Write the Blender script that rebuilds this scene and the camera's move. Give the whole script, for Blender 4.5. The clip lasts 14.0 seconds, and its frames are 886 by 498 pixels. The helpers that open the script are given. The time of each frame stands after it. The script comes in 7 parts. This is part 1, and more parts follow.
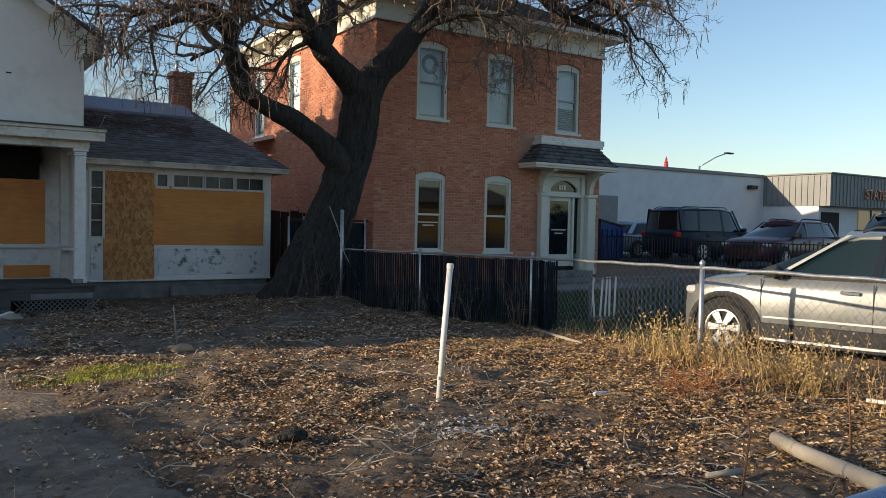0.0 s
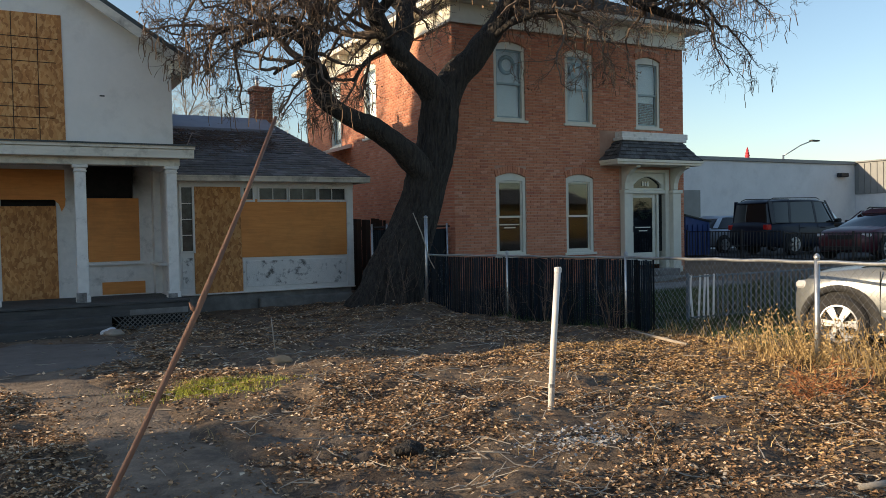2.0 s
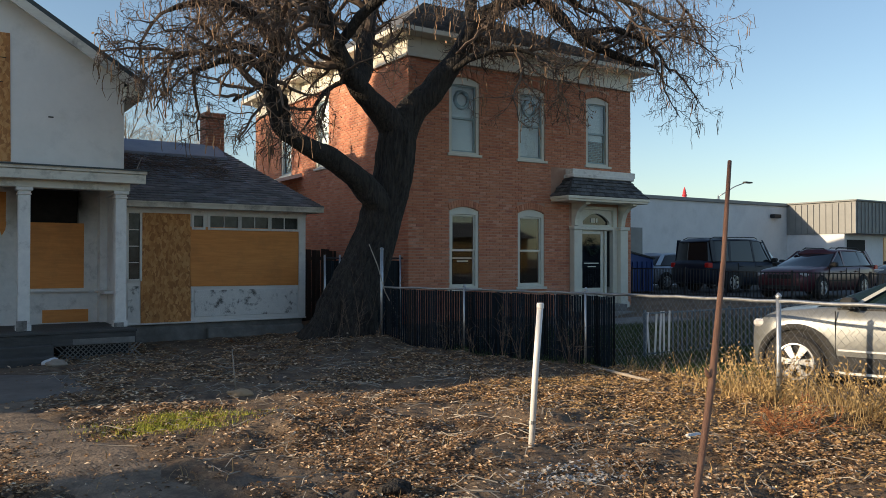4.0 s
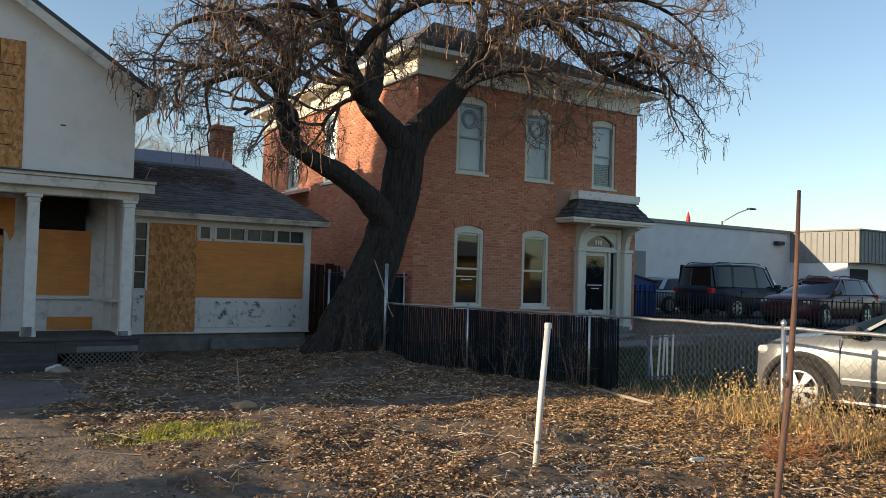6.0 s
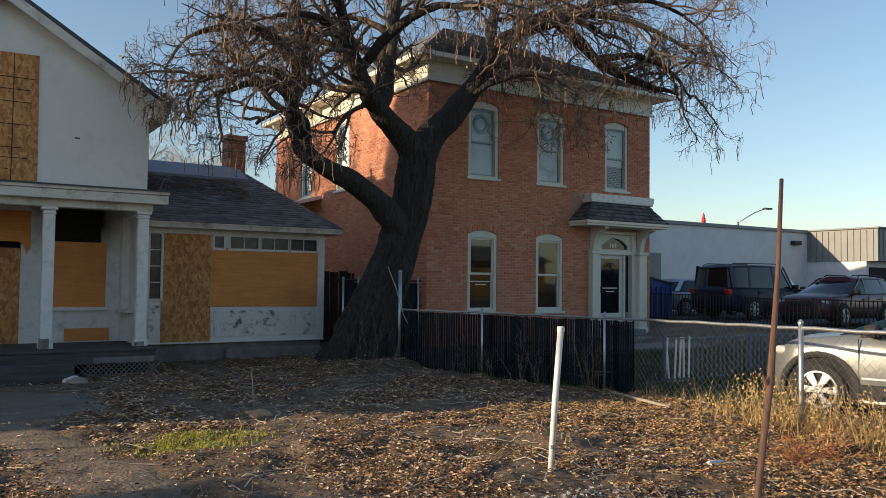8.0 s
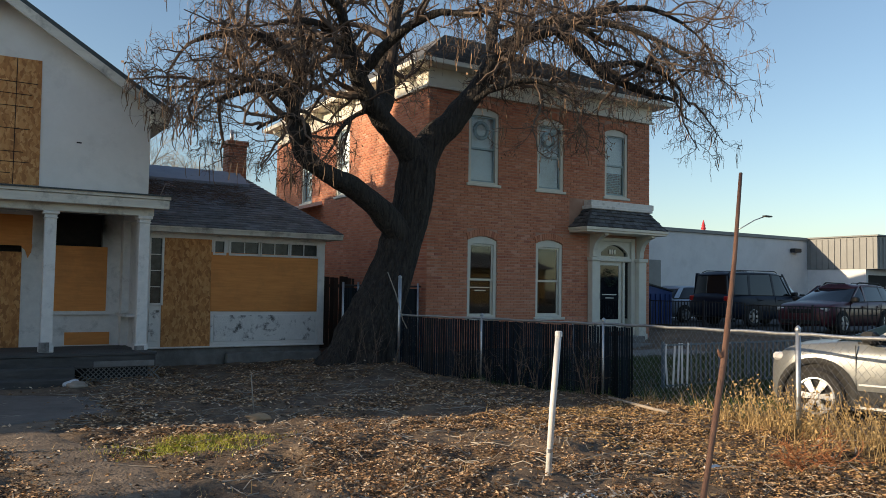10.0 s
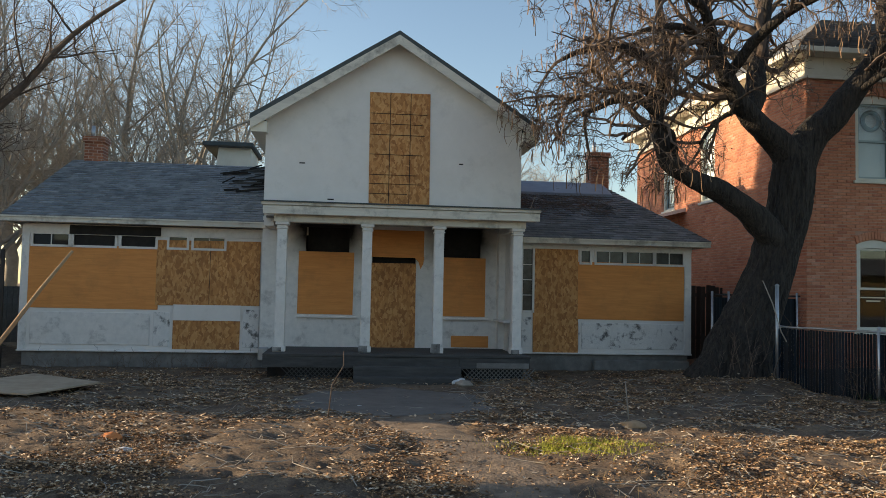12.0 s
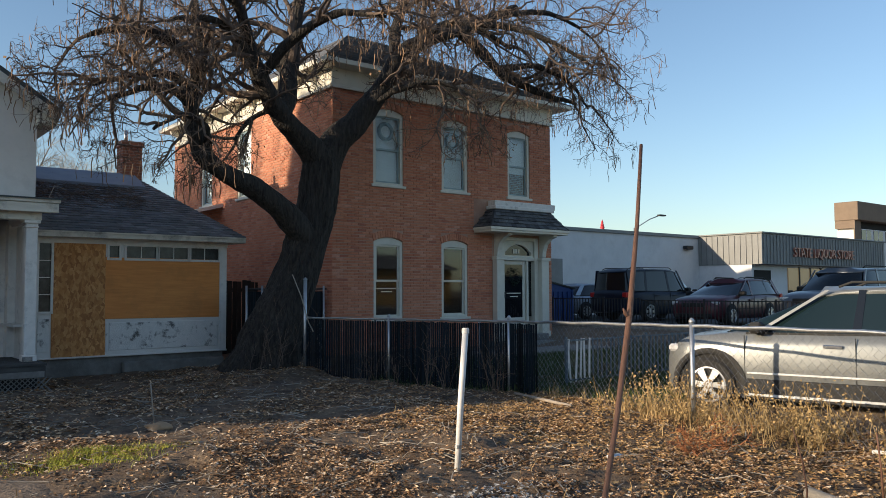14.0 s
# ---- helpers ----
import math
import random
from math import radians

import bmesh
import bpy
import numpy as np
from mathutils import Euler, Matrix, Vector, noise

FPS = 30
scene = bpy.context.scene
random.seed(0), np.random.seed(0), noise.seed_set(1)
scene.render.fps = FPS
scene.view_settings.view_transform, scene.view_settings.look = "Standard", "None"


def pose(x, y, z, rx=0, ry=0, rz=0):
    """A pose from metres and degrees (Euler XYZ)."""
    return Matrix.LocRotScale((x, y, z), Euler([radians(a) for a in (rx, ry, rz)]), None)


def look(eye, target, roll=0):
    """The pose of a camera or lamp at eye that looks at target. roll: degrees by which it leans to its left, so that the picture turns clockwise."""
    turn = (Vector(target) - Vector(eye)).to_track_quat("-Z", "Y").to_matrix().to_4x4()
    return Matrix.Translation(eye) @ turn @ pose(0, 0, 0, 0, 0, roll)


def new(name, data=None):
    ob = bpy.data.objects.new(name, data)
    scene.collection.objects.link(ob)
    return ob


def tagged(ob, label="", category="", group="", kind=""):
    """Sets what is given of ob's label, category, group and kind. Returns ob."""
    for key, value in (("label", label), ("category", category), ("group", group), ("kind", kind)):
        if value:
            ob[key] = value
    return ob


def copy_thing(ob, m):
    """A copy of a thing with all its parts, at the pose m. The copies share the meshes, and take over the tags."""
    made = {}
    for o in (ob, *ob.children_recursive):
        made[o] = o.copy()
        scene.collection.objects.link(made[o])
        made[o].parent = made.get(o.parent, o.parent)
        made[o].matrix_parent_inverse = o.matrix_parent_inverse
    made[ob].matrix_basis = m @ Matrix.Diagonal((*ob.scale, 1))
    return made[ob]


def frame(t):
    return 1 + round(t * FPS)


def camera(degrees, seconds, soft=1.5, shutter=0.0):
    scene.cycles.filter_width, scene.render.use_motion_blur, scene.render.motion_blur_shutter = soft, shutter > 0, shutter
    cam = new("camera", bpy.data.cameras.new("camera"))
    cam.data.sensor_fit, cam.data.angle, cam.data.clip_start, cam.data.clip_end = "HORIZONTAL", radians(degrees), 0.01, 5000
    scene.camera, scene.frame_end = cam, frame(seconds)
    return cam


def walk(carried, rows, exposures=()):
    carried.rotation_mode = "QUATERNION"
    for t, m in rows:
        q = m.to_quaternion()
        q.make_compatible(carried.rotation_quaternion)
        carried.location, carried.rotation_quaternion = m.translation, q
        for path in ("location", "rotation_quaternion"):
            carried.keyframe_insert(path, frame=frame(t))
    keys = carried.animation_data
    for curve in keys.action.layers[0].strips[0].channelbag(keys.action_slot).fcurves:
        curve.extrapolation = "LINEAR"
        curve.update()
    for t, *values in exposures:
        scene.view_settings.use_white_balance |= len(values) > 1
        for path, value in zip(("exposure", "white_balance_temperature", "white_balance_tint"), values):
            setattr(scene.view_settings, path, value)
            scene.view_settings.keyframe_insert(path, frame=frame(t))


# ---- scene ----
# X runs along the house fronts, Y away from the street, Z up.
cam = camera(58.4, 14.0, soft=0.6)
ROWS = [
    (0.0, 0.717, -0.453, 1.617, -34.0, -1.79, -1.12), (0.5, 0.682, -0.457, 1.61, -37.42, -1.9, -0.5),
    (1.0, 0.682, -0.329, 1.597, -37.28, -1.83, -0.22), (1.5, 0.63, -0.216, 1.632, -34.16, -1.73, 0.86),
    (2.0, 0.565, -0.144, 1.63, -28.91, -1.57, 1.1), (2.5, 0.441, 0.031, 1.619, -29.04, -1.35, 1.73),
    (3.0, 0.333, 0.105, 1.646, -29.61, -1.13, 2.18), (3.5, 0.29, 0.107, 1.649, -32.59, 0.06, 0.78),
    (6.0, 0.176, 0.102, 1.644, -33.29, 1.99, -1.61), (6.5, 0.161, 0.111, 1.64, -32.59, 1.87, -1.17),
    (7.0, 0.18, 0.114, 1.644, -31.45, 1.9, -0.86), (7.5, 0.22, 0.112, 1.643, -31.99, 2.16, -0.54),
    (10.0, 0.201, 0.051, 1.621, -32.17, 2.85, -0.89), (10.5, 0.12, 0.052, 1.627, -29.39, 2.99, -0.65),
    (11.0, 0.03, 0.039, 1.625, -18.8, 3.05, -0.55), (11.5, 0.021, 0.033, 1.618, -12.64, 3.13, -1.02),
    (12.0, -0.021, 0.003, 1.608, -6.81, 3.05, -1.18), (12.5, 0.0, 0.0, 1.603, -5.12, 2.96, -1.29),
    (13.0, 0.071, 0.044, 1.603, -15.66, 3.29, -0.89), (13.5, 0.12, 0.072, 1.602, -25.78, 3.28, -0.15),
    (14.0, 0.192, 0.05, 1.594, -38.93, 3.03, 0.28)]
walk(cam, [(t, pose(x, y, z, 90 + p, r, yaw)) for t, x, y, z, yaw, p, r in ROWS], exposures=[(0.0, 0.74, 6350, 10), (0.5, 0.46, 6250, 10), (1.2, 0.52, 6300, 10), (2.0, 0.92, 6650, 10), (2.5, 1.08, 6800, 10), (3.0, 0.96, 6550, 10), (3.5, 0.74, 6500, 10), (6.0, 0.9, 6650, 10), (6.5, 0.88, 6650, 10), (7.5, 0.8, 6650, 10), (10.0, 0.74, 6550, 10), (10.5, 0.78, 6550, 10), (11.0, 1.06, 6850, 10), (11.5, 1.12, 7100, 10), (12.0, 1.04, 7050, 10), (12.5, 1.0, 7000, 10), (13.4, 0.86, 6450, 10), (14.0, 0.7, 6150, 10)])

# ---- light: a low clear-sky sun from the far left ----
SUN_EL, SUN_AZ = 14.2, -75.0          # degrees; azimuth clockwise from +Y
world = bpy.data.worlds.new("sky")
scene.world = world
world.use_nodes = True
wn = world.node_tree.nodes
sky = wn.new("ShaderNodeTexSky")
sky.sky_type = 'NISHITA'
sky.sun_disc = False
sky.sun_elevation, sky.sun_rotation = radians(SUN_EL), radians(SUN_AZ)
sky.air_density, sky.dust_density, sky.ozone_density = 1.0, 0.7, 1.7
bg = wn["Background"]
bg.inputs["Strength"].default_value = 0.1125
world.node_tree.links.new(sky.outputs[0], bg.inputs["Color"])
sun = new("sun", bpy.data.lights.new("sun", "SUN"))
sun.data.energy, sun.data.angle, sun.data.color = 4.0, radians(0.53), (1.0, 0.79, 0.54)
to_sun = Vector((math.sin(radians(SUN_AZ)) * math.cos(radians(SUN_EL)), math.cos(radians(SUN_AZ)) * math.cos(radians(SUN_EL)), math.sin(radians(SUN_EL))))
sun.matrix_world = look(to_sun * 60, (0, 0, 0))

# ---- helpers for meshes ----
rnd = random.Random(7)


def thing(name, label="", category="", group="", kind="", at=(0, 0, 0)):
    ob = new(name)
    ob.empty_display_size = 0.2
    ob.matrix_world = Matrix.Translation(at)
    return tagged(ob, label, category, group, kind)


def to_mesh(name, bm, material, smooth=False):
    me = bpy.data.meshes.new(name)
    bm.normal_update()
    bm.to_mesh(me)
    bm.free()
    if material:
        me.materials.append(material)
    if smooth:
        for p in me.polygons:
            p.use_smooth = True
    return me


def part(name, bm, material, parent=None, label="", smooth=False, kind=""):
    ob = new(name, to_mesh(name, bm, material, smooth))
    if parent:
        ob.parent = parent
        ob.matrix_parent_inverse = parent.matrix_world.inverted()
    return tagged(ob, label, kind=kind)


def raw(name, verts, faces, material, parent=None, label="", kind="", smooth=False):
    me = bpy.data.meshes.new(name)
    me.from_pydata(verts, [], faces)
    me.materials.append(material)
    if smooth:
        me.polygons.foreach_set("use_smooth", [True] * len(me.polygons))
    ob = new(name, me)
    if parent:
        ob.parent = parent
        ob.matrix_parent_inverse = parent.matrix_world.inverted()
    return tagged(ob, label, kind=kind)


def box(bm, x0, y0, z0, x1, y1, z1, bevel=0.0):
    vs = [bm.verts.new((x, y, z)) for z in (z0, z1) for x, y in ((x0, y0), (x1, y0), (x1, y1), (x0, y1))]
    fs = [(0, 3, 2, 1), (4, 5, 6, 7), (0, 1, 5, 4), (1, 2, 6, 5), (2, 3, 7, 6), (3, 0, 4, 7)]
    made = [bm.faces.new([vs[i] for i in f]) for f in fs]
    if bevel:
        edges = list({e for f in made for e in f.edges})
        bmesh.ops.bevel(bm, geom=edges, offset=bevel, segments=1, affect='EDGES')
    return bm


def B(*boxes, bevel=0.0):
    bm = bmesh.new()
    for b in boxes:
        box(bm, *b, bevel=bevel)
    return bm


def parts(name, boxes, mat, parent=None, label="", bevel=0.0):
    for b in boxes:
        part(name, B(b, bevel=bevel), mat, parent, label)


def prism(bm, poly, vec):
    """A closed solid: the polygon (3D points) swept along vec."""
    a = [bm.verts.new(p) for p in poly]
    b = [bm.verts.new(Vector(p) + Vector(vec)) for p in poly]
    n = len(poly)
    bm.faces.new(a)
    bm.faces.new(b[::-1])
    for i in range(n):
        bm.faces.new((a[i], b[i], b[(i + 1) % n], a[(i + 1) % n]))
    return bm


def fix(bm):
    bmesh.ops.recalc_face_normals(bm, faces=bm.faces[:])
    return bm


def tube_data(verts, faces, pts, radii, sides=6, cap=True):
    """Adds a tube along pts to the lists."""
    n = len(pts)
    prev = None
    base = len(verts)
    for i, p in enumerate(pts):
        d = (pts[min(i + 1, n - 1)] - pts[max(i - 1, 0)])
        d = d.normalized() if d.length > 1e-9 else Vector((0, 0, 1))
        u = (prev - d * prev.dot(d)) if prev is not None else d.orthogonal()
        u = u.normalized() if u.length > 1e-6 else d.orthogonal().normalized()
        prev = u
        w = d.cross(u)
        for k in range(sides):
            a = 2 * math.pi * k / sides
            verts.append(p + (u * math.cos(a) + w * math.sin(a)) * radii[i])
    for i in range(n - 1):
        for k in range(sides):
            k2 = (k + 1) % sides
            faces.append((base + i * sides + k, base + i * sides + k2, base + (i + 1) * sides + k2, base + (i + 1) * sides + k))
    if cap:
        faces.append(tuple(base + k for k in range(sides))[::-1])
        faces.append(tuple(base + (n - 1) * sides + k for k in range(sides)))


def tube(name, pts, r, material, parent=None, label="", sides=10, smooth=True, kind=""):
    v, f = [], []
    pts = [Vector(p) for p in pts]
    tube_data(v, f, pts, r if isinstance(r, (list, tuple)) else [r] * len(pts), sides)
    return raw(name, v, f, material, parent, label, kind, smooth)


def lathe(bm, profile, centre, sides=20):
    """Turns (radius, z) pairs round the upright axis at centre."""
    cx, cy, cz = centre
    rings = [[bm.verts.new((cx + r * math.cos(2 * math.pi * k / sides), cy + r * math.sin(2 * math.pi * k / sides), cz + z)) for k in range(sides)] for r, z in profile]
    for a, b in zip(rings, rings[1:]):
        for k in range(sides):
            bm.faces.new((a[k], a[(k + 1) % sides], b[(k + 1) % sides], b[k]))
    bm.faces.new(rings[0][::-1])
    bm.faces.new(rings[-1])
    return bm


def wall_holes(bm, x0, x1, z0, z1, y0, y1, holes):
    """An upright wall along X between y0 and y1 with square openings (x0, x1, z0, z1) through it."""
    xs = sorted({x0, x1, *[h[0] for h in holes], *[h[1] for h in holes]})
    zs = sorted({z0, z1, *[h[2] for h in holes], *[h[3] for h in holes]})
    solid = {}
    for i in range(len(xs) - 1):
        for j in range(len(zs) - 1):
            cx, cz = (xs[i] + xs[i + 1]) / 2, (zs[j] + zs[j + 1]) / 2
            solid[i, j] = not any(h[0] < cx < h[1] and h[2] < cz < h[3] for h in holes)
    cache = {}

    def v(i, j, y):
        key = (i, j, y)
        if key not in cache:
            cache[key] = bm.verts.new((xs[i], y, zs[j]))
        return cache[key]
    for (i, j), s in solid.items():
        if not s:
            continue
        bm.faces.new((v(i, j, y0), v(i + 1, j, y0), v(i + 1, j + 1, y0), v(i, j + 1, y0)))
        bm.faces.new((v(i, j + 1, y1), v(i + 1, j + 1, y1), v(i + 1, j, y1), v(i, j, y1)))
        for di, dj, a, b in ((-1, 0, (i, j + 1), (i, j)), (1, 0, (i + 1, j), (i + 1, j + 1)), (0, -1, (i, j), (i + 1, j)), (0, 1, (i + 1, j + 1), (i, j + 1))):
            if not solid.get((i + di, j + dj), False):
                bm.faces.new((v(*a, y0), v(*a, y1), v(*b, y1), v(*b, y0)))
    return bm


# ---- materials ----
def material(name, colours, rough=0.7, scale=6.0, bump=0.2, bump_scale=60.0, metal=0.0, stretch=(1, 1, 1), stain=None, stain_scale=0.8, stain_amount=0.5, island=0.0, obj=0.0, coat=0.0, distort=0.0, rough_var=0.15, stain_lo=0.5, stain_hi=0.72, bump_dist=0.02):
    """Two colours mixed by a noise, stains of a third at a larger scale, fine relief; island, obj: brightness varied piece by piece."""
    m = bpy.data.materials.new(name)
    m.use_nodes = True
    nt = m.node_tree
    N, Lk = nt.nodes, nt.links.new
    bsdf = N["Principled BSDF"]
    co = N.new("ShaderNodeTexCoord")
    mp = N.new("ShaderNodeMapping")
    mp.inputs["Scale"].default_value = stretch
    Lk(co.outputs["Object"], mp.inputs[0])
    n1 = N.new("ShaderNodeTexNoise")
    n1.inputs["Scale"].default_value = scale
    n1.inputs["Detail"].default_value = 6
    n1.inputs["Roughness"].default_value = 0.65
    n1.inputs["Distortion"].default_value = distort
    Lk(mp.outputs[0], n1.inputs["Vector"])
    ramp = N.new("ShaderNodeValToRGB")
    ramp.color_ramp.elements[0].position, ramp.color_ramp.elements[1].position = 0.3, 0.7
    ramp.color_ramp.elements[0].color, ramp.color_ramp.elements[1].color = (*colours[0], 1), (*colours[1], 1)
    Lk(n1.outputs[0], ramp.inputs[0])
    out = ramp.outputs[0]
    if stain:
        n2 = N.new("ShaderNodeTexNoise")
        n2.inputs["Scale"].default_value = stain_scale
        n2.inputs["Detail"].default_value = 8
        n2.inputs["Roughness"].default_value = 0.7
        Lk(co.outputs["Object"], n2.inputs["Vector"])
        r2 = N.new("ShaderNodeMapRange")
        r2.inputs[1].default_value, r2.inputs[2].default_value = stain_lo, stain_hi
        r2.inputs[4].default_value = stain_amount
        Lk(n2.outputs[0], r2.inputs[0])
        mx = N.new("ShaderNodeMix")
        mx.data_type = 'RGBA'
        mx.inputs[7].default_value = (*stain, 1)
        Lk(r2.outputs[0], mx.inputs[0])
        Lk(out, mx.inputs[6])
        out = mx.outputs[2]
    for amount, node, socket in ((island, "ShaderNodeNewGeometry", "Random Per Island"), (obj, "ShaderNodeObjectInfo", "Random")):
        if amount:
            g = N.new(node)
            r3 = N.new("ShaderNodeMapRange")
            r3.inputs[3].default_value, r3.inputs[4].default_value = 1 - amount, 1 + amount
            Lk(g.outputs[socket], r3.inputs[0])
            hs = N.new("ShaderNodeHueSaturation")
            Lk(r3.outputs[0], hs.inputs["Value"])
            Lk(out, hs.inputs["Color"])
            out = hs.outputs[0]
    Lk(out, bsdf.inputs["Base Color"])
    rr = N.new("ShaderNodeMapRange")
    rr.inputs[3].default_value, rr.inputs[4].default_value = max(0.02, rough - rough_var), min(1, rough + rough_var)
    Lk(n1.outputs[0], rr.inputs[0])
    Lk(rr.outputs[0], bsdf.inputs["Roughness"])
    bsdf.inputs["Metallic"].default_value = metal
    bsdf.inputs["Coat Weight"].default_value = coat
    if bump:
        n3 = N.new("ShaderNodeTexNoise")
        n3.inputs["Scale"].default_value = bump_scale
        n3.inputs["Detail"].default_value = 4
        Lk(mp.outputs[0], n3.inputs["Vector"])
        bp = N.new("ShaderNodeBump")
        bp.inputs["Strength"].default_value = bump
        bp.inputs["Distance"].default_value = bump_dist
        Lk(n3.outputs[0], bp.inputs["Height"])
        Lk(bp.outputs[0], bsdf.inputs["Normal"])
    return m


def brick_material(name, side):
    """Worn red brick in courses of 75 mm with pale mortar; side: the wall runs along Y."""
    m = bpy.data.materials.new(name)
    m.use_nodes = True
    nt = m.node_tree
    N, Lk = nt.nodes, nt.links.new
    bsdf = N["Principled BSDF"]
    co = N.new("ShaderNodeTexCoord")
    sep = N.new("ShaderNodeSeparateXYZ")
    cmb = N.new("ShaderNodeCombineXYZ")
    Lk(co.outputs["Object"], sep.inputs[0])
    Lk(sep.outputs["Y" if side else "X"], cmb.inputs[0])
    Lk(sep.outputs["Z"], cmb.inputs[1])
    bt = N.new("ShaderNodeTexBrick")
    for k, v in (("Scale", 1.0), ("Mortar Size", 0.010), ("Mortar Smooth", 0.3), ("Bias", 0.0), ("Brick Width", 0.215), ("Row Height", 0.078)):
        bt.inputs[k].default_value = v
    bt.inputs["Color1"].default_value = (0.46, 0.165, 0.085, 1)
    bt.inputs["Color2"].default_value = (0.27, 0.085, 0.046, 1)
    bt.inputs["Mortar"].default_value = (0.58, 0.40, 0.31, 1)
    Lk(cmb.outputs[0], bt.inputs["Vector"])
    n1 = N.new("ShaderNodeTexNoise")
    n1.inputs["Scale"].default_value, n1.inputs["Detail"].default_value, n1.inputs["Roughness"].default_value = 0.9, 8, 0.7
    Lk(co.outputs["Object"], n1.inputs["Vector"])
    r1 = N.new("ShaderNodeMapRange")
    r1.inputs[1].default_value, r1.inputs[2].default_value, r1.inputs[3].default_value, r1.inputs[4].default_value = 0.3, 0.66, 0.0, 0.75
    Lk(n1.outputs[0], r1.inputs[0])
    mx = N.new("ShaderNodeMix")
    mx.data_type = 'RGBA'
    mx.inputs[7].default_value = (0.40, 0.18, 0.092, 1)
    Lk(r1.outputs[0], mx.inputs[0])
    Lk(bt.outputs["Color"], mx.inputs[6])
    n2 = N.new("ShaderNodeTexNoise")
    n2.inputs["Scale"].default_value, n2.inputs["Detail"].default_value = 14, 4
    Lk(co.outputs["Object"], n2.inputs["Vector"])
    r2 = N.new("ShaderNodeMapRange")
    r2.inputs[3].default_value, r2.inputs[4].default_value = 0.5, 1.42
    Lk(n2.outputs[0], r2.inputs[0])
    hs = N.new("ShaderNodeHueSaturation")
    Lk(r2.outputs[0], hs.inputs["Value"])
    Lk(mx.outputs[2], hs.inputs["Color"])
    Lk(hs.outputs[0], bsdf.inputs["Base Color"])
    bsdf.inputs["Roughness"].default_value = 0.85
    bp = N.new("ShaderNodeBump")
    bp.inputs["Strength"].default_value, bp.inputs["Distance"].default_value, bp.invert = 0.8, 0.012, True
    Lk(bt.outputs["Fac"], bp.inputs["Height"])
    bp2 = N.new("ShaderNodeBump")
    bp2.inputs["Strength"].default_value, bp2.inputs["Distance"].default_value = 0.4, 0.01
    Lk(n2.outputs[0], bp2.inputs["Height"])
    Lk(bp.outputs[0], bp2.inputs["Normal"])
    Lk(bp2.outputs[0], bsdf.inputs["Normal"])
    return m


def osb_material(name):
    """Strand board: flat flakes of several tans."""
    m = bpy.data.materials.new(name)
    m.use_nodes = True
    nt = m.node_tree
    N, Lk = nt.nodes, nt.links.new
    bsdf = N["Principled BSDF"]
    co = N.new("ShaderNodeTexCoord")
    wob = N.new("ShaderNodeTexNoise")
    wob.inputs["Scale"].default_value = 9
    Lk(co.outputs["Object"], wob.inputs["Vector"])
    add = N.new("ShaderNodeMixRGB")
    add.inputs[0].default_value = 0.12
    Lk(co.outputs["Object"], add.inputs[1])
    Lk(wob.outputs[1], add.inputs[2])
    mp = N.new("ShaderNodeMapping")
    mp.inputs["Scale"].default_value = (27, 1, 13)
    Lk(add.outputs[0], mp.inputs[0])
    vo = N.new("ShaderNodeTexVoronoi")
    vo.inputs["Scale"].default_value = 1.0
    Lk(mp.outputs[0], vo.inputs["Vector"])
    sep = N.new("ShaderNodeSeparateColor")
    Lk(vo.outputs["Color"], sep.inputs[0])
    ramp = N.new("ShaderNodeValToRGB")
    cr = ramp.color_ramp
    cr.elements[0].color, cr.elements[1].color = (0.36, 0.145, 0.045, 1), (0.67, 0.355, 0.135, 1)
    e = cr.elements.new(0.5)
    e.color = (0.55, 0.245, 0.075, 1)
    Lk(sep.outputs[0], ramp.inputs[0])
    n2 = N.new("ShaderNodeTexNoise")
    n2.inputs["Scale"].default_value, n2.inputs["Detail"].default_value = 1.6, 6
    Lk(co.outputs["Object"], n2.inputs["Vector"])
    r2 = N.new("ShaderNodeMapRange")
    r2.inputs[3].default_value, r2.inputs[4].default_value = 0.7, 1.25
    Lk(n2.outputs[0], r2.inputs[0])
    hs = N.new("ShaderNodeHueSaturation")
    Lk(r2.outputs[0], hs.inputs["Value"])
    Lk(ramp.outputs[0], hs.inputs["Color"])
    Lk(hs.outputs[0], bsdf.inputs["Base Color"])
    bsdf.inputs["Roughness"].default_value = 0.75
    bp = N.new("ShaderNodeBump")
    bp.inputs["Strength"].default_value, bp.inputs["Distance"].default_value = 0.3, 0.004
    Lk(sep.outputs[1], bp.inputs["Height"])
    Lk(bp.outputs[0], bsdf.inputs["Normal"])
    return m


def glass_material(name, tint=(0.8, 0.85, 0.85), rough=0.02):
    m = bpy.data.materials.new(name)
    m.use_nodes = True
    b = m.node_tree.nodes["Principled BSDF"]
    b.inputs["Base Color"].default_value = (*tint, 1)
    b.inputs["Roughness"].default_value = rough
    b.inputs["Transmission Weight"].default_value = 1.0
    b.inputs["IOR"].default_value = 1.45
    return m


def plain(name, colour, rough=0.5, metal=0.0, emit=0.0):
    m = bpy.data.materials.new(name)
    m.use_nodes = True
    b = m.node_tree.nodes["Principled BSDF"]
    b.inputs["Base Color"].default_value = (*colour, 1)
    b.inputs["Roughness"].default_value = rough
    b.inputs["Metallic"].default_value = metal
    if emit:
        b.inputs["Emission Color"].default_value = (*colour, 1)
        b.inputs["Emission Strength"].default_value = emit
    return m


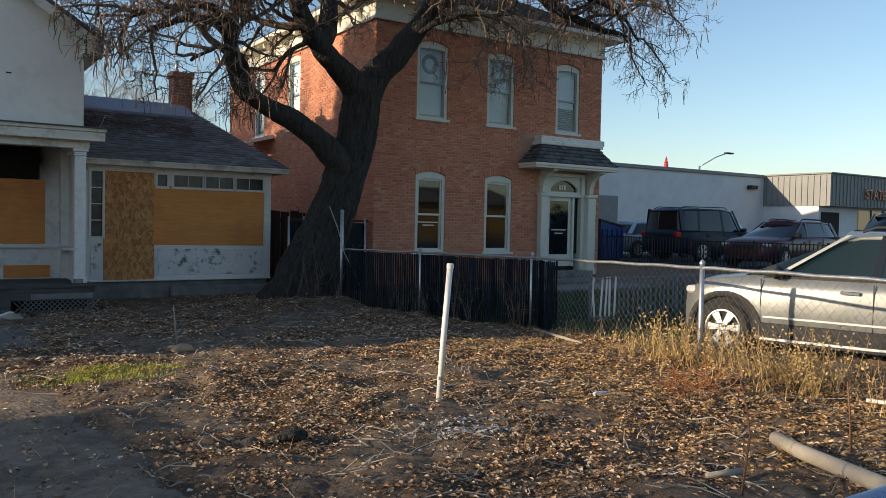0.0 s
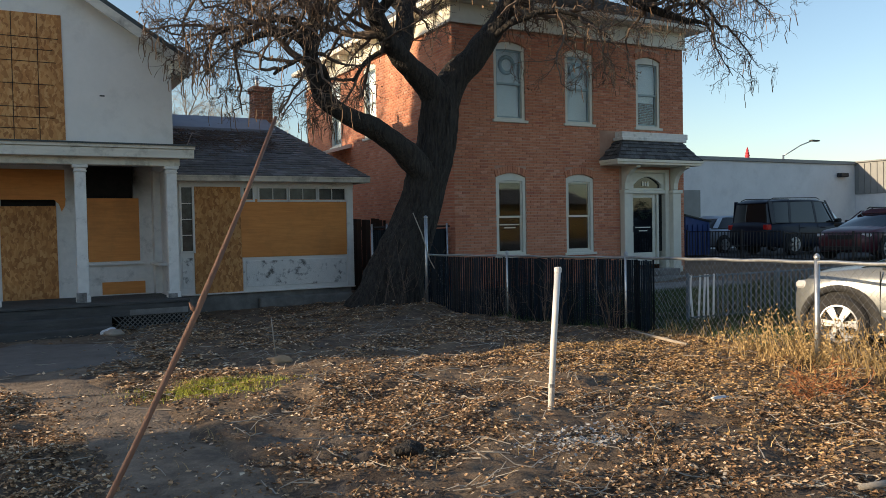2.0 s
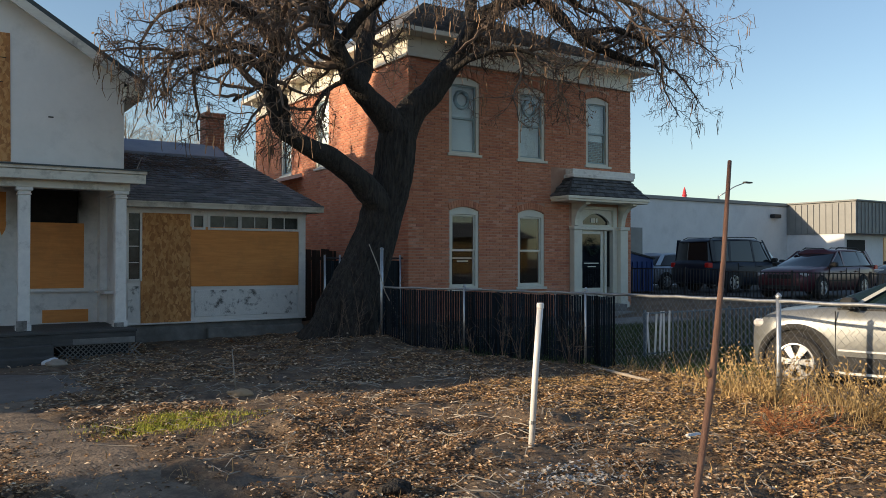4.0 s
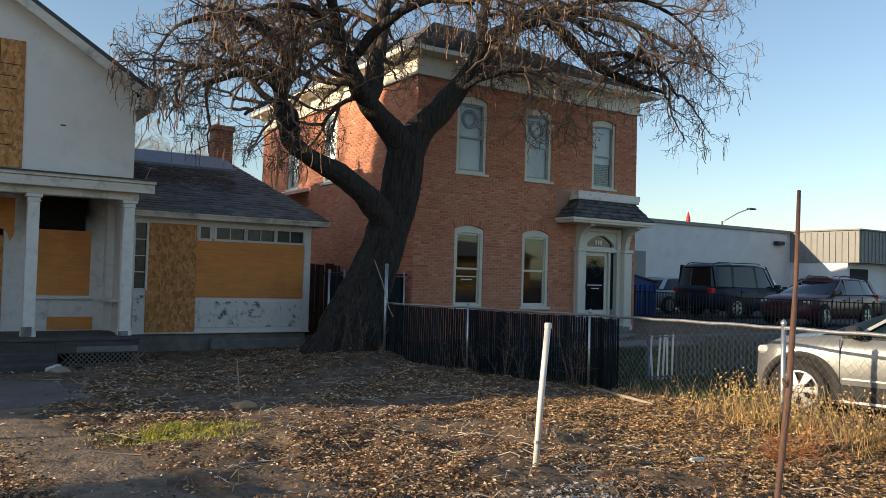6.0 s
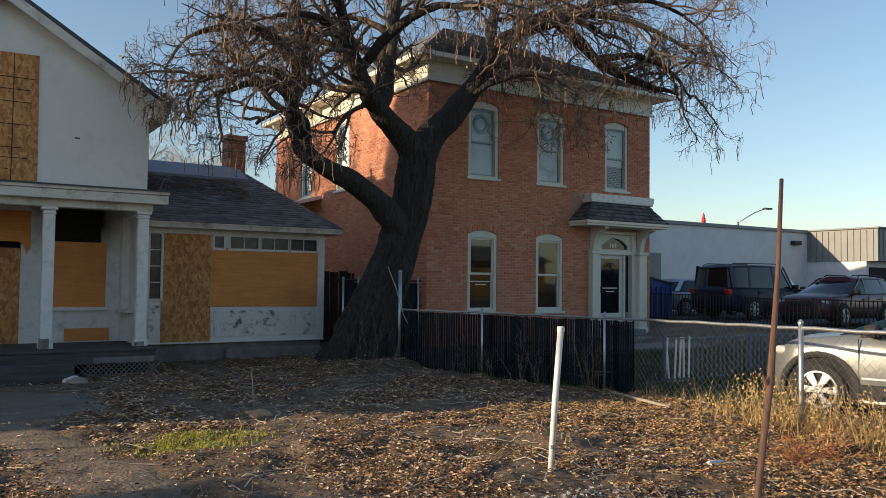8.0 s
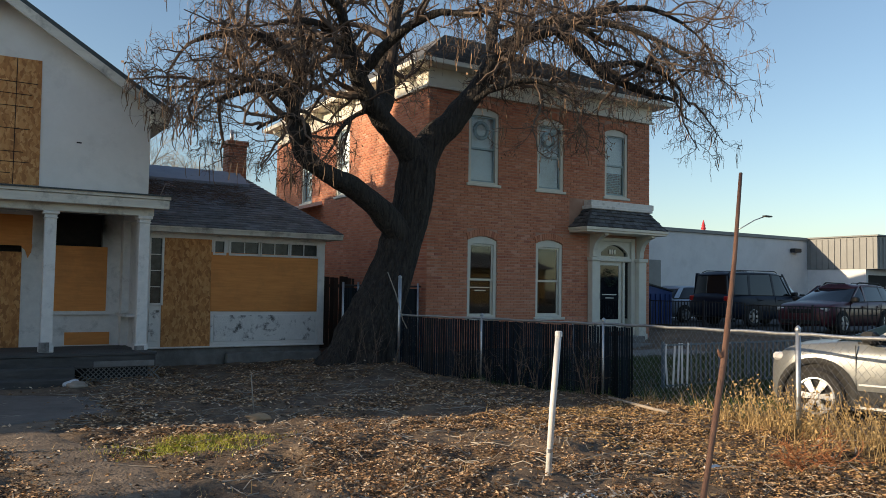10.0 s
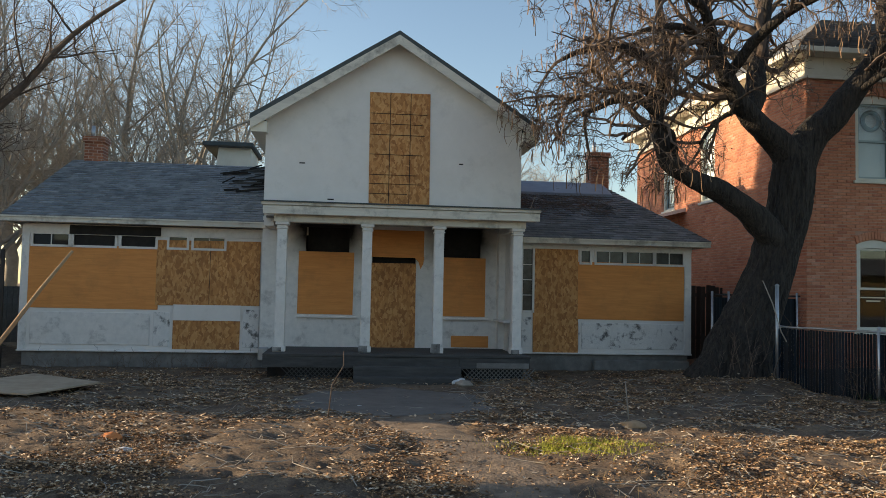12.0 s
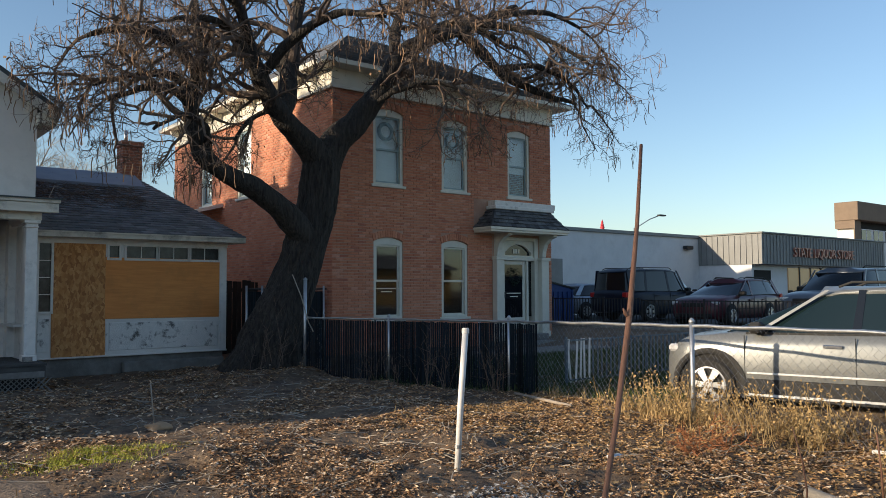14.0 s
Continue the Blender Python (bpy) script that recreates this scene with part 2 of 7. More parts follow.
def smoked_material():
    """Weathered white paint with two plumes of smoke stain above the burnt openings."""
    m = material("smoke_stained_white_paint", [(0.68, 0.66, 0.62), (0.82, 0.79, 0.74)], 0.7, 7, 0.25, 70, stain=(0.20, 0.185, 0.165), stain_scale=2.6, stain_amount=0.55, stain_lo=0.55, stain_hi=0.72)
    N, Lk = m.node_tree.nodes, m.node_tree.links.new
    b = N["Principled BSDF"]
    paint_out = b.inputs["Base Color"].links[0].from_socket
    co, sep, nz = N.new("ShaderNodeTexCoord"), N.new("ShaderNodeSeparateXYZ"), N.new("ShaderNodeTexNoise")
    nz.inputs["Scale"].default_value, nz.inputs["Detail"].default_value = 2.4, 5
    Lk(co.outputs["Object"], sep.inputs[0])
    Lk(co.outputs["Object"], nz.inputs["Vector"])

    def calc(op, a, c):
        q = N.new("ShaderNodeMath")
        q.operation = op
        for k, val in enumerate((a, c)):
            if isinstance(val, (int, float)):
                q.inputs[k].default_value = val
            else:
                Lk(val, q.inputs[k])
        return q.outputs[0]

    def span(src, a, c):
        q = N.new("ShaderNodeMapRange")
        q.inputs[1].default_value, q.inputs[2].default_value = a, c
        Lk(src, q.inputs[0])
        return q.outputs[0]
    wobble = calc('MULTIPLY', calc('SUBTRACT', nz.outputs[0], 0.5), 0.7)
    plume = None
    for cx in (-0.5, 2.54):
        d = calc('ADD', calc('ABSOLUTE', calc('SUBTRACT', sep.outputs["X"], cx), 0), wobble)
        one = span(d, 0.95, 0.5)
        plume = one if plume is None else calc('MAXIMUM', plume, one)
    plume = calc('MULTIPLY', plume, span(calc('ADD', sep.outputs["Z"], wobble), 2.1, 2.75))
    mx = N.new("ShaderNodeMix")
    mx.data_type = 'RGBA'
    mx.inputs[7].default_value = (0.02, 0.018, 0.016, 1)
    Lk(plume, mx.inputs[0])
    Lk(paint_out, mx.inputs[6])
    Lk(mx.outputs[2], b.inputs["Base Color"])
    return m


SMOKED = smoked_material()
STUCCO = material("white_painted_wall", [(0.76, 0.735, 0.69), (0.83, 0.80, 0.755)], 0.8, 2.5, 0.25, 90, stain=(0.45, 0.43, 0.40), stain_scale=1.5, stain_amount=0.3, stain_lo=0.54)
WHITE = material("weathered_white_paint", [(0.68, 0.66, 0.62), (0.82, 0.79, 0.74)], 0.65, 7, 0.25, 70, stain=(0.20, 0.185, 0.165), stain_scale=2.6, stain_amount=0.6, stain_lo=0.55, stain_hi=0.72)
PEEL = material("peeling_white_paint", [(0.70, 0.69, 0.66), (0.82, 0.80, 0.76)], 0.7, 8, 0.4, 50, stain=(0.06, 0.058, 0.052), stain_scale=4.2, stain_amount=0.9, stain_lo=0.53, stain_hi=0.64)
CREAM = material("cream_painted_wood", [(0.74, 0.69, 0.57), (0.81, 0.77, 0.65)], 0.55, 4, 0.1, 60, stain=(0.4, 0.37, 0.3), stain_amount=0.3)
GRIMY = material("grimy_cream_paint", [(0.60, 0.56, 0.48), (0.76, 0.72, 0.62)], 0.65, 6, 0.2, 60, stain=(0.15, 0.135, 0.115), stain_scale=2.2, stain_amount=0.75, stain_lo=0.5, stain_hi=0.7, stretch=(0.3, 1, 2))
TRIM = material("pale_grey_green_paint", [(0.62, 0.61, 0.53), (0.70, 0.69, 0.60)], 0.5, 5, 0.1, 60)
SASH = material("blue_grey_sash_paint", [(0.25, 0.34, 0.36), (0.33, 0.42, 0.43)], 0.5, 5, 0.1, 60)
PLY = material("plywood", [(0.66, 0.24, 0.056), (0.80, 0.335, 0.092)], 0.7, 3, 0.1, 40, stretch=(0.6, 1, 7), stain=(0.44, 0.18, 0.055), stain_scale=1.7, stain_amount=0.5, distort=0.6)
OSB = osb_material("strand_board")
CHAR_AND_SHADE = material("charred_wood_and_shade_black", [(0.008, 0.007, 0.006), (0.03, 0.026, 0.022)], 0.9, 8, 0.5, 40)
SOOT = material("sooty_paint", [(0.05, 0.045, 0.04), (0.42, 0.40, 0.37)], 0.85, 4.5, 0.3, 50)
# near-black of dark parts, also used where rooms and hollows lie in shade
DARK = material("near_black_parts_and_shade", [(0.012, 0.012, 0.012), (0.025, 0.024, 0.022)], 0.9, 3, 0)
SHINGLE = material("grey_asphalt_shingles", [(0.19, 0.2, 0.21), (0.30, 0.31, 0.32)], 0.9, 5, 0.5, 200, stain=(0.07, 0.07, 0.068), stain_scale=1.0, stain_amount=0.6, island=0.22)
SHINGLE_D = material("dark_asphalt_shingles", [(0.07, 0.073, 0.08), (0.135, 0.138, 0.14)], 0.9, 5, 0.5, 200, stain=(0.06, 0.058, 0.055), stain_scale=1.0, island=0.3, obj=0.45)
SHINGLE_W = material("worn_blue_grey_shingles", [(0.125, 0.135, 0.15), (0.21, 0.22, 0.235)], 0.9, 5, 0.5, 200, stain=(0.07, 0.072, 0.075), stain_scale=1.3, stain_amount=0.6, island=0.3)
FELT = material("roofing_felt", [(0.20, 0.23, 0.28), (0.27, 0.30, 0.34)], 0.8, 3, 0.2, 60)
TAR = material("green_edged_roofing", [(0.05, 0.065, 0.065), (0.09, 0.10, 0.10)], 0.8, 6, 0.3, 100)
CONCRETE = material("old_concrete", [(0.13, 0.125, 0.115), (0.27, 0.26, 0.24)], 0.9, 3, 0.4, 40, stain=(0.09, 0.08, 0.07), stain_scale=1.4, stain_amount=0.7)
DECKWOOD = material("grey_weathered_deck", [(0.045, 0.044, 0.042), (0.10, 0.097, 0.09)], 0.85, 5, 0.4, 40, stretch=(0.4, 3, 3), stain=(0.035, 0.033, 0.03), stain_scale=2)
# blue of the rail's paint, with the reflected sky mixed into the base colour
RAILSTEEL = material("blue_steel_with_sky_tint", [(0.16, 0.25, 0.38), (0.22, 0.32, 0.46)], 0.28, 12, 0.05, 60, metal=0.7)
BRICK_F = brick_material("red_brick_front", False)
BRICK_S = brick_material("red_brick_side", True)
GALV = material("galvanized_steel", [(0.42, 0.44, 0.46), (0.55, 0.57, 0.58)], 0.42, 12, 0.05, 60, metal=0.85, stain=(0.25, 0.22, 0.2), stain_amount=0.35)
SLATM = material("black_plastic_slats", [(0.002, 0.006, 0.011), (0.006, 0.013, 0.022)], 0.45, 5, 0, obj=0.5)
SLATM.node_tree.nodes["Principled BSDF"].inputs["Specular IOR Level"].default_value = 0.15
IRON = material("black_iron", [(0.015, 0.016, 0.018), (0.03, 0.03, 0.032)], 0.55, 9, 0.1, 60)
RAILM = material("blue_grey_railing_paint", [(0.07, 0.10, 0.13), (0.11, 0.15, 0.18)], 0.6, 7, 0.1, 60)
MORTAR = material("pinkish_mortar", [(0.36, 0.19, 0.13), (0.56, 0.38, 0.28)], 0.9, 1.4, 0.3, 60)
PVC = material("white_plastic_pipe", [(0.72, 0.71, 0.68), (0.80, 0.79, 0.76)], 0.5, 6, 0.05, 40, stain=(0.45, 0.40, 0.33), stain_amount=0.4, stain_scale=3)
BARK = material("dark_furrowed_bark", [(0.004, 0.0036, 0.003), (0.072, 0.060, 0.049)], 0.95, 12, 1.0, 17, stretch=(1.5, 1.5, 0.2), distort=0.8, bump_dist=0.12)
TWIG = material("bare_twigs", [(0.075, 0.054, 0.042), (0.18, 0.13, 0.098)], 0.9, 4, 0)
PODM = material("dry_seed_pods", [(0.17, 0.10, 0.055), (0.30, 0.19, 0.11)], 0.8, 3, 0, island=0.45)
FARBARK = material("pale_bare_branches", [(0.27, 0.24, 0.20), (0.42, 0.375, 0.31)], 0.95, 3, 0)
ROCK = material("pale_stone", [(0.28, 0.23, 0.18), (0.42, 0.36, 0.29)], 0.9, 7, 0.5, 30)
RUBBER = material("black_rubber", [(0.012, 0.012, 0.012), (0.03, 0.028, 0.026)], 0.8, 12, 0.2, 60)
CLAD = material("dark_plastic_cladding", [(0.016, 0.016, 0.016), (0.028, 0.028, 0.027)], 0.75, 6, 0.05, 80)
ALLOY = material("alloy_wheel", [(0.46, 0.46, 0.46), (0.56, 0.56, 0.56)], 0.4, 8, 0, metal=0.6)
WINDOW = glass_material("window_glass")
CARGLASS = plain("teal_car_glass", (0.008, 0.017, 0.019), 0.03)
PANEGLASS = plain("dark_window_pane", (0.008, 0.010, 0.013), 0.03)
PANEGLASS.node_tree.nodes["Principled BSDF"].inputs["Specular IOR Level"].default_value = 0.5
GREYPANE = material("dark_grey_pane", [(0.03, 0.032, 0.03), (0.09, 0.092, 0.085)], 0.2, 5, 0)
BLIND = material("white_blind", [(0.66, 0.70, 0.72), (0.78, 0.80, 0.80)], 0.8, 2, 0.15, 30, stretch=(1, 1, 12))
CHROME = plain("bright_metal", (0.7, 0.7, 0.7), 0.2, 1.0)
LENS_R = plain("red_lamp_lens", (0.6, 0.02, 0.012), 0.3)
BRIGHT = plain("bright_moulding", (0.72, 0.72, 0.70), 0.3)
LENS_W = plain("clear_lamp_lens", (0.55, 0.55, 0.55), 0.15)

# ---- ground ----
def smooth(a, b, t):
    t = max(0.0, min(1.0, (t - a) / (b - a)))
    return t * t * (3 - 2 * t)


PATH_LINE = [(1.55, 3.0), (1.5, 6.0), (1.25, 8.0), (0.85, 10.3), (0.95, 12.5), (1.1, 15.8)]


def path_x(y):
    for (x0, y0), (x1, y1) in zip(PATH_LINE, PATH_LINE[1:]):
        if y0 <= y <= y1:
            return x0 + (x1 - x0) * (y - y0) / (y1 - y0)
    return PATH_LINE[0][0] if y < 3 else PATH_LINE[-1][0]


def path_half(y):
    return 0.44 + 0.4 * smooth(9.5, 12.0, y) + 0.3 * smooth(6, 2, y)


def gz(x, y):
    """Height of the ground."""
    z = -0.2 * smooth(6.5, 14, y) * (1 - smooth(9.0, 11, x))
    z += 0.3 * math.exp(-((x - 8.1) ** 2 + (y - 15.6) ** 2) / 1.6)
    z += 0.42 * smooth(16.5, 20.5, x)
    if -14 < x < 14 and -4 < y < 19:
        on = smooth(0.15, -0.1, abs(x - path_x(y)) - path_half(y))
        rough = 1 - 0.75 * on
        ridge = 0.45 - abs(noise.noise((x * 1.9 + 3, y * 2.6, 12)))
        near = smooth(12.5, 8.0, y)
        z += rough * near * (0.10 * max(0.0, ridge) * max(0.0, 0.4 + noise.noise((x * 0.6, y * 0.6, 40))) + 0.035 * noise.noise((x * 4.6, y * 5.5, 14)))
        z += rough * (0.06 * noise.noise((x * 0.8, y * 0.8, 1)) + 0.055 * noise.noise((x * 2.3, y * 2.3, 5)) + 0.028 * noise.noise((x * 8, y * 8, 9)))
        z += 0.07 * math.exp(-((x - 3.9) ** 2 + (y - 7.3) ** 2) / 0.7)
    return z


def ground_material():
    m = bpy.data.materials.new("trampled_soil")
    m.use_nodes = True
    nt = m.node_tree
    N, Lk = nt.nodes, nt.links.new
    bsdf = N["Principled BSDF"]
    co = N.new("ShaderNodeTexCoord")

    def nz(scale, detail=6, rough=0.65):
        n = N.new("ShaderNodeTexNoise")
        n.inputs["Scale"].default_value, n.inputs["Detail"].default_value, n.inputs["Roughness"].default_value = scale, detail, rough
        Lk(co.outputs["Object"], n.inputs["Vector"])
        return n.outputs[0]

    def ramp(src, stops):
        r = N.new("ShaderNodeValToRGB")
        el = r.color_ramp.elements
        el[0].position, el[0].color = stops[0][0], (*stops[0][1], 1)
        el[1].position, el[1].color = stops[-1][0], (*stops[-1][1], 1)
        for p, c in stops[1:-1]:
            el.new(p).color = (*c, 1)
        Lk(src, r.inputs[0])
        return r.outputs[0]

    def mix(fac, a, b):
        mx = N.new("ShaderNodeMix")
        mx.data_type = 'RGBA'
        Lk(fac, mx.inputs[0])
        Lk(a, mx.inputs[6])
        Lk(b, mx.inputs[7])
        return mx.outputs[2]
    soil = ramp(nz(1.3, 9, 0.75), [(0.3, (0.05, 0.035, 0.025)), (0.5, (0.11, 0.076, 0.052)), (0.7, (0.21, 0.15, 0.10))])
    crumbs = ramp(nz(45, 5, 0.8), [(0.35, (0.06, 0.043, 0.03)), (0.65, (0.40, 0.29, 0.185))])
    fac = N.new("ShaderNodeMapRange")
    fac.inputs[1].default_value, fac.inputs[2].default_value, fac.inputs[4].default_value = 0.42, 0.62, 0.75
    Lk(nz(4.5), fac.inputs[0])
    col = mix(fac.outputs[0], soil, crumbs)
    ash = N.new("ShaderNodeMapRange")
    ash.inputs[1].default_value, ash.inputs[2].default_value, ash.inputs[4].default_value = 0.58, 0.70, 0.5
    Lk(nz(0.55, 5), ash.inputs[0])
    grey = ramp(nz(20), [(0.3, (0.10, 0.095, 0.09)), (0.7, (0.22, 0.215, 0.21))])
    col = mix(ash.outputs[0], col, grey)
    Lk(col, bsdf.inputs["Base Color"])
    bsdf.inputs["Roughness"].default_value = 0.95
    bp = N.new("ShaderNodeBump")
    bp.inputs["Strength"].default_value, bp.inputs["Distance"].default_value = 0.9, 0.03
    Lk(nz(28, 8, 0.75), bp.inputs["Height"])
    Lk(bp.outputs[0], bsdf.inputs["Normal"])
    return m


SOIL = ground_material()
DIRT = material("packed_dirt_path", [(0.15, 0.11, 0.078), (0.27, 0.205, 0.145)], 0.95, 10, 0.9, 30, stain=(0.085, 0.063, 0.045), stain_scale=2.6, stain_amount=0.75, stain_lo=0.45, stain_hi=0.62)
ASPHALT = material("parking_asphalt", [(0.045, 0.045, 0.047), (0.075, 0.075, 0.077)], 0.9, 2, 0.4, 80)
DIRT_GREY = material("grey_bare_earth", [(0.10, 0.09, 0.08), (0.18, 0.16, 0.14)], 0.95, 3, 0.4, 25)


def axis(lo, hi, step, far):
    vals = [lo + i * step for i in range(int(round((hi - lo) / step)) + 1)]
    s, a = step, lo
    left = []
    while a > -far:
        s *= 1.6
        a -= s
        left.append(a)
    s, a = step, hi
    right = []
    while a < far:
        s *= 1.6
        a += s
        right.append(a)
    return left[::-1] + vals + right


xs, ys = axis(-8, 12, 0.07, 900), axis(1.5, 17, 0.07, 900)
gv = [(x, y, gz(x, y)) for y in ys for x in xs]
W = len(xs)
gf = [(j * W + i, j * W + i + 1, (j + 1) * W + i + 1, (j + 1) * W + i) for j in range(len(ys) - 1) for i in range(W - 1)]
ground = raw("ground", gv, gf, SOIL, kind="structure", smooth=True)
tagged(ground, "bare brown soil yard with trampled leaf litter", "ground")


def strip(name, line_fn, half_fn, y0, y1, step, mat, lift):
    """A thin sheet that follows the ground, with ragged edges."""
    v, f = [], []
    n = int((y1 - y0) / step) + 1
    cols = 14
    for j in range(n):
        y = y0 + j * step
        c, h = line_fn(y), half_fn(y)
        l = c - h - 0.18 * noise.noise((y * 1.7, 3, 0)) - 0.08 * noise.noise((y * 6, 4, 0))
        r = c + h + 0.18 * noise.noise((y * 1.7, 8, 0)) + 0.08 * noise.noise((y * 6, 9, 0))
        for i in range(cols + 1):
            u = i / cols
            x = l + (r - l) * u
            v.append((x, y, gz(x, y) + lift * min(1, 6 * u, 6 * (1 - u)) - 0.01 * (u in (0, 1))))
    for j in range(n - 1):
        for i in range(cols):
            a = j * (cols + 1) + i
            f.append((a, a + 1, a + cols + 2, a + cols + 1))
    return raw(name, v, f, mat, kind="structure", smooth=True)


tagged(strip("dirt_path", path_x, path_half, 1.6, 11.2, 0.1, DIRT, 0.02), "packed brown dirt path leading to the porch", "path")
tagged(strip("bare_earth", lambda y: 0.75, lambda y: 0.15 + 1.5 * smooth(11.0, 12.0, y) * smooth(14.9, 13.6, y), 11.0, 14.8, 0.1, DIRT_GREY, 0.028), "grey bare earth before the porch steps", "ground")
lot = raw("parking_lot", [(20.8, -10, 0.44), (75, -10, 0.44), (75, 26, 0.44), (20.8, 26, 0.44)], [(0, 1, 2, 3)], ASPHALT, kind="structure")
tagged(lot, "grey asphalt parking lot", "pavement")

# ---- the boarded white house ----
HY, GY, CY, EY, PY, RY = 18.32, 16.61, 16.53, 16.18, 18.0, 16.32   # planes of wing, gable, columns, porch eave, porch wall, rake
house = thing("house", "boarded-up white wooden house with gabled porch and fire damage", "house", at=(0.9, HY, 0))


def board(name, x0, z0, x1, z1, y, mat, parent, label="", t=0.018, tilt=0.0):
    """A sheet screwed onto a wall, its back on the plane y."""
    bm = bmesh.new()
    box(bm, x0, y - t, z0, x1, y - 0.002, z1, bevel=0.003)
    ob = part(name, bm, mat, parent, label)
    if tilt:
        c = Vector(((x0 + x1) / 2, y, (z0 + z1) / 2))
        ob.matrix_world = Matrix.Translation(c) @ Matrix.Rotation(radians(tilt), 4, 'Y') @ Matrix.Translation(-c) @ ob.matrix_world
    return ob


def house_window(x0, x1, z0, z1, y, cols, rows, parent, mat=WHITE, name="window", glass=PANEGLASS):
    w = part(name, B((x0 - 0.05, y - 0.03, z0 - 0.05, x0, y + 0.06, z1 + 0.05), (x1, y - 0.03, z0 - 0.05, x1 + 0.05, y + 0.06, z1 + 0.05),
                     (x0, y - 0.03, z1, x1, y + 0.06, z1 + 0.05), (x0, y - 0.045, z0 - 0.05, x1, y + 0.06, z0)), mat, parent)
    b = 0.018
    for i in range(cols):
        for j in range(rows):
            px0, px1 = x0 + (x1 - x0) * i / cols, x0 + (x1 - x0) * (i + 1) / cols
            pz0, pz1 = z0 + (z1 - z0) * j / rows, z0 + (z1 - z0) * (j + 1) / rows
            part("pane", B((px0, y + 0.02, pz0, px1, y + 0.026, pz1)), glass, w)
    bars = [(x0 + (x1 - x0) * i / cols - b / 2, y - 0.005, z0, x0 + (x1 - x0) * i / cols + b / 2, y + 0.035, z1) for i in range(1, cols)]
    bars += [(x0, y - 0.004, z0 + (z1 - z0) * j / rows - b / 2, x1, y + 0.034, z0 + (z1 - z0) * j / rows + b / 2) for j in range(1, rows)]
    parts("glazing_bar", bars, mat, w)
    return w


# walls with openings through them
right_trans = [(5.46, 5.67), (5.83, 6.49), (6.57, 7.23), (7.31, 7.98)]
left_trans = [(-6.91, -6.17), (-6.06, -5.19), (-5.05, -4.32), (-4.02, -3.64), (-3.49, -2.82)]
bm = bmesh.new()
wall_holes(bm, 3.62, 8.17, 0.19, 2.78, HY, HY + 0.16, [(a, b, 2.36, 2.63) for a, b in right_trans] + [(4.05, 4.28, 1.2, 2.64)])
part("wall_right_wing", bm, STUCCO, house)
bm = bmesh.new()
wall_holes(bm, -7.1, -1.95, 0.13, 2.92, HY, HY + 0.16, [(a, b, 2.46, 2.69) for a, b in left_trans])
part("wall_left_wing", bm, STUCCO, house)
part("side_wall", B((8.01, HY + 0.16, 0.19, 8.17, 25.0, 2.78)), STUCCO, house)
part("side_wall", B((-7.1, HY + 0.16, 0.13, -6.94, 25.0, 2.9)), STUCCO, house)
part("rear_wall", B((-6.94, 24.84, -0.35, 8.01, 25.0, 2.75)), STUCCO, house)
# near-black sheet in place of the unlit room's shade
part("interior_shade_lining", B((-6.9, HY + 1.2, 0.2, 8.0, HY + 1.25, 2.9)), DARK, house)
# recessed porch wall and upper gable
bm = bmesh.new()
wall_holes(bm, -1.95, 3.6, 0.25, 3.2, PY, PY + 0.2, [(-0.99, -0.02, 1.1, 3.0), (0.5, 1.5, 0.3, 2.9), (2.06, 3.0, 1.1, 3.05)])
part("porch_wall", bm, SMOKED, house, "dingy white wall with smoke stains above the openings")
part("porch_side_wall", B((3.5, CY + 0.12, 0.3, 3.62, PY, 3.05), (3.3, CY + 0.3, 0.95, 3.5, PY, 1.0), (3.36, PY - 0.3, 0.33, 3.5, PY, 2.95)), WHITE, house, "dingy white side wall with ledge")
part("soot_board", B((-0.95, PY + 0.22, 0.9, 3.2, PY + 0.26, 3.15)), CHAR_AND_SHADE, house, "burnt black interior behind openings")
for x0, x1 in ((-1.1, 0.09), (1.98, 3.1)):
    part("window_sill", B((x0 - 0.05, PY - 0.07, 0.96, x1 + 0.08, PY - 0.002, 1.0), bevel=0.006), WHITE, house)
APEX, EAVE_Z, GL, GR, MID = 6.88, 5.17, -1.8, 3.6, 0.91
bm = bmesh.new()
prism(bm, [(GL, GY, 3.2), (GR, GY, 3.2), (GR, GY, EAVE_Z), (MID, GY, APEX), (GL, GY, EAVE_Z)], (0, 0.2, 0))
part("gable_wall", fix(bm), STUCCO, house, "dirty white plastered gable wall")
parts("upper_side_wall", [(GL, GY + 0.2, 2.9, GL + 0.2, 26, EAVE_Z - 0.05), (GR - 0.2, GY + 0.2, 2.9, GR, 26, EAVE_Z - 0.05)], STUCCO, house)
bm = bmesh.new()
prism(bm, [(GL, 26, -0.3), (GR, 26, -0.3), (GR, 26, EAVE_Z), (MID, 26, APEX), (GL, 26, EAVE_Z)], (0, 0.2, 0))
part("rear_gable_wall", fix(bm), STUCCO, house)
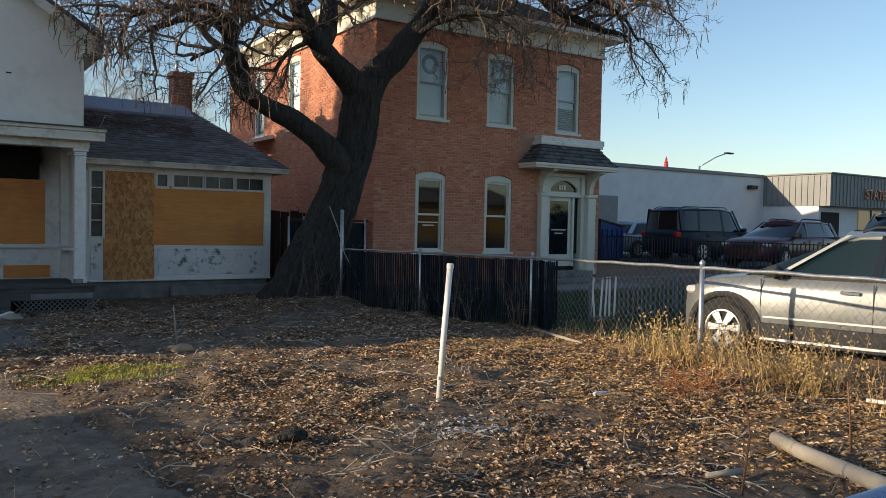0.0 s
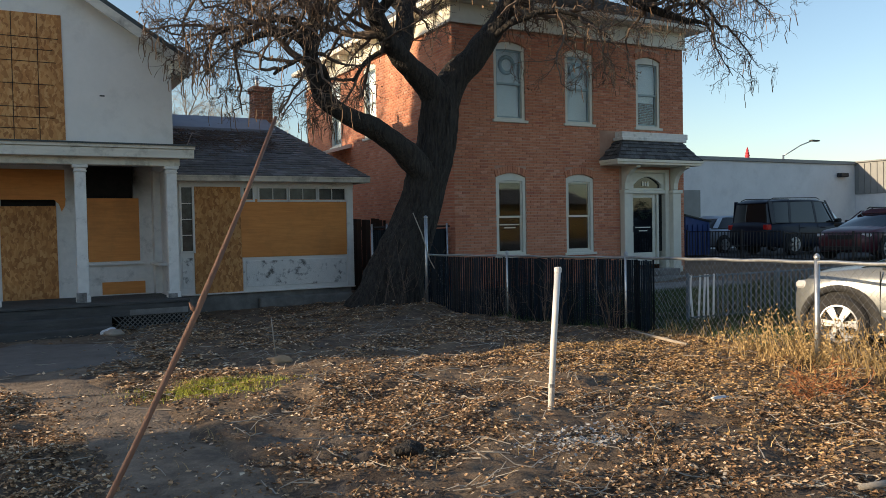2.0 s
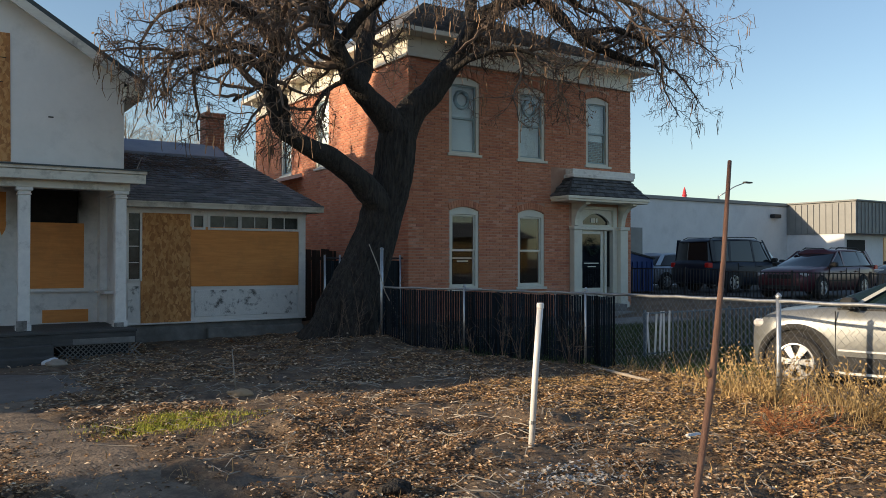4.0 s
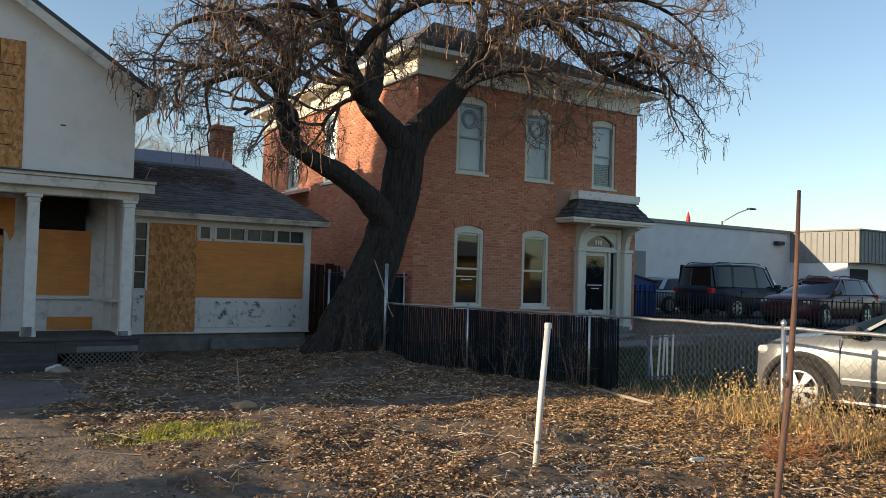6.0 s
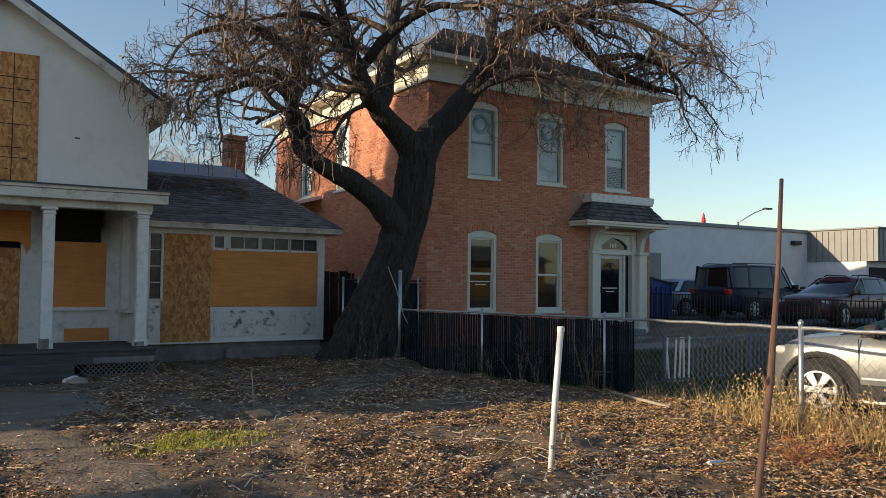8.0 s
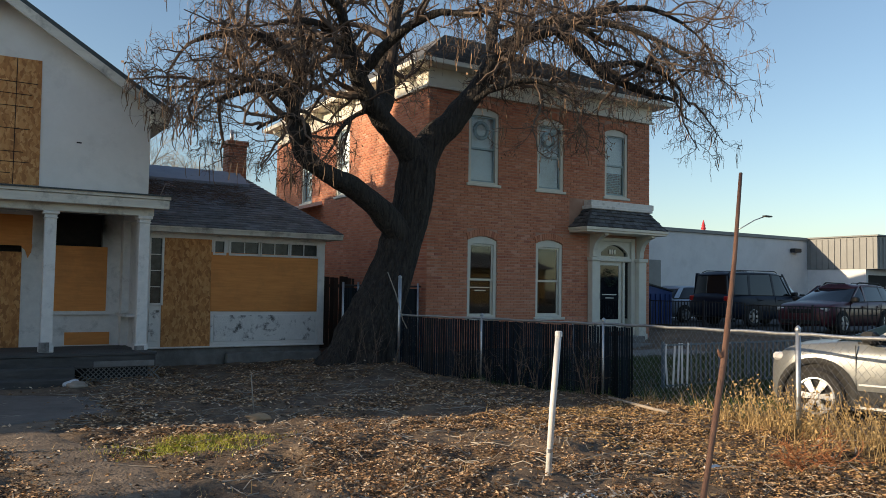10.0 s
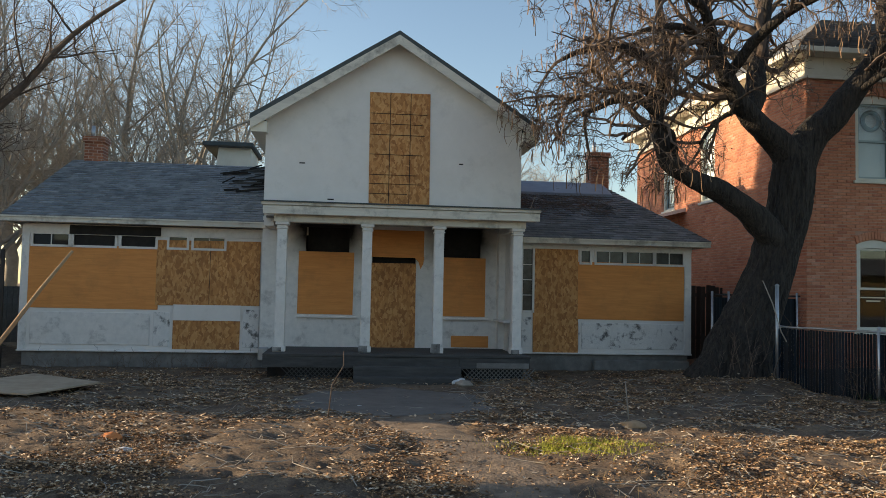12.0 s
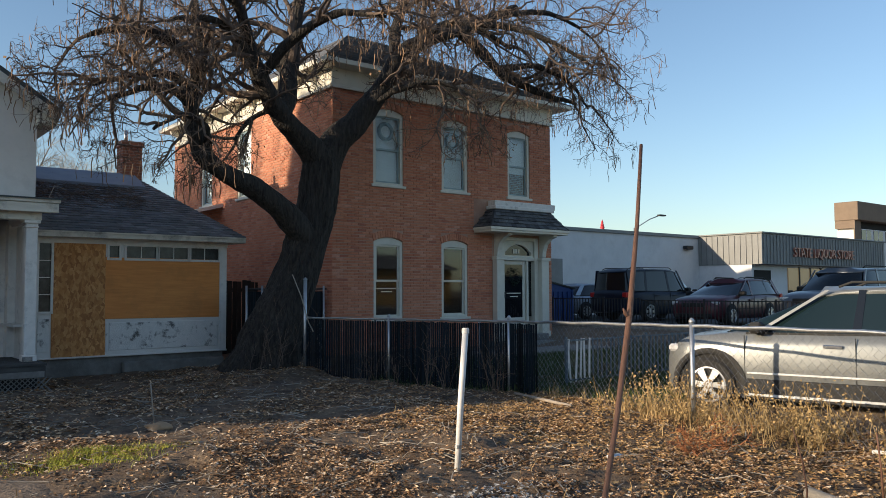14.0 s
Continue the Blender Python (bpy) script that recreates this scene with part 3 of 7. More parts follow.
# main roof: two thick slopes with rake boards
slope = (APEX - EAVE_Z) / (MID - GL)
for s in (-1, 1):
    ex = MID + s * 3.02
    ez = 6.93 - slope * 3.02
    t = 0.11
    bm = bmesh.new()
    prism(bm, [(MID, RY, 6.93), (ex, RY, ez), (ex, RY, ez + t), (MID, RY, 6.93 + t)], (0, 10.0, 0))
    roof = part("main_roof", fix(bm), TAR, house, "dark greenish asphalt roof edge")
    bm = bmesh.new()
    prism(bm, [(MID, RY - 0.025, 6.93 - 0.19), (ex - s * 0.02, RY - 0.025, ez - 0.19), (ex - s * 0.02, RY - 0.025, ez + 0.01), (MID, RY - 0.025, 6.93 + 0.01)], (0, 0.05, 0))
    part("rake_board", fix(bm), GRIMY, house, "pale weathered rake board")
    bm = bmesh.new()
    prism(bm, [(MID, RY + 0.03, 6.93 - 0.06), (ex - s * 0.05, RY + 0.03, ez - 0.06), (ex - s * 0.05, RY + 0.03, ez - 0.02), (MID, RY + 0.03, 6.93 - 0.02)], (0, GY - RY - 0.03, 0))
    part("soffit", fix(bm), WHITE, house)
    part("eave_fascia", fix(prism(bmesh.new(), [(ex - s * 0.03, RY + 0.03, ez - 0.24), (ex - s * 0.35, RY + 0.03, ez - 0.24), (ex - s * 0.35, RY + 0.03, ez - 0.02), (ex - s * 0.03, RY + 0.03, ez - 0.02)], (0, 9.9, 0))), CREAM, house)
# strand board over the gable window, with dark saw lines
gos = board("gable_board", 0.34, 3.42, 1.62, 5.78, GY, OSB, house, "tan strand board over the gable window", tilt=-0.6)
lines = [(0.34 + 0.42, 3.42, 0.012, 2.36), (0.34 + 0.85, 3.42, 0.012, 2.36)]
for x, z, w_, h_ in lines:
    part("saw_line", B((x, GY - 0.022, z, x + w_, GY - 0.0185, z + h_)), CHAR_AND_SHADE, gos)
for z, w_ in ((5.32, 1.2), (5.1, 1.1), (4.87, 1.15), (4.45, 1.1), (4.02, 1.0), (3.83, 1.1), (3.62, 0.8)):
    part("saw_line", B((0.35, GY - 0.024, z, 0.35 + w_, GY - 0.0188, z + 0.012)), CHAR_AND_SHADE, gos)
for x, z, w_ in ((2.25, 4.3, 0.09), (-0.5, 3.46, 0.13), (-1.1, 4.2, 0.12)):
    part("wall_scar", B((x, GY - 0.004, z, x + w_, GY + 0.01, z + 0.025)), CHAR_AND_SHADE, house)
# porch roof, beam, columns, deck
part("porch_roof", B((-1.8, EY, 3.28, 3.95, GY - 0.002, 3.36), (-1.77, EY + 0.03, 3.1, 3.93, EY + 0.07, 3.275), (-1.72, EY + 0.07, 3.12, 3.88, GY - 0.002, 3.16), bevel=0.008), GRIMY, house, "grimy cream porch eave boards")
part("porch_roof_top", fix(prism(bmesh.new(), [(-1.82, EY - 0.03, 3.365), (-1.82, GY - 0.003, 3.42), (-1.82, GY - 0.003, 3.39), (-1.82, EY - 0.03, 3.34)], (5.8, 0, 0))), TAR, house)
part("porch_beam", B((-1.56, CY - 0.13, 2.96, 3.68, CY + 0.13, 3.12), bevel=0.008), GRIMY, house)
part("porch_ceiling", B((-1.75, CY + 0.13, 3.06, 3.5, PY, 3.1)), SOOT, house, "smoke-stained porch ceiling")
for i, x in enumerate((-1.39, 0.345, 1.845, 3.52)):
    bm = bmesh.new()
    for w_, z0, z1 in ((0.125, 0.32, 0.44), (0.1, 0.44, 2.82), (0.118, 2.82, 2.85), (0.105, 2.85, 2.9), (0.14, 2.9, 2.96)):
        box(bm, x - w_, CY - w_, z0, x + w_, CY + w_, z1, bevel=0.008)
    part("porch_column", bm, WHITE, house, "square white porch column with peeling paint")
    part("bare_patch", B((x - 0.128, CY - 0.13, 0.325, x + 0.05, CY - 0.1255, 0.41 + 0.05 * (i % 3))), SOOT, house, "grey patch of bare wood")
for i in range(8):
    y = 15.95 + i * 0.26
    part("deck_board", B((-1.66, y, 0.27, 3.72, y + 0.252, 0.315), bevel=0.004), DECKWOOD, house)
parts("deck_skirt", [(-1.66, 15.96, 0.05, 0.15, 16.0, 0.265), (0.15, 15.97, -0.1, 2.25, 16.0, 0.262), (2.25, 15.96, 0.05, 3.7, 16.0, 0.265)], DECKWOOD, house, "dark stained skirting board of the porch")
part("skirt_paint", B((2.6, 15.945, 0.06, 3.68, 15.958, 0.17)), CONCRETE, house, "worn pale paint on the skirting")
for x0, x1 in ((-1.3, 0.1), (2.3, 3.68)):     # crossed lattice under the deck
    bm = bmesh.new()
    n = int((x1 - x0) / 0.09)
    for k in range(n):
        x = x0 + k * 0.09
        for s, dy in ((1, 0.0), (-1, 0.012)):
            xa, xb = (x, x + 0.25) if s > 0 else (x + 0.25, x)
            d = 0.013
            prism(bm, [(xa - d, 15.98 + dy, -0.2), (xa + d, 15.98 + dy, -0.2), (xb + d, 15.98 + dy, 0.05), (xb - d, 15.98 + dy, 0.05)], (0, 0.01, 0))
    part("lattice", fix(bm), CONCRETE if x0 > 0 else DECKWOOD, house)
# black board that stands in for the shade under the deck
part("deck_shadow_board", B((-1.6, 16.4, -0.3, 3.65, 16.45, 0.26)), CHAR_AND_SHADE, house)
for k in range(2):
    part("porch_step", B((0.12, 15.95 - 0.3 * (k + 1), 0.1 - 0.17 * k - 0.25, 2.25, 15.95 - 0.3 * k, 0.1 - 0.17 * k), bevel=0.012), DECKWOOD, house, "worn dark wooden porch step")
# boards over porch openings
board("window_board", -1.14, 1.04, 0.09, 2.44, PY, PLY, house, "orange plywood over a porch window", tilt=0.3)
board("window_board", 2.08, 1.04, 3.1, 2.38, PY, PLY, house, "orange plywood over a porch window")
board("small_board", 2.33, 0.34, 3.19, 0.6, PY, PLY, house, "small plywood patch low on the wall")
board("door_board", 0.48, 0.3, 1.5, 2.22, PY, OSB, house, "strand board over the front door", tilt=-0.3)
board("transom_board", 0.46, 2.35, 1.67, 2.97, PY + 0.004, PLY, house, "broken plywood above the front door", tilt=0.2)
part("torn_strip", fix(prism(bmesh.new(), [(1.45, PY - 0.03, 2.36), (1.68, PY - 0.03, 2.38), (1.66, PY - 0.03, 2.22), (1.6, PY - 0.03, 2.1), (1.55, PY - 0.03, 2.26)], (0, 0.012, 0))), PLY, house, "torn hanging plywood strip")
# right wing front
board("wing_board", 4.3, 0.22, 5.39, 2.8, HY, OSB, house, "tall strand board over the wing entrance", tilt=-0.4)
board("wing_board", 5.38, 1.01, 8.01, 2.37, HY, PLY, house, "wide plywood sheet over the wing windows", tilt=0.25)
part("corner_board", B((8.02, HY - 0.03, 0.2, 8.19, HY - 0.002, 2.78), bevel=0.005), WHITE, house)
for a, b in right_trans:
    house_window(a, b, 2.36, 2.63, HY, 2 if b - a > 0.4 else 1, 1, house, glass=GREYPANE)
house_window(4.05, 4.28, 1.2, 2.64, HY, 1, 4, house, WHITE, glass=GREYPANE)
part("lower_panel", B((5.48, HY - 0.02, 0.32, 7.98, HY - 0.002, 0.93), bevel=0.006), PEEL, house, "white panel with dark peeling paint")
parts("lower_panel", [(5.41, HY - 0.018, 0.3, 5.455, HY - 0.002, 0.95), (4.04, HY - 0.018, 0.35, 4.27, HY - 0.002, 1.05)], PEEL, house, bevel=0.004)
part("sill_board", B((4.0, HY - 0.06, 0.19, 8.2, HY - 0.002, 0.225), bevel=0.006), WHITE, house)
part("wing_frieze", B((3.95, HY - 0.04, 2.66, 8.2, HY - 0.002, 2.8)), WHITE, house)
# left wing front
board("wing_board", -7.02, 1.07, -4.22, 2.46, HY, PLY, house, "wide plywood sheet over the wing windows", tilt=0.15)
board("wing_board", -4.28, 1.18, -2.01, 2.63, HY - 0.004, OSB, house, "strand board sheets over the wing windows", tilt=-0.5)
part("board_seam", B((-3.12, HY - 0.026, 1.2, -3.11, HY - 0.0225, 2.6)), CHAR_AND_SHADE, house)
board("patch_board", -3.88, 0.84, -2.41, 1.19, HY - 0.02, STUCCO, house, "white sheet hung over the lower wall")
board("patch_board", -3.88, 0.2, -2.42, 0.84, HY, OSB, house, "strand board over the lower wall")
for k, (a, b) in enumerate(left_trans):
    house_window(a, b, 2.46, 2.69, HY, 2 if k in (0, 4) else 1, 1, house, WHITE, glass=CHAR_AND_SHADE if k in (1, 2) else PANEGLASS)
part("scorched_head", B((-6.15, HY - 0.046, 2.70, -4.2, HY - 0.0405, 2.9)), CHAR_AND_SHADE, house, "smoke-blackened strip under the eave")
part("lower_panel", B((-6.9, HY - 0.02, 0.28, -4.38, HY - 0.002, 0.99), bevel=0.006), WHITE, house)
parts("lower_panel", [(-4.3, HY - 0.02, 0.26, -3.95, HY - 0.002, 1.02), (-2.36, HY - 0.02, 0.25, -2.0, HY - 0.002, 1.1)], PEEL, house, bevel=0.006)
part("sill_board", B((-7.15, HY - 0.06, 0.13, -1.98, HY - 0.002, 0.165), bevel=0.006), WHITE, house)
part("corner_board", B((-7.14, HY - 0.03, 0.16, -6.98, HY - 0.002, 2.9), bevel=0.005), WHITE, house)
part("wing_frieze", B((-7.1, HY - 0.04, 2.71, -1.98, HY - 0.002, 2.9)), WHITE, house)
parts("foundation", [(-7.06, HY + 0.03, -0.5, -1.6, HY + 0.4, 0.128), (3.7, HY + 0.03, -0.5, 8.12, HY + 0.4, 0.188)], CONCRETE, house, "grey stained concrete foundation")
part("stone_footing", B((5.75, HY - 0.16, -0.2, 8.1, HY + 0.02, 0.06), bevel=0.03), CONCRETE, house)


def hip_wing(x_end, x_in, y0, y1, z_e, ridge_y, ridge_z, ridge_end, mat, label, cut=0.0):
    """Hip roof of one wing: boards below, shingle courses on the front and on the hip."""
    s = 1 if x_end > x_in else -1
    bm = bmesh.new()
    A, Bv, C, D = (x_in, y0, z_e), (x_end, y0, z_e), (x_end, y1, z_e), (x_in, y1, z_e)
    R0, R1 = (x_in, ridge_y, ridge_z), (ridge_end, ridge_y, ridge_z)
    for poly in ((A, Bv, R1, R0), (Bv, C, R1), (C, D, R0, R1)):
        vs = [bm.verts.new(p) for p in poly]
        bm.faces.new(vs)
    roof = part("wing_roof", fix(bm), mat, house, label)
    v, f = [], []

    def course(p0, p1, q0, q1, rows):
        p0, p1, q0, q1 = map(Vector, (p0, p1, q0, q1))
        n = (p1 - p0).cross(q0 - p0).normalized()
        if n.z < 0:
            n = -n
        for r in range(rows):
            a0, a1 = p0.lerp(q0, r / rows), p1.lerp(q1, r / rows)
            b0, b1 = p0.lerp(q0, min(1, (r + 1.15) / rows)), p1.lerp(q1, min(1, (r + 1.15) / rows))
            L_ = (a1 - a0).length
            k = max(1, int(L_ / 0.3))
            off = 0.5 * (r % 2) / k
            for i in range(-1, k + 1):
                u0, u1 = max(0, (i + 0.03) / k + off), min(1, (i + 1 - 0.03) / k + off)
                if u1 - u0 < 0.2 / k or rnd.random() < cut * 0.05:
                    continue
                h0 = n * (0.022 + 0.008 * rnd.random())
                c = [a0.lerp(a1, u0) + h0, a0.lerp(a1, u1) + h0, b0.lerp(b1, u1) + n * 0.006, b0.lerp(b1, u0) + n * 0.006, a0.lerp(a1, u0), a0.lerp(a1, u1)]
                m = len(v)
                v.extend(c)
                f.extend([(m, m + 1, m + 2, m + 3), (m + 4, m + 5, m + 1, m)])
    course(A, Bv, R0, R1, 27)
    course(Bv, C, R1, R1, 27)
    raw("shingles", v, f, mat, house, kind="stuff")
    yb = y0 + 0.01
    xa, xb = min(x_in, x_end), max(x_in, x_end)
    part("wing_eave", B((xa, yb, z_e - 0.13, xb, yb + 0.05, z_e - 0.005), (xa, yb + 0.05, z_e - 0.12, xb - 0.02, HY, z_e - 0.09), (xa, yb - 0.03, z_e - 0.04, xb, yb, z_e - 0.002), bevel=0.005), GRIMY, house, "grimy cream eave boards")
    part("wing_eave_end", B((x_end - s * 0.05 if s > 0 else x_end, y0 + 0.06, z_e - 0.13, x_end if s > 0 else x_end + 0.05, y1, z_e - 0.005)), GRIMY, house)
    return roof


hip_wing(-7.47, -1.8, 17.93, 25.2, 3.06, 21.3, 4.79, -7.15, SHINGLE, "pale grey shingled hip roof with lifted tabs", cut=0.6)
hip_wing(8.52, 3.6, 17.93, 25.2, 2.9, 21.3, 4.63, 6.9, SHINGLE_W, "blue-grey worn shingled hip roof with debris", cut=1.0)
part("ridge_felt", fix(prism(bmesh.new(), [(3.62, 20.4, 4.28), (3.62, 21.32, 4.70), (3.62, 21.36, 4.66), (3.62, 20.4, 4.2)], (3.3, 0, 0))), FELT, house, "blue-grey felt along the ridge")
# burnt, broken rafters by the gable
for k in range(26):
    x = rnd.uniform(-3.4, -1.9)
    y = rnd.uniform(19.4, 21.2)
    z = 3.06 + (y - 17.93) * 0.513 + 0.05
    a = rnd.uniform(-0.5, 0.5)
    L_ = rnd.uniform(0.3, 0.9)
    tube("rafter_scrap", [(x, y, z), (x + L_ * math.cos(a), y + L_ * math.sin(a) * 0.5, z + rnd.uniform(0, 0.16) + L_ * math.sin(a) * 0.26)], rnd.uniform(0.015, 0.035), CHAR_AND_SHADE if k % 3 else DECKWOOD, house, sides=4, smooth=False)
# fallen twigs on the right roof
v, f = [], []
for k in range(620):
    x, y = rnd.uniform(3.65, 6.7), rnd.gauss(19.9, 0.42)
    z = 2.9 + (y - 17.93) * 0.513 + 0.04
    p = [Vector((x, y, z))]
    a = rnd.uniform(0, 6.28)
    for i in range(3):
        a += rnd.uniform(-0.6, 0.6)
        p.append(p[-1] + Vector((math.cos(a) * 0.12, math.sin(a) * 0.12, math.sin(a) * 0.061 + rnd.uniform(-0.01, 0.03))))
    tube_data(v, f, p, [0.006, 0.005, 0.004, 0.003], 3, False)
raw("roof_debris", v, f, TWIG, house, "fallen twigs and leaf debris", "stuff")
tube("roof_stick", [(3.9, 18.3, 3.1), (4.2, 18.5, 3.5), (4.45, 18.9, 3.95), (4.75, 19.2, 3.92)], [0.014, 0.012, 0.009, 0.005], FARBARK, house, "pale fallen branch", sides=6)


def chimney(x, y, z0, z1, w, parent):
    c = part("chimney", B((x - w / 2, y - w / 2, z0, x + w / 2, y + w / 2, z1 - 0.14)), BRICK_F, parent, "weathered brick chimney")
    part("cap", B((x - w / 2 - 0.04, y - w / 2 - 0.04, z1 - 0.14, x + w / 2 + 0.04, y + w / 2 + 0.04, z1)), BRICK_F, c)
    tube("flue_pipe", [(x - 0.1, y, z1 - 0.02), (x - 0.1, y, z1 + 0.32)], 0.05, GALV, c, sides=10)


chimney(-6.65, 21.5, 4.4, 5.42, 0.46, house)
chimney(6.85, 21.5, 4.2, 5.56, 0.5, house)
# small raised roof of the rear part
part("rear_dormer", fix(prism(bmesh.new(), [(-4.4, 25.5, 4.2), (-3.2, 25.5, 4.2), (-3.2, 25.5, 6.0), (-4.2, 25.5, 6.0)], (0, 2, 0))), CREAM, house)
part("rear_dormer_roof", B((-4.65, 25.2, 6.0, -3.1, 27.8, 6.14), bevel=0.02), TAR, house)

# ---- the red brick house ----
BY, BX0, BX1, BYB = 17.32, 10.56, 18.53, 28.0
brick_house = thing("brick_house", "two-storey red brick house with arched windows and cream cornice", "house", at=(14.5, BY, 0))


def arch_path(x0, x1, z0, zs, rise, n=8):
    pts = [(x0, z0), (x0, zs)]
    w = (x1 - x0) / 2
    cx = (x0 + x1) / 2
    for i in range(1, n):
        u = -1 + 2 * i / n
        pts.append((cx + u * w, zs + rise * (1 - u * u)))
    return pts + [(x1, zs), (x1, z0)]


def ring(bm, outer, inner, y0, y1, flip=False):
    def P(p, y):
        return (y, p[0], p[1]) if flip else (p[0], y, p[1])
    n = len(outer)
    a, b, c, d = ([bm.verts.new(P(p, y)) for p in path] for path, y in ((outer, y0), (inner, y0), (outer, y1), (inner, y1)))
    for i in range(n):
        j = (i + 1) % n
        bm.faces.new((a[i], a[j], b[j], b[i]))
        bm.faces.new((c[j], c[i], d[i], d[j]))
        bm.faces.new((a[j], a[i], c[i], c[j]))
        bm.faces.new((b[i], b[j], d[j], d[i]))
    return fix(bm)


def spandrels(bm, x0, x1, zs, rise, ztop, y0, y1, flip=False):
    """Brick infill above a segmental arch inside a square opening."""
    arc = arch_path(x0, x1, zs - 0.01, zs, rise)[1:-1]
    poly = [(x0, ztop)] + arc + [(x1, ztop)]
    pts = [((y0, x, z) if flip else (x, y0, z)) for x, z in poly]
    prism(bm, pts, (y1 - y0, 0, 0) if flip else (0, y1 - y0, 0))
    return fix(bm)


def arched_window(x0, x1, z0, z1, y, parent, trim, blind=0.0, flip=False, words=False):
    """Double-hung sash window with a segmental head; its parts hang from the outer casing."""
    rise = 0.11
    zs = z1 - rise
    w = part("window", ring(bmesh.new(), arch_path(x0, x1, z0, zs, rise), arch_path(x0 + 0.09, x1 - 0.09, z0 + 0.06, zs - 0.1, 0.02), y + 0.02, y + 0.12, flip), trim, parent)

    def bx(a0, b0, c0, a1, b1, c1):
        return (b0, a0, c0, b1, a1, c1) if flip else (a0, b0, c0, a1, b1, c1)
    ia, ib, iz0, iz1 = x0 + 0.09, x1 - 0.09, z0 + 0.06, zs - 0.09
    mid = (iz0 + iz1) / 2 - 0.02
    for za, zb, dy in ((mid, iz1, 0.06), (iz0, mid + 0.04, 0.085)):
        part("sash", B(bx(ia, y + dy, za, ia + 0.045, y + dy + 0.03, zb), bx(ib - 0.045, y + dy, za, ib, y + dy + 0.03, zb), bx(ia + 0.045, y + dy, zb - 0.045, ib - 0.045, y + dy + 0.03, zb), bx(ia + 0.045, y + dy, za, ib - 0.045, y + dy + 0.03, za + 0.05)), SASH if blind else trim, w)
        pane = part("pane", B(bx(ia + 0.045, y + dy + 0.012, za + 0.05, ib - 0.045, y + dy + 0.018, zb - 0.045)), WINDOW, w)
        pane.visible_shadow = False
    part("window_sill", B(bx(x0 - 0.07, y - 0.06, z0 - 0.07, x1 + 0.07, y + 0.12, z0), bevel=0.008), trim, w)
    if blind:
        part("blind", B(bx(ia, y + 0.15, iz0 + (iz1 - iz0) * (1 - blind), ib, y + 0.16, iz1)), BLIND, w, "white window blind")
    if words:
        for k, (u0, u1) in enumerate(((0.08, 0.92), (0.28, 0.75))):
            part("lettering", B(bx(ia + (ib - ia) * u0, y + 0.094, mid - 0.2 - 0.08 * k, ia + (ib - ia) * u1, y + 0.0955, mid - 0.17 - 0.08 * k)), TRIM, w, "white lettering bar")
    return w


front_wins = [(11.81, 12.75, 0.86, 3.02, 0), (14.09, 15.05, 0.86, 3.02, 0), (11.8, 12.77, 4.42, 6.46, 1.0), (14.11, 15.07, 4.42, 6.46, 1.0), (16.67, 17.6, 4.42, 6.46, 0.62)]
bm = bmesh.new()
wall_holes(bm, BX0, BX1, -0.3, 6.95, BY, BY + 0.3, [(a, b, c, d) for a, b, c, d, _ in front_wins] + [(16.35, 17.85, 0.2, 3.2)])
part("front_wall", bm, MORTAR, brick_house, "pale pinkish mortar of the brick front")
for a, b, c, d, _ in front_wins:
    part("arch_infill", spandrels(bmesh.new(), a, b, d - 0.11, 0.11, d, BY, BY + 0.3), BRICK_F, brick_house)
for k, (a, b, c, d, bl) in enumerate(front_wins):
    arched_window(a, b, c, d, BY, brick_house, TRIM, bl, words=(k == 0))
    arc = [(x, z + 0.004) for x, z in arch_path(a - 0.02, b + 0.02, d - 0.11, d - 0.11, 0.12)[1:-1]]
    bm = bmesh.new()
    poly = [(x, BY - 0.02, z) for x, z in arc] + [(x, BY - 0.02, z + 0.16) for x, z in arc[::-1]]
    prism(bm, poly, (0, 0.018, 0))
    part("brick_arch", fix(bm), MORTAR, brick_house)
for x in (12.28, 14.6):
    ring_pts = [(x + 0.21 * math.cos(a), BY + 0.128, 5.88 + 0.21 * math.sin(a)) for a in [math.pi * k / 12 for k in range(25)]]
    tagged(tube("window_wreath", ring_pts, 0.055, SASH, sides=8), "blue-grey wreath hanging inside the upper window", "wreath", "window wreaths")
side_wins = [(22.0, 22.95, 4.45, 6.7), (24.9, 25.8, 4.45, 6.65)]
bm = bmesh.new()
wall_holes(bm, BY + 0.3, BYB, -0.3, 6.95, BX0, BX0 + 0.3, side_wins)
for vv in bm.verts:
    vv.co = Vector((vv.co.y, vv.co.x, vv.co.z))
part("side_wall", fix(bm), MORTAR, brick_house, "pale pinkish mortar of the brick side")
for a, b, c, d in side_wins:
    part("arch_infill", spandrels(bmesh.new(), a, b, d - 0.11, 0.11, d, BX0, BX0 + 0.3, True), BRICK_S, brick_house)
for a, b, c, d in side_wins:
    arched_window(a, b, c, d, BX0, brick_house, TRIM, 0.9, True)
part("side_wall", B((BX1 - 0.3, BY + 0.3, -0.3, BX1, BYB, 6.95)), BRICK_S, brick_house)
part("rear_wall", B((BX0, BYB, -0.3, BX1, BYB + 0.3, 6.95)), BRICK_F, brick_house)
# near-black sheets give the rooms behind the panes their darkness
part("interior_shade_lining", B((BX0 + 1.4, BY + 1.6, 0.0, BX1 - 0.5, BY + 1.7, 6.8), (BX0 + 1.5, BY + 1.7, 0, BX0 + 1.6, BYB - 0.5, 6.8), (BX0 + 0.3, BY + 0.3, 3.6, BX1 - 0.3, BYB - 0.3, 3.7)), DARK, brick_house)
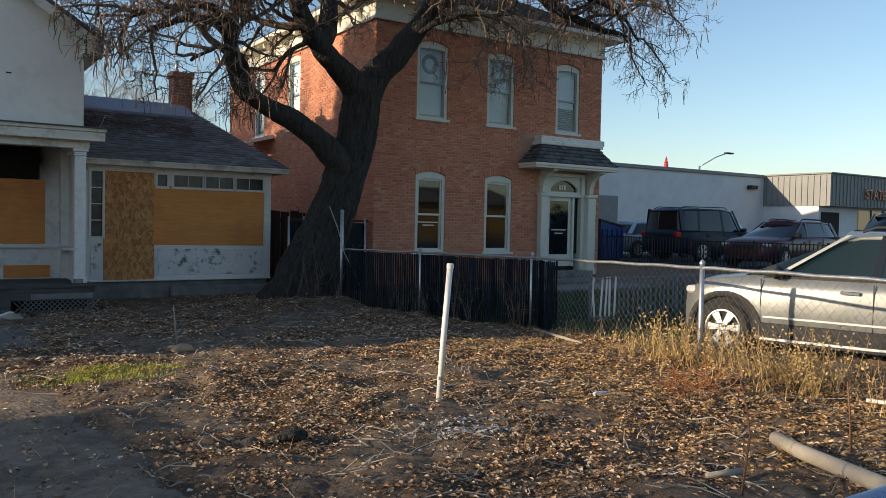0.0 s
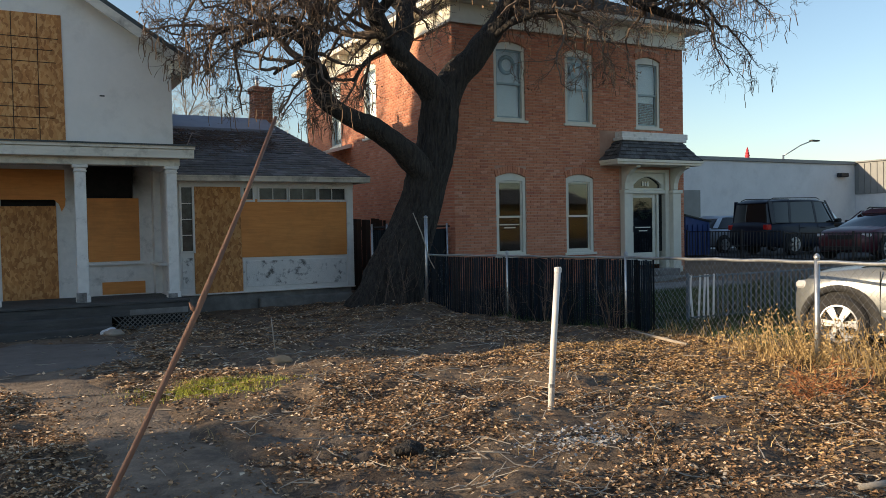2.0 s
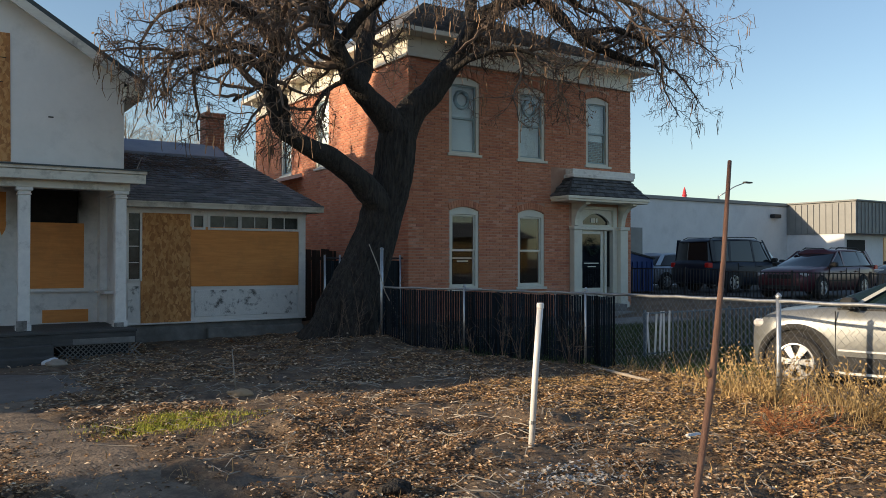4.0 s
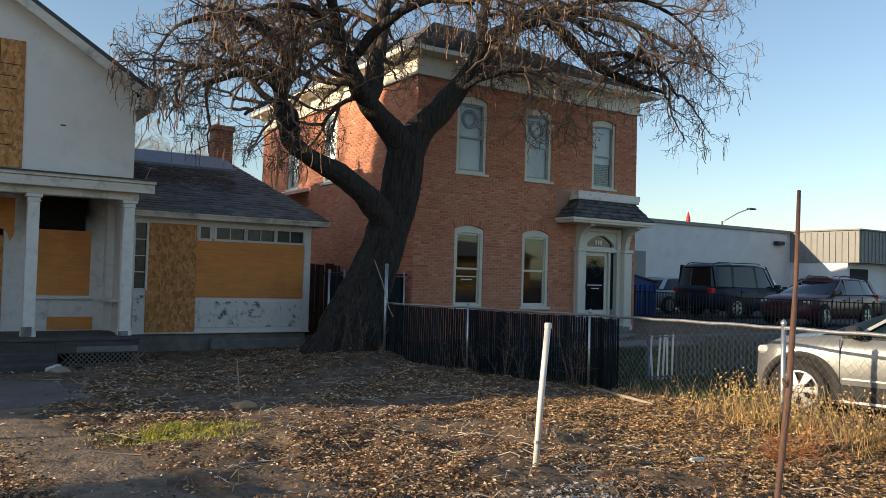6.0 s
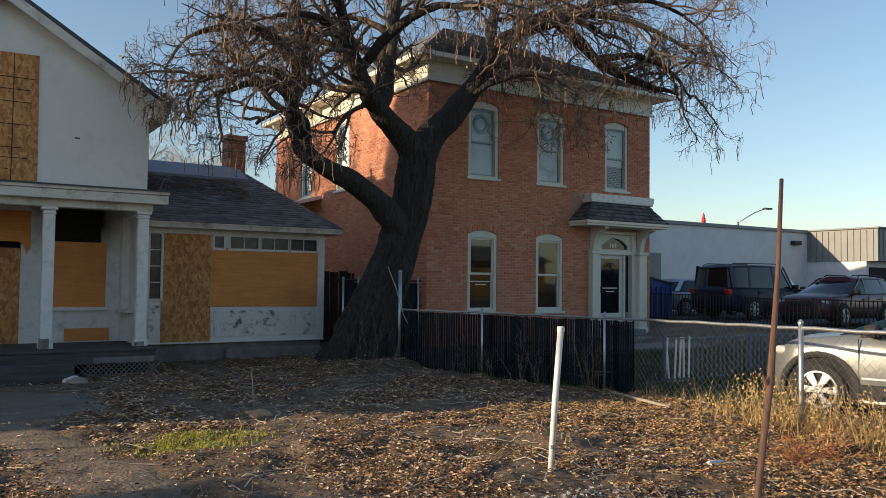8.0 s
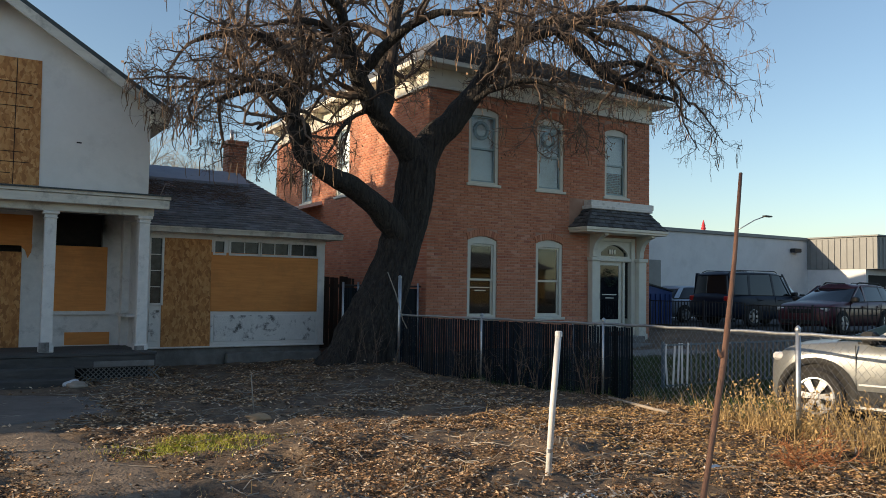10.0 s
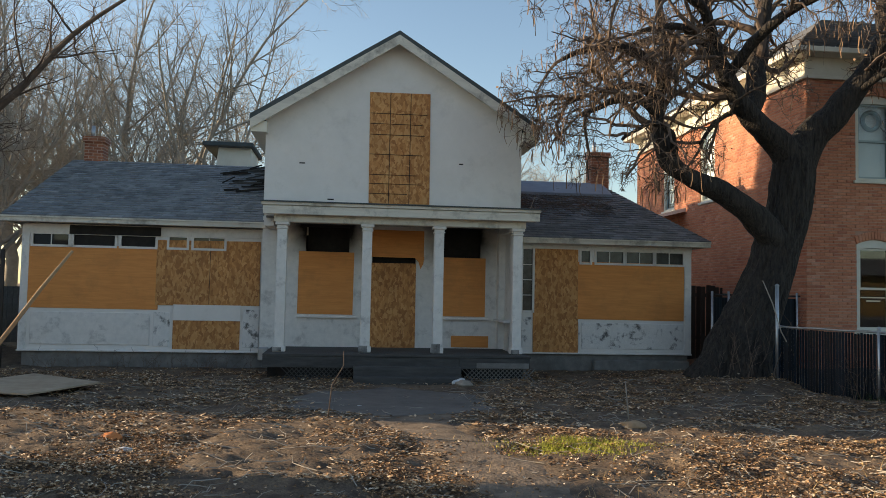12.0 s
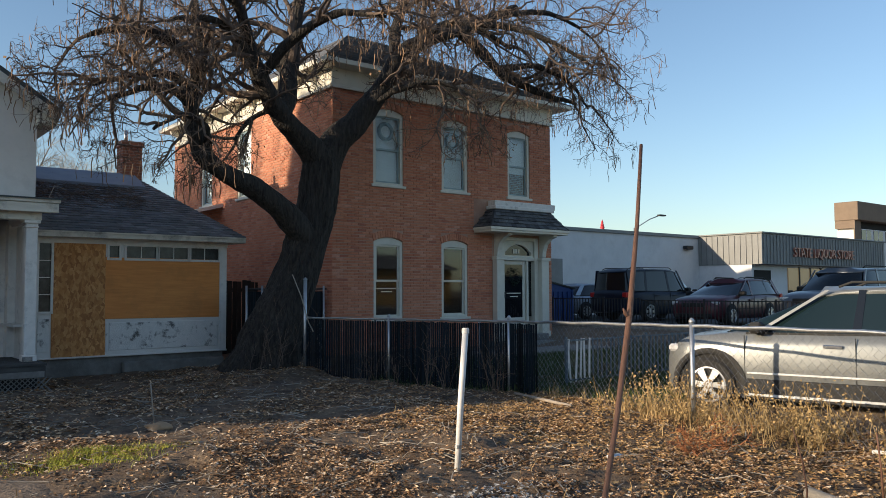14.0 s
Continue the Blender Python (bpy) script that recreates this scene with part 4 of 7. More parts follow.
# cream frieze, brackets, soffit, gutter, roof
EX0, EX1, EY0, EY1, EZ = BX0 - 0.5, BX1 + 0.5, BY - 0.5, BYB + 0.5, 7.42
part("frieze", B((BX0 - 0.06, BY - 0.06, 6.8, BX1 + 0.06, BY - 0.002, 7.3), bevel=0.006), CREAM, brick_house, "cream frieze board")
part("frieze", B((BX0 - 0.06, BY, 6.8, BX0 - 0.002, BYB, 7.3)), CREAM, brick_house, "cream frieze board")
part("frieze_mould", B((BX0 - 0.1, BY - 0.1, 6.78, BX1 + 0.1, BY - 0.06, 6.86), (BX0 - 0.1, BY - 0.06, 6.78, BX0 - 0.06, BYB, 6.86), bevel=0.01), CREAM, brick_house)
part("soffit", B((EX0 + 0.06, EY0 + 0.06, 7.3, EX1 - 0.06, EY1, 7.34)), CREAM, brick_house)
part("gutter", B((EX0, EY0, 7.3, EX1, EY0 + 0.055, EZ + 0.02), (EX0, EY0 + 0.055, 7.3, EX0 + 0.055, EY1, EZ + 0.02), (EX1 - 0.055, EY0 + 0.055, 7.3, EX1, EY1, EZ + 0.02), bevel=0.012), CREAM, brick_house, "cream eave gutter")
for k in range(9):
    y = BY + 0.7 + k * 1.2
    bm = bmesh.new()
    prism(bm, [(BX0 - 0.062, y, 6.9), (BX0 - 0.062, y, 7.29), (BX0 - 0.4, y, 7.29), (BX0 - 0.36, y, 7.16), (BX0 - 0.16, y, 7.08)], (0, 0.12, 0))
    part("cornice_bracket", fix(bm), CREAM, brick_house)
bm = bmesh.new()
corners = [(EX0, EY0, EZ), (EX1, EY0, EZ), (EX1, EY1, EZ), (EX0, EY1, EZ)]
tops = [(13.9, 22.0, 10.0), (15.2, 22.0, 10.0), (15.2, 23.2, 10.0), (13.9, 23.2, 10.0)]
lo, hi = [bm.verts.new(p) for p in corners], [bm.verts.new(p) for p in tops]
for i in range(4):
    bm.faces.new((lo[i], lo[(i + 1) % 4], hi[(i + 1) % 4], hi[i]))
bm.faces.new(hi)
part("roof", fix(bm), SHINGLE_D, brick_house, "dark shingled hip roof")
v, f = [], []
for r in range(40):
    a0, a1 = Vector(corners[0]).lerp(Vector(tops[0]), r / 40), Vector(corners[1]).lerp(Vector(tops[1]), r / 40)
    b0, b1 = Vector(corners[0]).lerp(Vector(tops[0]), (r + 1) / 40), Vector(corners[1]).lerp(Vector(tops[1]), (r + 1) / 40)
    k = max(1, int((a1 - a0).length / 0.3))
    for i in range(k):
        u0, u1 = (i + 0.04) / k, (i + 0.96) / k
        h = Vector((0, -0.012, 0.022 + 0.01 * rnd.random()))
        m = len(v)
        v.extend([a0.lerp(a1, u0) + h, a0.lerp(a1, u1) + h, b0.lerp(b1, u1) + h * 0.2, b0.lerp(b1, u0) + h * 0.2, a0.lerp(a1, u0), a0.lerp(a1, u1)])
        f.extend([(m, m + 1, m + 2, m + 3), (m + 4, m + 5, m + 1, m)])
raw("shingles", v, f, SHINGLE_D, brick_house, kind="stuff")
# entrance: casing, pilasters, glazed door with wreath, arched light
DZ = 0.42
door = part("entrance_casing", B((16.3, BY - 0.05, 0.2, 16.46, BY + 0.25, 3.2), (17.74, BY - 0.05, 0.2, 17.9, BY + 0.25, 3.2), (16.46, BY - 0.05, 3.1, 17.74, BY + 0.25, 3.2), (16.46, BY - 0.04, 2.5, 17.74, BY + 0.25, 2.6), (17.44, BY + 0.0, DZ, 17.52, BY + 0.2, 2.5), bevel=0.01), TRIM, brick_house, "pale grey-green door casing")
part("arched_light", ring(bmesh.new(), arch_path(16.46, 17.74, 2.6, 2.8, 0.3), arch_path(16.56, 17.64, 2.66, 2.76, 0.24), BY + 0.02, BY + 0.1), TRIM, door)
part("light_corners", spandrels(bmesh.new(), 16.46, 17.74, 2.8, 0.3, 3.1, BY + 0.03, BY + 0.1), TRIM, door)
part("pane", B((16.5, BY + 0.1, 2.6, 17.7, BY + 0.106, 3.1)), PANEGLASS, door)
for k in range(3):
    part("number_bar", B((16.95 + 0.1 * k, BY + 0.085, 2.72, 17.02 + 0.1 * k, BY + 0.095, 2.86)), CREAM, door)
leaf = part("door_leaf", B((16.47, BY + 0.06, DZ, 16.58, BY + 0.11, 2.5), (17.32, BY + 0.06, DZ, 17.43, BY + 0.11, 2.5), (16.58, BY + 0.06, 2.38, 17.32, BY + 0.11, 2.5), (16.58, BY + 0.06, DZ, 17.32, BY + 0.11, 0.78), bevel=0.008), TRIM, brick_house, "glazed entrance door")
part("pane", B((16.58, BY + 0.08, 0.78, 17.32, BY + 0.086, 2.38)), PANEGLASS, leaf)
part("side_light", B((17.53, BY + 0.1, 0.8, 17.73, BY + 0.106, 2.48)), PANEGLASS, door)
part("door_handle", B((16.5, BY + 0.0, 1.38, 16.55, BY + 0.06, 1.56), bevel=0.01), IRON, leaf)
for k, (u0, u1) in enumerate(((16.66, 17.24), (16.8, 17.12))):
    part("lettering", B((u0, BY + 0.07, 1.5 - 0.1 * k, u1, BY + 0.079, 1.53 - 0.1 * k)), TRIM, leaf, "white lettering bar")
wreath = thing("door_wreath", "dark green wreath hanging on the glazed door", "wreath", at=(16.95, BY, 2.0))
v, f = [], []
for k in range(420):
    a, rr = rnd.uniform(0, 6.283), rnd.gauss(0.2, 0.045)
    p = Vector((16.95 + rr * math.cos(a), BY + 0.03 - rnd.uniform(0, 0.06), 2.02 + rr * math.sin(a)))
    q = Vector((rnd.uniform(-1, 1), rnd.uniform(-1, 0.1), rnd.uniform(-1, 1))).normalized() * 0.05
    s = q.orthogonal().normalized() * 0.008
    m = len(v)
    v.extend([p - s, p + s, p + q])
    f.append((m, m + 1, m + 2))
raw("needles", v, f, material("wreath_green", [(0.015, 0.03, 0.015), (0.03, 0.055, 0.025)], 0.8, 9, 0), wreath, kind="stuff")
for x0, x1 in ((16.02, 16.3), (17.9, 18.22)):
    bm = B((x0, BY - 0.2, 0.1, x1, BY - 0.002, 2.55), (x0 - 0.04, BY - 0.24, 2.5, x1 + 0.04, BY - 0.002, 2.6), (x0 - 0.03, BY - 0.23, 0.05, x1 + 0.03, BY - 0.002, 0.35), bevel=0.012)
    part("pilaster", bm, TRIM, brick_house)
    bm = bmesh.new()
    cx = (x0 + x1) / 2 - 0.07
    outer = [(BY - 0.002, 3.28), (BY - 0.002, 2.6), (BY - 0.14, 2.62), (BY - 0.16, 2.8), (BY - 0.24, 3.0), (BY - 0.42, 3.16), (BY - 0.62, 3.22), (BY - 0.62, 3.28)]
    prism(bm, [(cx, y, z) for y, z in outer], (0.16, 0, 0))
    part("hood_bracket", fix(bm), TRIM, brick_house, "curved bracket under the hood")
hood = part("hood_soffit", B((15.3, 16.57, 3.28, 18.5, BY - 0.002, 3.38), (15.26, 16.53, 3.34, 18.54, BY - 0.002, 3.42), bevel=0.008), CREAM, brick_house, "cream base of the entrance hood")
lo = [(15.28, BY - 0.003, 3.42), (15.28, 16.55, 3.42), (18.52, 16.55, 3.42), (18.52, BY - 0.003, 3.42)]
hi = [(15.85, BY - 0.003, 3.98), (15.85, 16.98, 3.98), (18.15, 16.98, 3.98), (18.15, BY - 0.003, 3.98)]
bm = bmesh.new()
a, b = [bm.verts.new(p) for p in lo], [bm.verts.new(p) for p in hi]
for i in range(3):
    bm.faces.new((a[i], a[i + 1], b[i + 1], b[i]))
bm.faces.new(b)
part("hood_boards", fix(bm), SHINGLE_D, brick_house)
for s in range(3):          # overlapping shingles on the three faces of the hood
    for r in range(5):
        a0, a1 = Vector(lo[s]).lerp(Vector(hi[s]), r / 5), Vector(lo[s + 1]).lerp(Vector(hi[s + 1]), r / 5)
        b0, b1 = Vector(lo[s]).lerp(Vector(hi[s]), (r + 1.1) / 5), Vector(lo[s + 1]).lerp(Vector(hi[s + 1]), (r + 1.1) / 5)
        n = (a1 - a0).cross(b0 - a0).normalized()
        if n.z < 0:
            n = -n
        k = max(2, int((a1 - a0).length / 0.2))
        for i in range(k):
            u0, u1 = (i + 0.03 + 0.25 * (r % 2)) / (k + 0.5), (i + 0.97 + 0.25 * (r % 2)) / (k + 0.5)
            h = n * (0.028 + 0.022 * rnd.random())
            vs = [a0.lerp(a1, u0) + h, a0.lerp(a1, u1) + h, b0.lerp(b1, u1) + n * 0.006, b0.lerp(b1, u0) + n * 0.006, a0.lerp(a1, u0), a0.lerp(a1, u1)]
            raw("shingle", vs, [(0, 1, 2, 3), (4, 5, 1, 0)], SHINGLE_D, hood)
part("hood_cap", B((15.78, 16.9, 3.98, 18.25, BY - 0.002, 4.08), (15.85, 17.0, 4.08, 18.4, BY - 0.002, 4.24), bevel=0.012), WHITE, brick_house, "white flat top of the hood")
part("door_step", B((15.8, 16.3, -0.1, 18.9, BY - 0.003, 0.12), (16.3, 16.85, 0.12, 17.9, BY - 0.004, 0.3), bevel=0.015), CONCRETE, brick_house, "grey concrete entrance step")
part("shed_roof", fix(prism(bmesh.new(), [(9.6, 24.0, 4.05), (BX0 - 0.002, 24.0, 4.3), (BX0 - 0.002, 24.0, 4.42), (9.6, 24.0, 4.15)], (0, 1.9, 0))), WHITE, brick_house, "white sheet roof of a side porch")
tagged(part("walkway", B((13.2, 13.8, -0.1, 21.0, 15.2, 0.07)), CONCRETE, kind="structure"), "grey concrete walk on the lawn", "pavement")

# ---- fences ----
fence = thing("chain_link_fence", "galvanized chain-link fence with black privacy slats", "fence", at=(9.2, 9.5, 0))
LINE = [(8.48, 14.95), (9.18, 12.87), (9.19, 9.48), (8.58, 5.65), (8.05, 2.2), (7.6, -1.4)]


def on_line(d):
    for (x0, y0), (x1, y1) in zip(LINE, LINE[1:]):
        L_ = math.hypot(x1 - x0, y1 - y0)
        if d <= L_:
            return x0 + (x1 - x0) * d / L_, y0 + (y1 - y0) * d / L_
        d -= L_
    return LINE[-1]


def top(d):
    """Height of the rail, which sags and follows the slope."""
    return 1.05 + 0.13 * smooth(1, 12, d)


TOTAL = sum(math.hypot(b[0] - a[0], b[1] - a[1]) for a, b in zip(LINE, LINE[1:]))
dist = [0.0]
for a, b in zip(LINE, LINE[1:]):
    dist.append(dist[-1] + math.hypot(b[0] - a[0], b[1] - a[1]))
for k, d in enumerate(dist):
    x, y = LINE[k]
    h = 1.84 if k == 0 else top(d) + 0.04
    r = 0.038 if k == 0 else 0.03
    p = tube("post", [(x, y, -0.3), (x, y, h)], r, GALV, fence, sides=12)
    part("post_cap", lathe(bmesh.new(), [(r + 0.006, h), (r + 0.006, h + 0.02), (r * 0.6, h + 0.045), (0.004, h + 0.055)], (x, y, 0), 12), GALV, p)
for k in (1, 2):       # extra thin posts between
    d = (dist[k] + dist[k + 1]) / 2 + (0.9 if k == 1 else 5)
    if d < dist[3]:
        x, y = on_line(d)
        tube("post", [(x + 0.06, y, -0.3), (x + 0.06, y, top(d))], 0.02, GALV, fence, sides=10)
n = 60
tube("top_rail", [Vector((*on_line(TOTAL * i / n), top(TOTAL * i / n) - 0.012 * math.sin(i * 0.9) ** 2)) for i in range(n + 1)], 0.021, GALV, fence, sides=10)
# black slats on the first stretch
SLAT_END = dist[2] + 0.75
bm = B((-0.004, -0.024, 0.0, 0.004, 0.024, 1.0))
slat_mesh = to_mesh("slat", bm, SLATM)
d = 0.06
while d < SLAT_END:
    x, y = on_line(d)
    x2, y2 = on_line(d + 0.02)
    s = new("slat", slat_mesh)
    z0 = gz(x, y) + 0.02
    s.parent, s.matrix_parent_inverse = fence, fence.matrix_world.inverted()
    s.matrix_world = Matrix.LocRotScale((x, y, z0), Euler((0, 0, math.atan2(y2 - y, x2 - x) - math.pi / 2 + rnd.uniform(-0.22, 0.22))), (1, 1, (top(d) - 0.03 - z0) * (1 - 0.02 * rnd.random())))
    d += 0.062


def chain_link(d0, d1, cell=0.055, r=0.0016):
    v, f = [], []
    n = int((d1 - d0) / cell)
    for i in range(n):
        pts = []
        base = d0 + i * cell
        z0 = gz(*on_line(base)) + 0.03
        rows = int((top(base) - z0) / cell)
        for j in range(rows + 1):
            x, y = on_line(base + cell * (0.5 + 0.5 * (1 if (j + i) % 2 else -1)) + 0.0)
            pts.append(Vector((x + 0.024 + 0.003 * (j % 2), y, z0 + (top(base) - z0) * j / rows)))
        tube_data(v, f, pts, [r] * len(pts), 3, False)
    return v, f


v, f = chain_link(0.05, TOTAL - 0.1)
raw("wire_mesh", v, f, GALV, fence, "diamond wire mesh", "stuff")
# tall dark fence closing the gap between the houses
gap_fence = thing("gap_fence", "tall dark slatted chain-link fence between the houses", "fence", at=(9.3, 17.5, 0))
for x in (8.32, 8.72, 10.4):
    tube("post", [(x, 17.46, -0.3), (x, 17.46, 1.74)], 0.026, GALV, gap_fence, sides=10)
tube("top_rail", [(8.3, 17.5, 1.66), (10.5, 17.5, 1.66)], 0.02, IRON, gap_fence)
x = 8.36
tall = to_mesh("slat", B((-0.028, -0.004, 0.0, 0.028, 0.004, 1.75)), SLATM)
while x < 10.45:
    s = new("slat", tall)
    s.parent, s.matrix_parent_inverse = gap_fence, gap_fence.matrix_world.inverted()
    s.matrix_world = Matrix.Translation((x, 17.5, -0.15))
    x += 0.06
OLDWOOD = material("old_brown_fence_wood", [(0.03, 0.024, 0.02), (0.07, 0.055, 0.044)], 0.9, 4, 0.4, 30, stretch=(3, 3, 0.4), obj=0.3)
wood_fence = thing("wooden_fence", "weathered brown wooden fence behind the gap", "fence", at=(9.3, 21.5, 0))
picket = to_mesh("picket", B((-0.065, -0.012, 0, 0.065, 0.012, 2.1), bevel=0.004), OLDWOOD)
for k in range(17):
    s = new("picket", picket)
    s.parent, s.matrix_parent_inverse = wood_fence, wood_fence.matrix_world.inverted()
    s.matrix_world = Matrix.LocRotScale((8.3 + k * 0.14, 21.5, -0.2 + rnd.uniform(-0.05, 0.05)), Euler((0, rnd.uniform(-0.01, 0.01), 0)), None)
parts("cross_rail", [(8.25, 21.515, 0.4, 10.5, 21.56, 0.5), (8.25, 21.515, 1.6, 10.5, 21.56, 1.7)], OLDWOOD, wood_fence)


def picket_rail(name, label, p0, p1, z0, z1, gap, mat, r, posts=True, pale=0):
    """Metal railing: two rails, square pickets, posts."""
    ob = thing(name, label, "railing", at=(*p0, z0))
    a, b = Vector((*p0, 0)), Vector((*p1, 0))
    L_ = (b - a).length
    ang = math.atan2(b.y - a.y, b.x - a.x)
    for z in (z0 + 0.12, z1 - 0.02):
        tube("rail", [a + Vector((0, 0, z)), b + Vector((0, 0, z))], r * 1.6, mat, ob, sides=4, smooth=False)
    me = to_mesh("picket", B((-r, -r, 0, r, r, z1 - z0)), mat)
    # paler copy for the first pickets: the sunlight on them is in the colour
    me_sunlit = to_mesh("picket", B((-r * 1.2, -r, 0, r * 1.2, r, z1 - z0)), PVC)
    n = int(L_ / gap)
    for i in range(n + 1):
        q = a.lerp(b, i / n)
        s = new("picket", me_sunlit if i < pale else me)
        s.parent, s.matrix_parent_inverse = ob, ob.matrix_world.inverted()
        s.matrix_world = Matrix.LocRotScale((q.x, q.y, z0 + rnd.uniform(-0.01, 0.01)), Euler((rnd.uniform(-0.02, 0.02), rnd.uniform(-0.1, 0.1) if i < pale else 0, ang)), None)
    if posts:
        for i in range(int(L_ / 2.2) + 1):
            q = a.lerp(b, min(1, i * 2.2 / L_))
            tube("post", [(q.x, q.y, z0 - 0.2), (q.x, q.y, z1 + 0.04)], r * 2.6, mat, ob, sides=4, smooth=False)
    return ob


picket_rail("lawn_railing", "blue-grey metal picket railing across the lawn", (10.3, 9.25), (17.5, 9.25), -0.05, 0.76, 0.115, RAILM, 0.011, pale=6)
picket_rail("lot_railing", "black iron picket railing along the parking lot", (20.6, 19.2), (20.7, 15.6), 0.4, 1.34, 0.12, IRON, 0.012)
picket_rail("lot_railing", "black iron picket railing along the parking lot", (20.7, 15.5), (20.7, 8.0), 0.4, 1.28, 0.12, IRON, 0.012)
tagged(part("lot_kerb", B((20.2, -10, 0.1, 20.8, 26, 0.46), bevel=0.03), CONCRETE, kind="structure"), "low concrete kerb wall of the parking lot", "kerb")
# the near fence rail close by the path
near_fence = thing("near_fence", "galvanized steel pipe rail of a street fence", "fence", at=(2.2, 0.25, 0))
tube("top_rail", [(1.45, 0.205, 1.178), (2.2, 0.2, 1.178), (5.2, 0.19, 1.178)], 0.024, RAILSTEEL, near_fence, sides=16)
for x in (1.47, 5.2):
    tube("post", [(x, 0.204, -0.2), (x, 0.204, 1.17)], 0.03, GALV, near_fence, sides=14)
tube("tie_band", [(2.1, 0.2, 1.178), (2.12, 0.2, 1.178)], 0.0265, IRON, near_fence, sides=16)

# ---- trees ----
def bend(p, q, k, amp, r):
    """k points from p to q with a random wander."""
    p, q = Vector(p), Vector(q)
    out = []
    for i in range(k + 1):
        u = i / k
        j = Vector((r.gauss(0, 1), r.gauss(0, 1), r.gauss(0, 1))) * amp * math.sin(math.pi * u)
        out.append(p.lerp(q, u) + j)
    return out


def curve(ctrl, per=5):
    """A smooth line through the control points (x, y, z, radius)."""
    pts, rad = [], []
    P = [Vector(c[:3]) for c in ctrl]
    R = [c[3] for c in ctrl]
    n = len(P)
    for i in range(n - 1):
        p0, p1, p2, p3 = P[max(i - 1, 0)], P[i], P[i + 1], P[min(i + 2, n - 1)]
        for k in range(per):
            t = k / per
            pts.append(0.5 * ((2 * p1) + (p2 - p0) * t + (2 * p0 - 5 * p1 + 4 * p2 - p3) * t * t + (3 * p1 - p0 - 3 * p2 + p3) * t ** 3))
            rad.append(R[i] + (R[i + 1] - R[i]) * t)
    return pts + [P[-1]], rad + [R[-1]]


def grow(v, f, tips, start, way, length, radius, level, cfg, r, inside=None):
    """A branch with its side branches; cfg[level] = (children, length ratio, angle, wander, droop, segments)."""
    kids, ratio, angle, wander, droop, segs = cfg[level][:6]
    pts, rad = [start.copy()], [radius]
    d = way.normalized()
    step = length / segs
    for i in range(segs):
        d = (d + Vector((r.gauss(0, wander), r.gauss(0, wander), r.gauss(0, wander) - droop))).normalized()
        if inside and not inside(pts[-1] + d * step):
            break
        pts.append(pts[-1] + d * step)
        rad.append(radius * (1 - 0.75 * (i + 1) / segs))
    segs = len(pts) - 1
    if segs < 1:
        return
    tube_data(v, f, pts, rad, 7 if radius > 0.06 else 5 if radius > 0.025 else 3, False)
    if level + 1 >= len(cfg):
        tips.append((pts[-1], d))
        return
    for k in range(kids):
        u = 0.18 + 0.82 * (k + r.random()) / kids
        i = min(segs - 1, int(u * segs))
        p = pts[i].lerp(pts[i + 1], u * segs - i)
        axis_d = (pts[i + 1] - pts[i]).normalized()
        side = axis_d.orthogonal().normalized()
        side = Matrix.Rotation(r.uniform(0, 6.283), 3, axis_d) @ side
        a = radians(angle) * r.uniform(0.7, 1.3)
        nd = axis_d * math.cos(a) + side * math.sin(a)
        grow(v, f, tips, p, nd, length * ratio * r.uniform(0.6, 1.15) * (1.1 - 0.45 * u), max(cfg[level][6] if len(cfg[level]) > 6 else 0.005, rad[i] * 0.6), level + 1, cfg, r, inside)


catalpa = thing("bare_tree", "large bare dark-barked tree with hanging seed pods", "tree", at=(8.0, 15.7, 0))
TR = random.Random(11)
trunk_ctrl = [(7.85, 15.75, -0.3, 0.9), (7.98, 15.75, 0.1, 0.76), (8.08, 15.75, 0.47, 0.68), (8.3, 15.75, 1.03, 0.57), (8.56, 15.76, 1.6, 0.49), (8.8, 15.78, 2.17, 0.45), (9.0, 15.8, 2.76, 0.44), (9.21, 15.8, 3.46, 0.44), (9.31, 15.8, 4.05, 0.43), (9.37, 15.8, 4.5, 0.41), (9.41, 15.8, 4.8, 0.33)]
pts, rad = curve(trunk_ctrl, 12)
v, f = [], []
tube_data(v, f, pts, rad, 96)
for i in range(len(v)):          # buttress roots and bark furrows
    p = Vector(v[i])
    c = pts[min(i // 96, len(pts) - 1)]
    o = Vector((p.x - c.x, p.y - c.y, 0))
    a = math.atan2(o.y, o.x)
    low = max(0.0, 1.0 - (p.z + 0.3) / 1.5)
    k = 1 + 0.2 * low * math.sin(4 * a + 0.7) + 0.09 * noise.noise((math.cos(a) * 2.2, math.sin(a) * 2.2, p.z * 0.6)) + 0.07 * noise.noise((math.cos(a) * 6, math.sin(a) * 6, p.z * 1.5)) + 0.08 - 0.2 * abs(noise.noise((math.cos(a) * 8 + 0.5 * p.z, math.sin(a) * 8, p.z * 1.1))) - 0.1 * abs(noise.noise((math.cos(a) * 17 + 0.7 * p.z, math.sin(a) * 17, p.z * 2.3)))
    v[i] = Vector((c.x + o.x * k, c.y + o.y * k, p.z))
raw("trunk", v, f, BARK, catalpa, "thick leaning furrowed trunk", smooth=True)
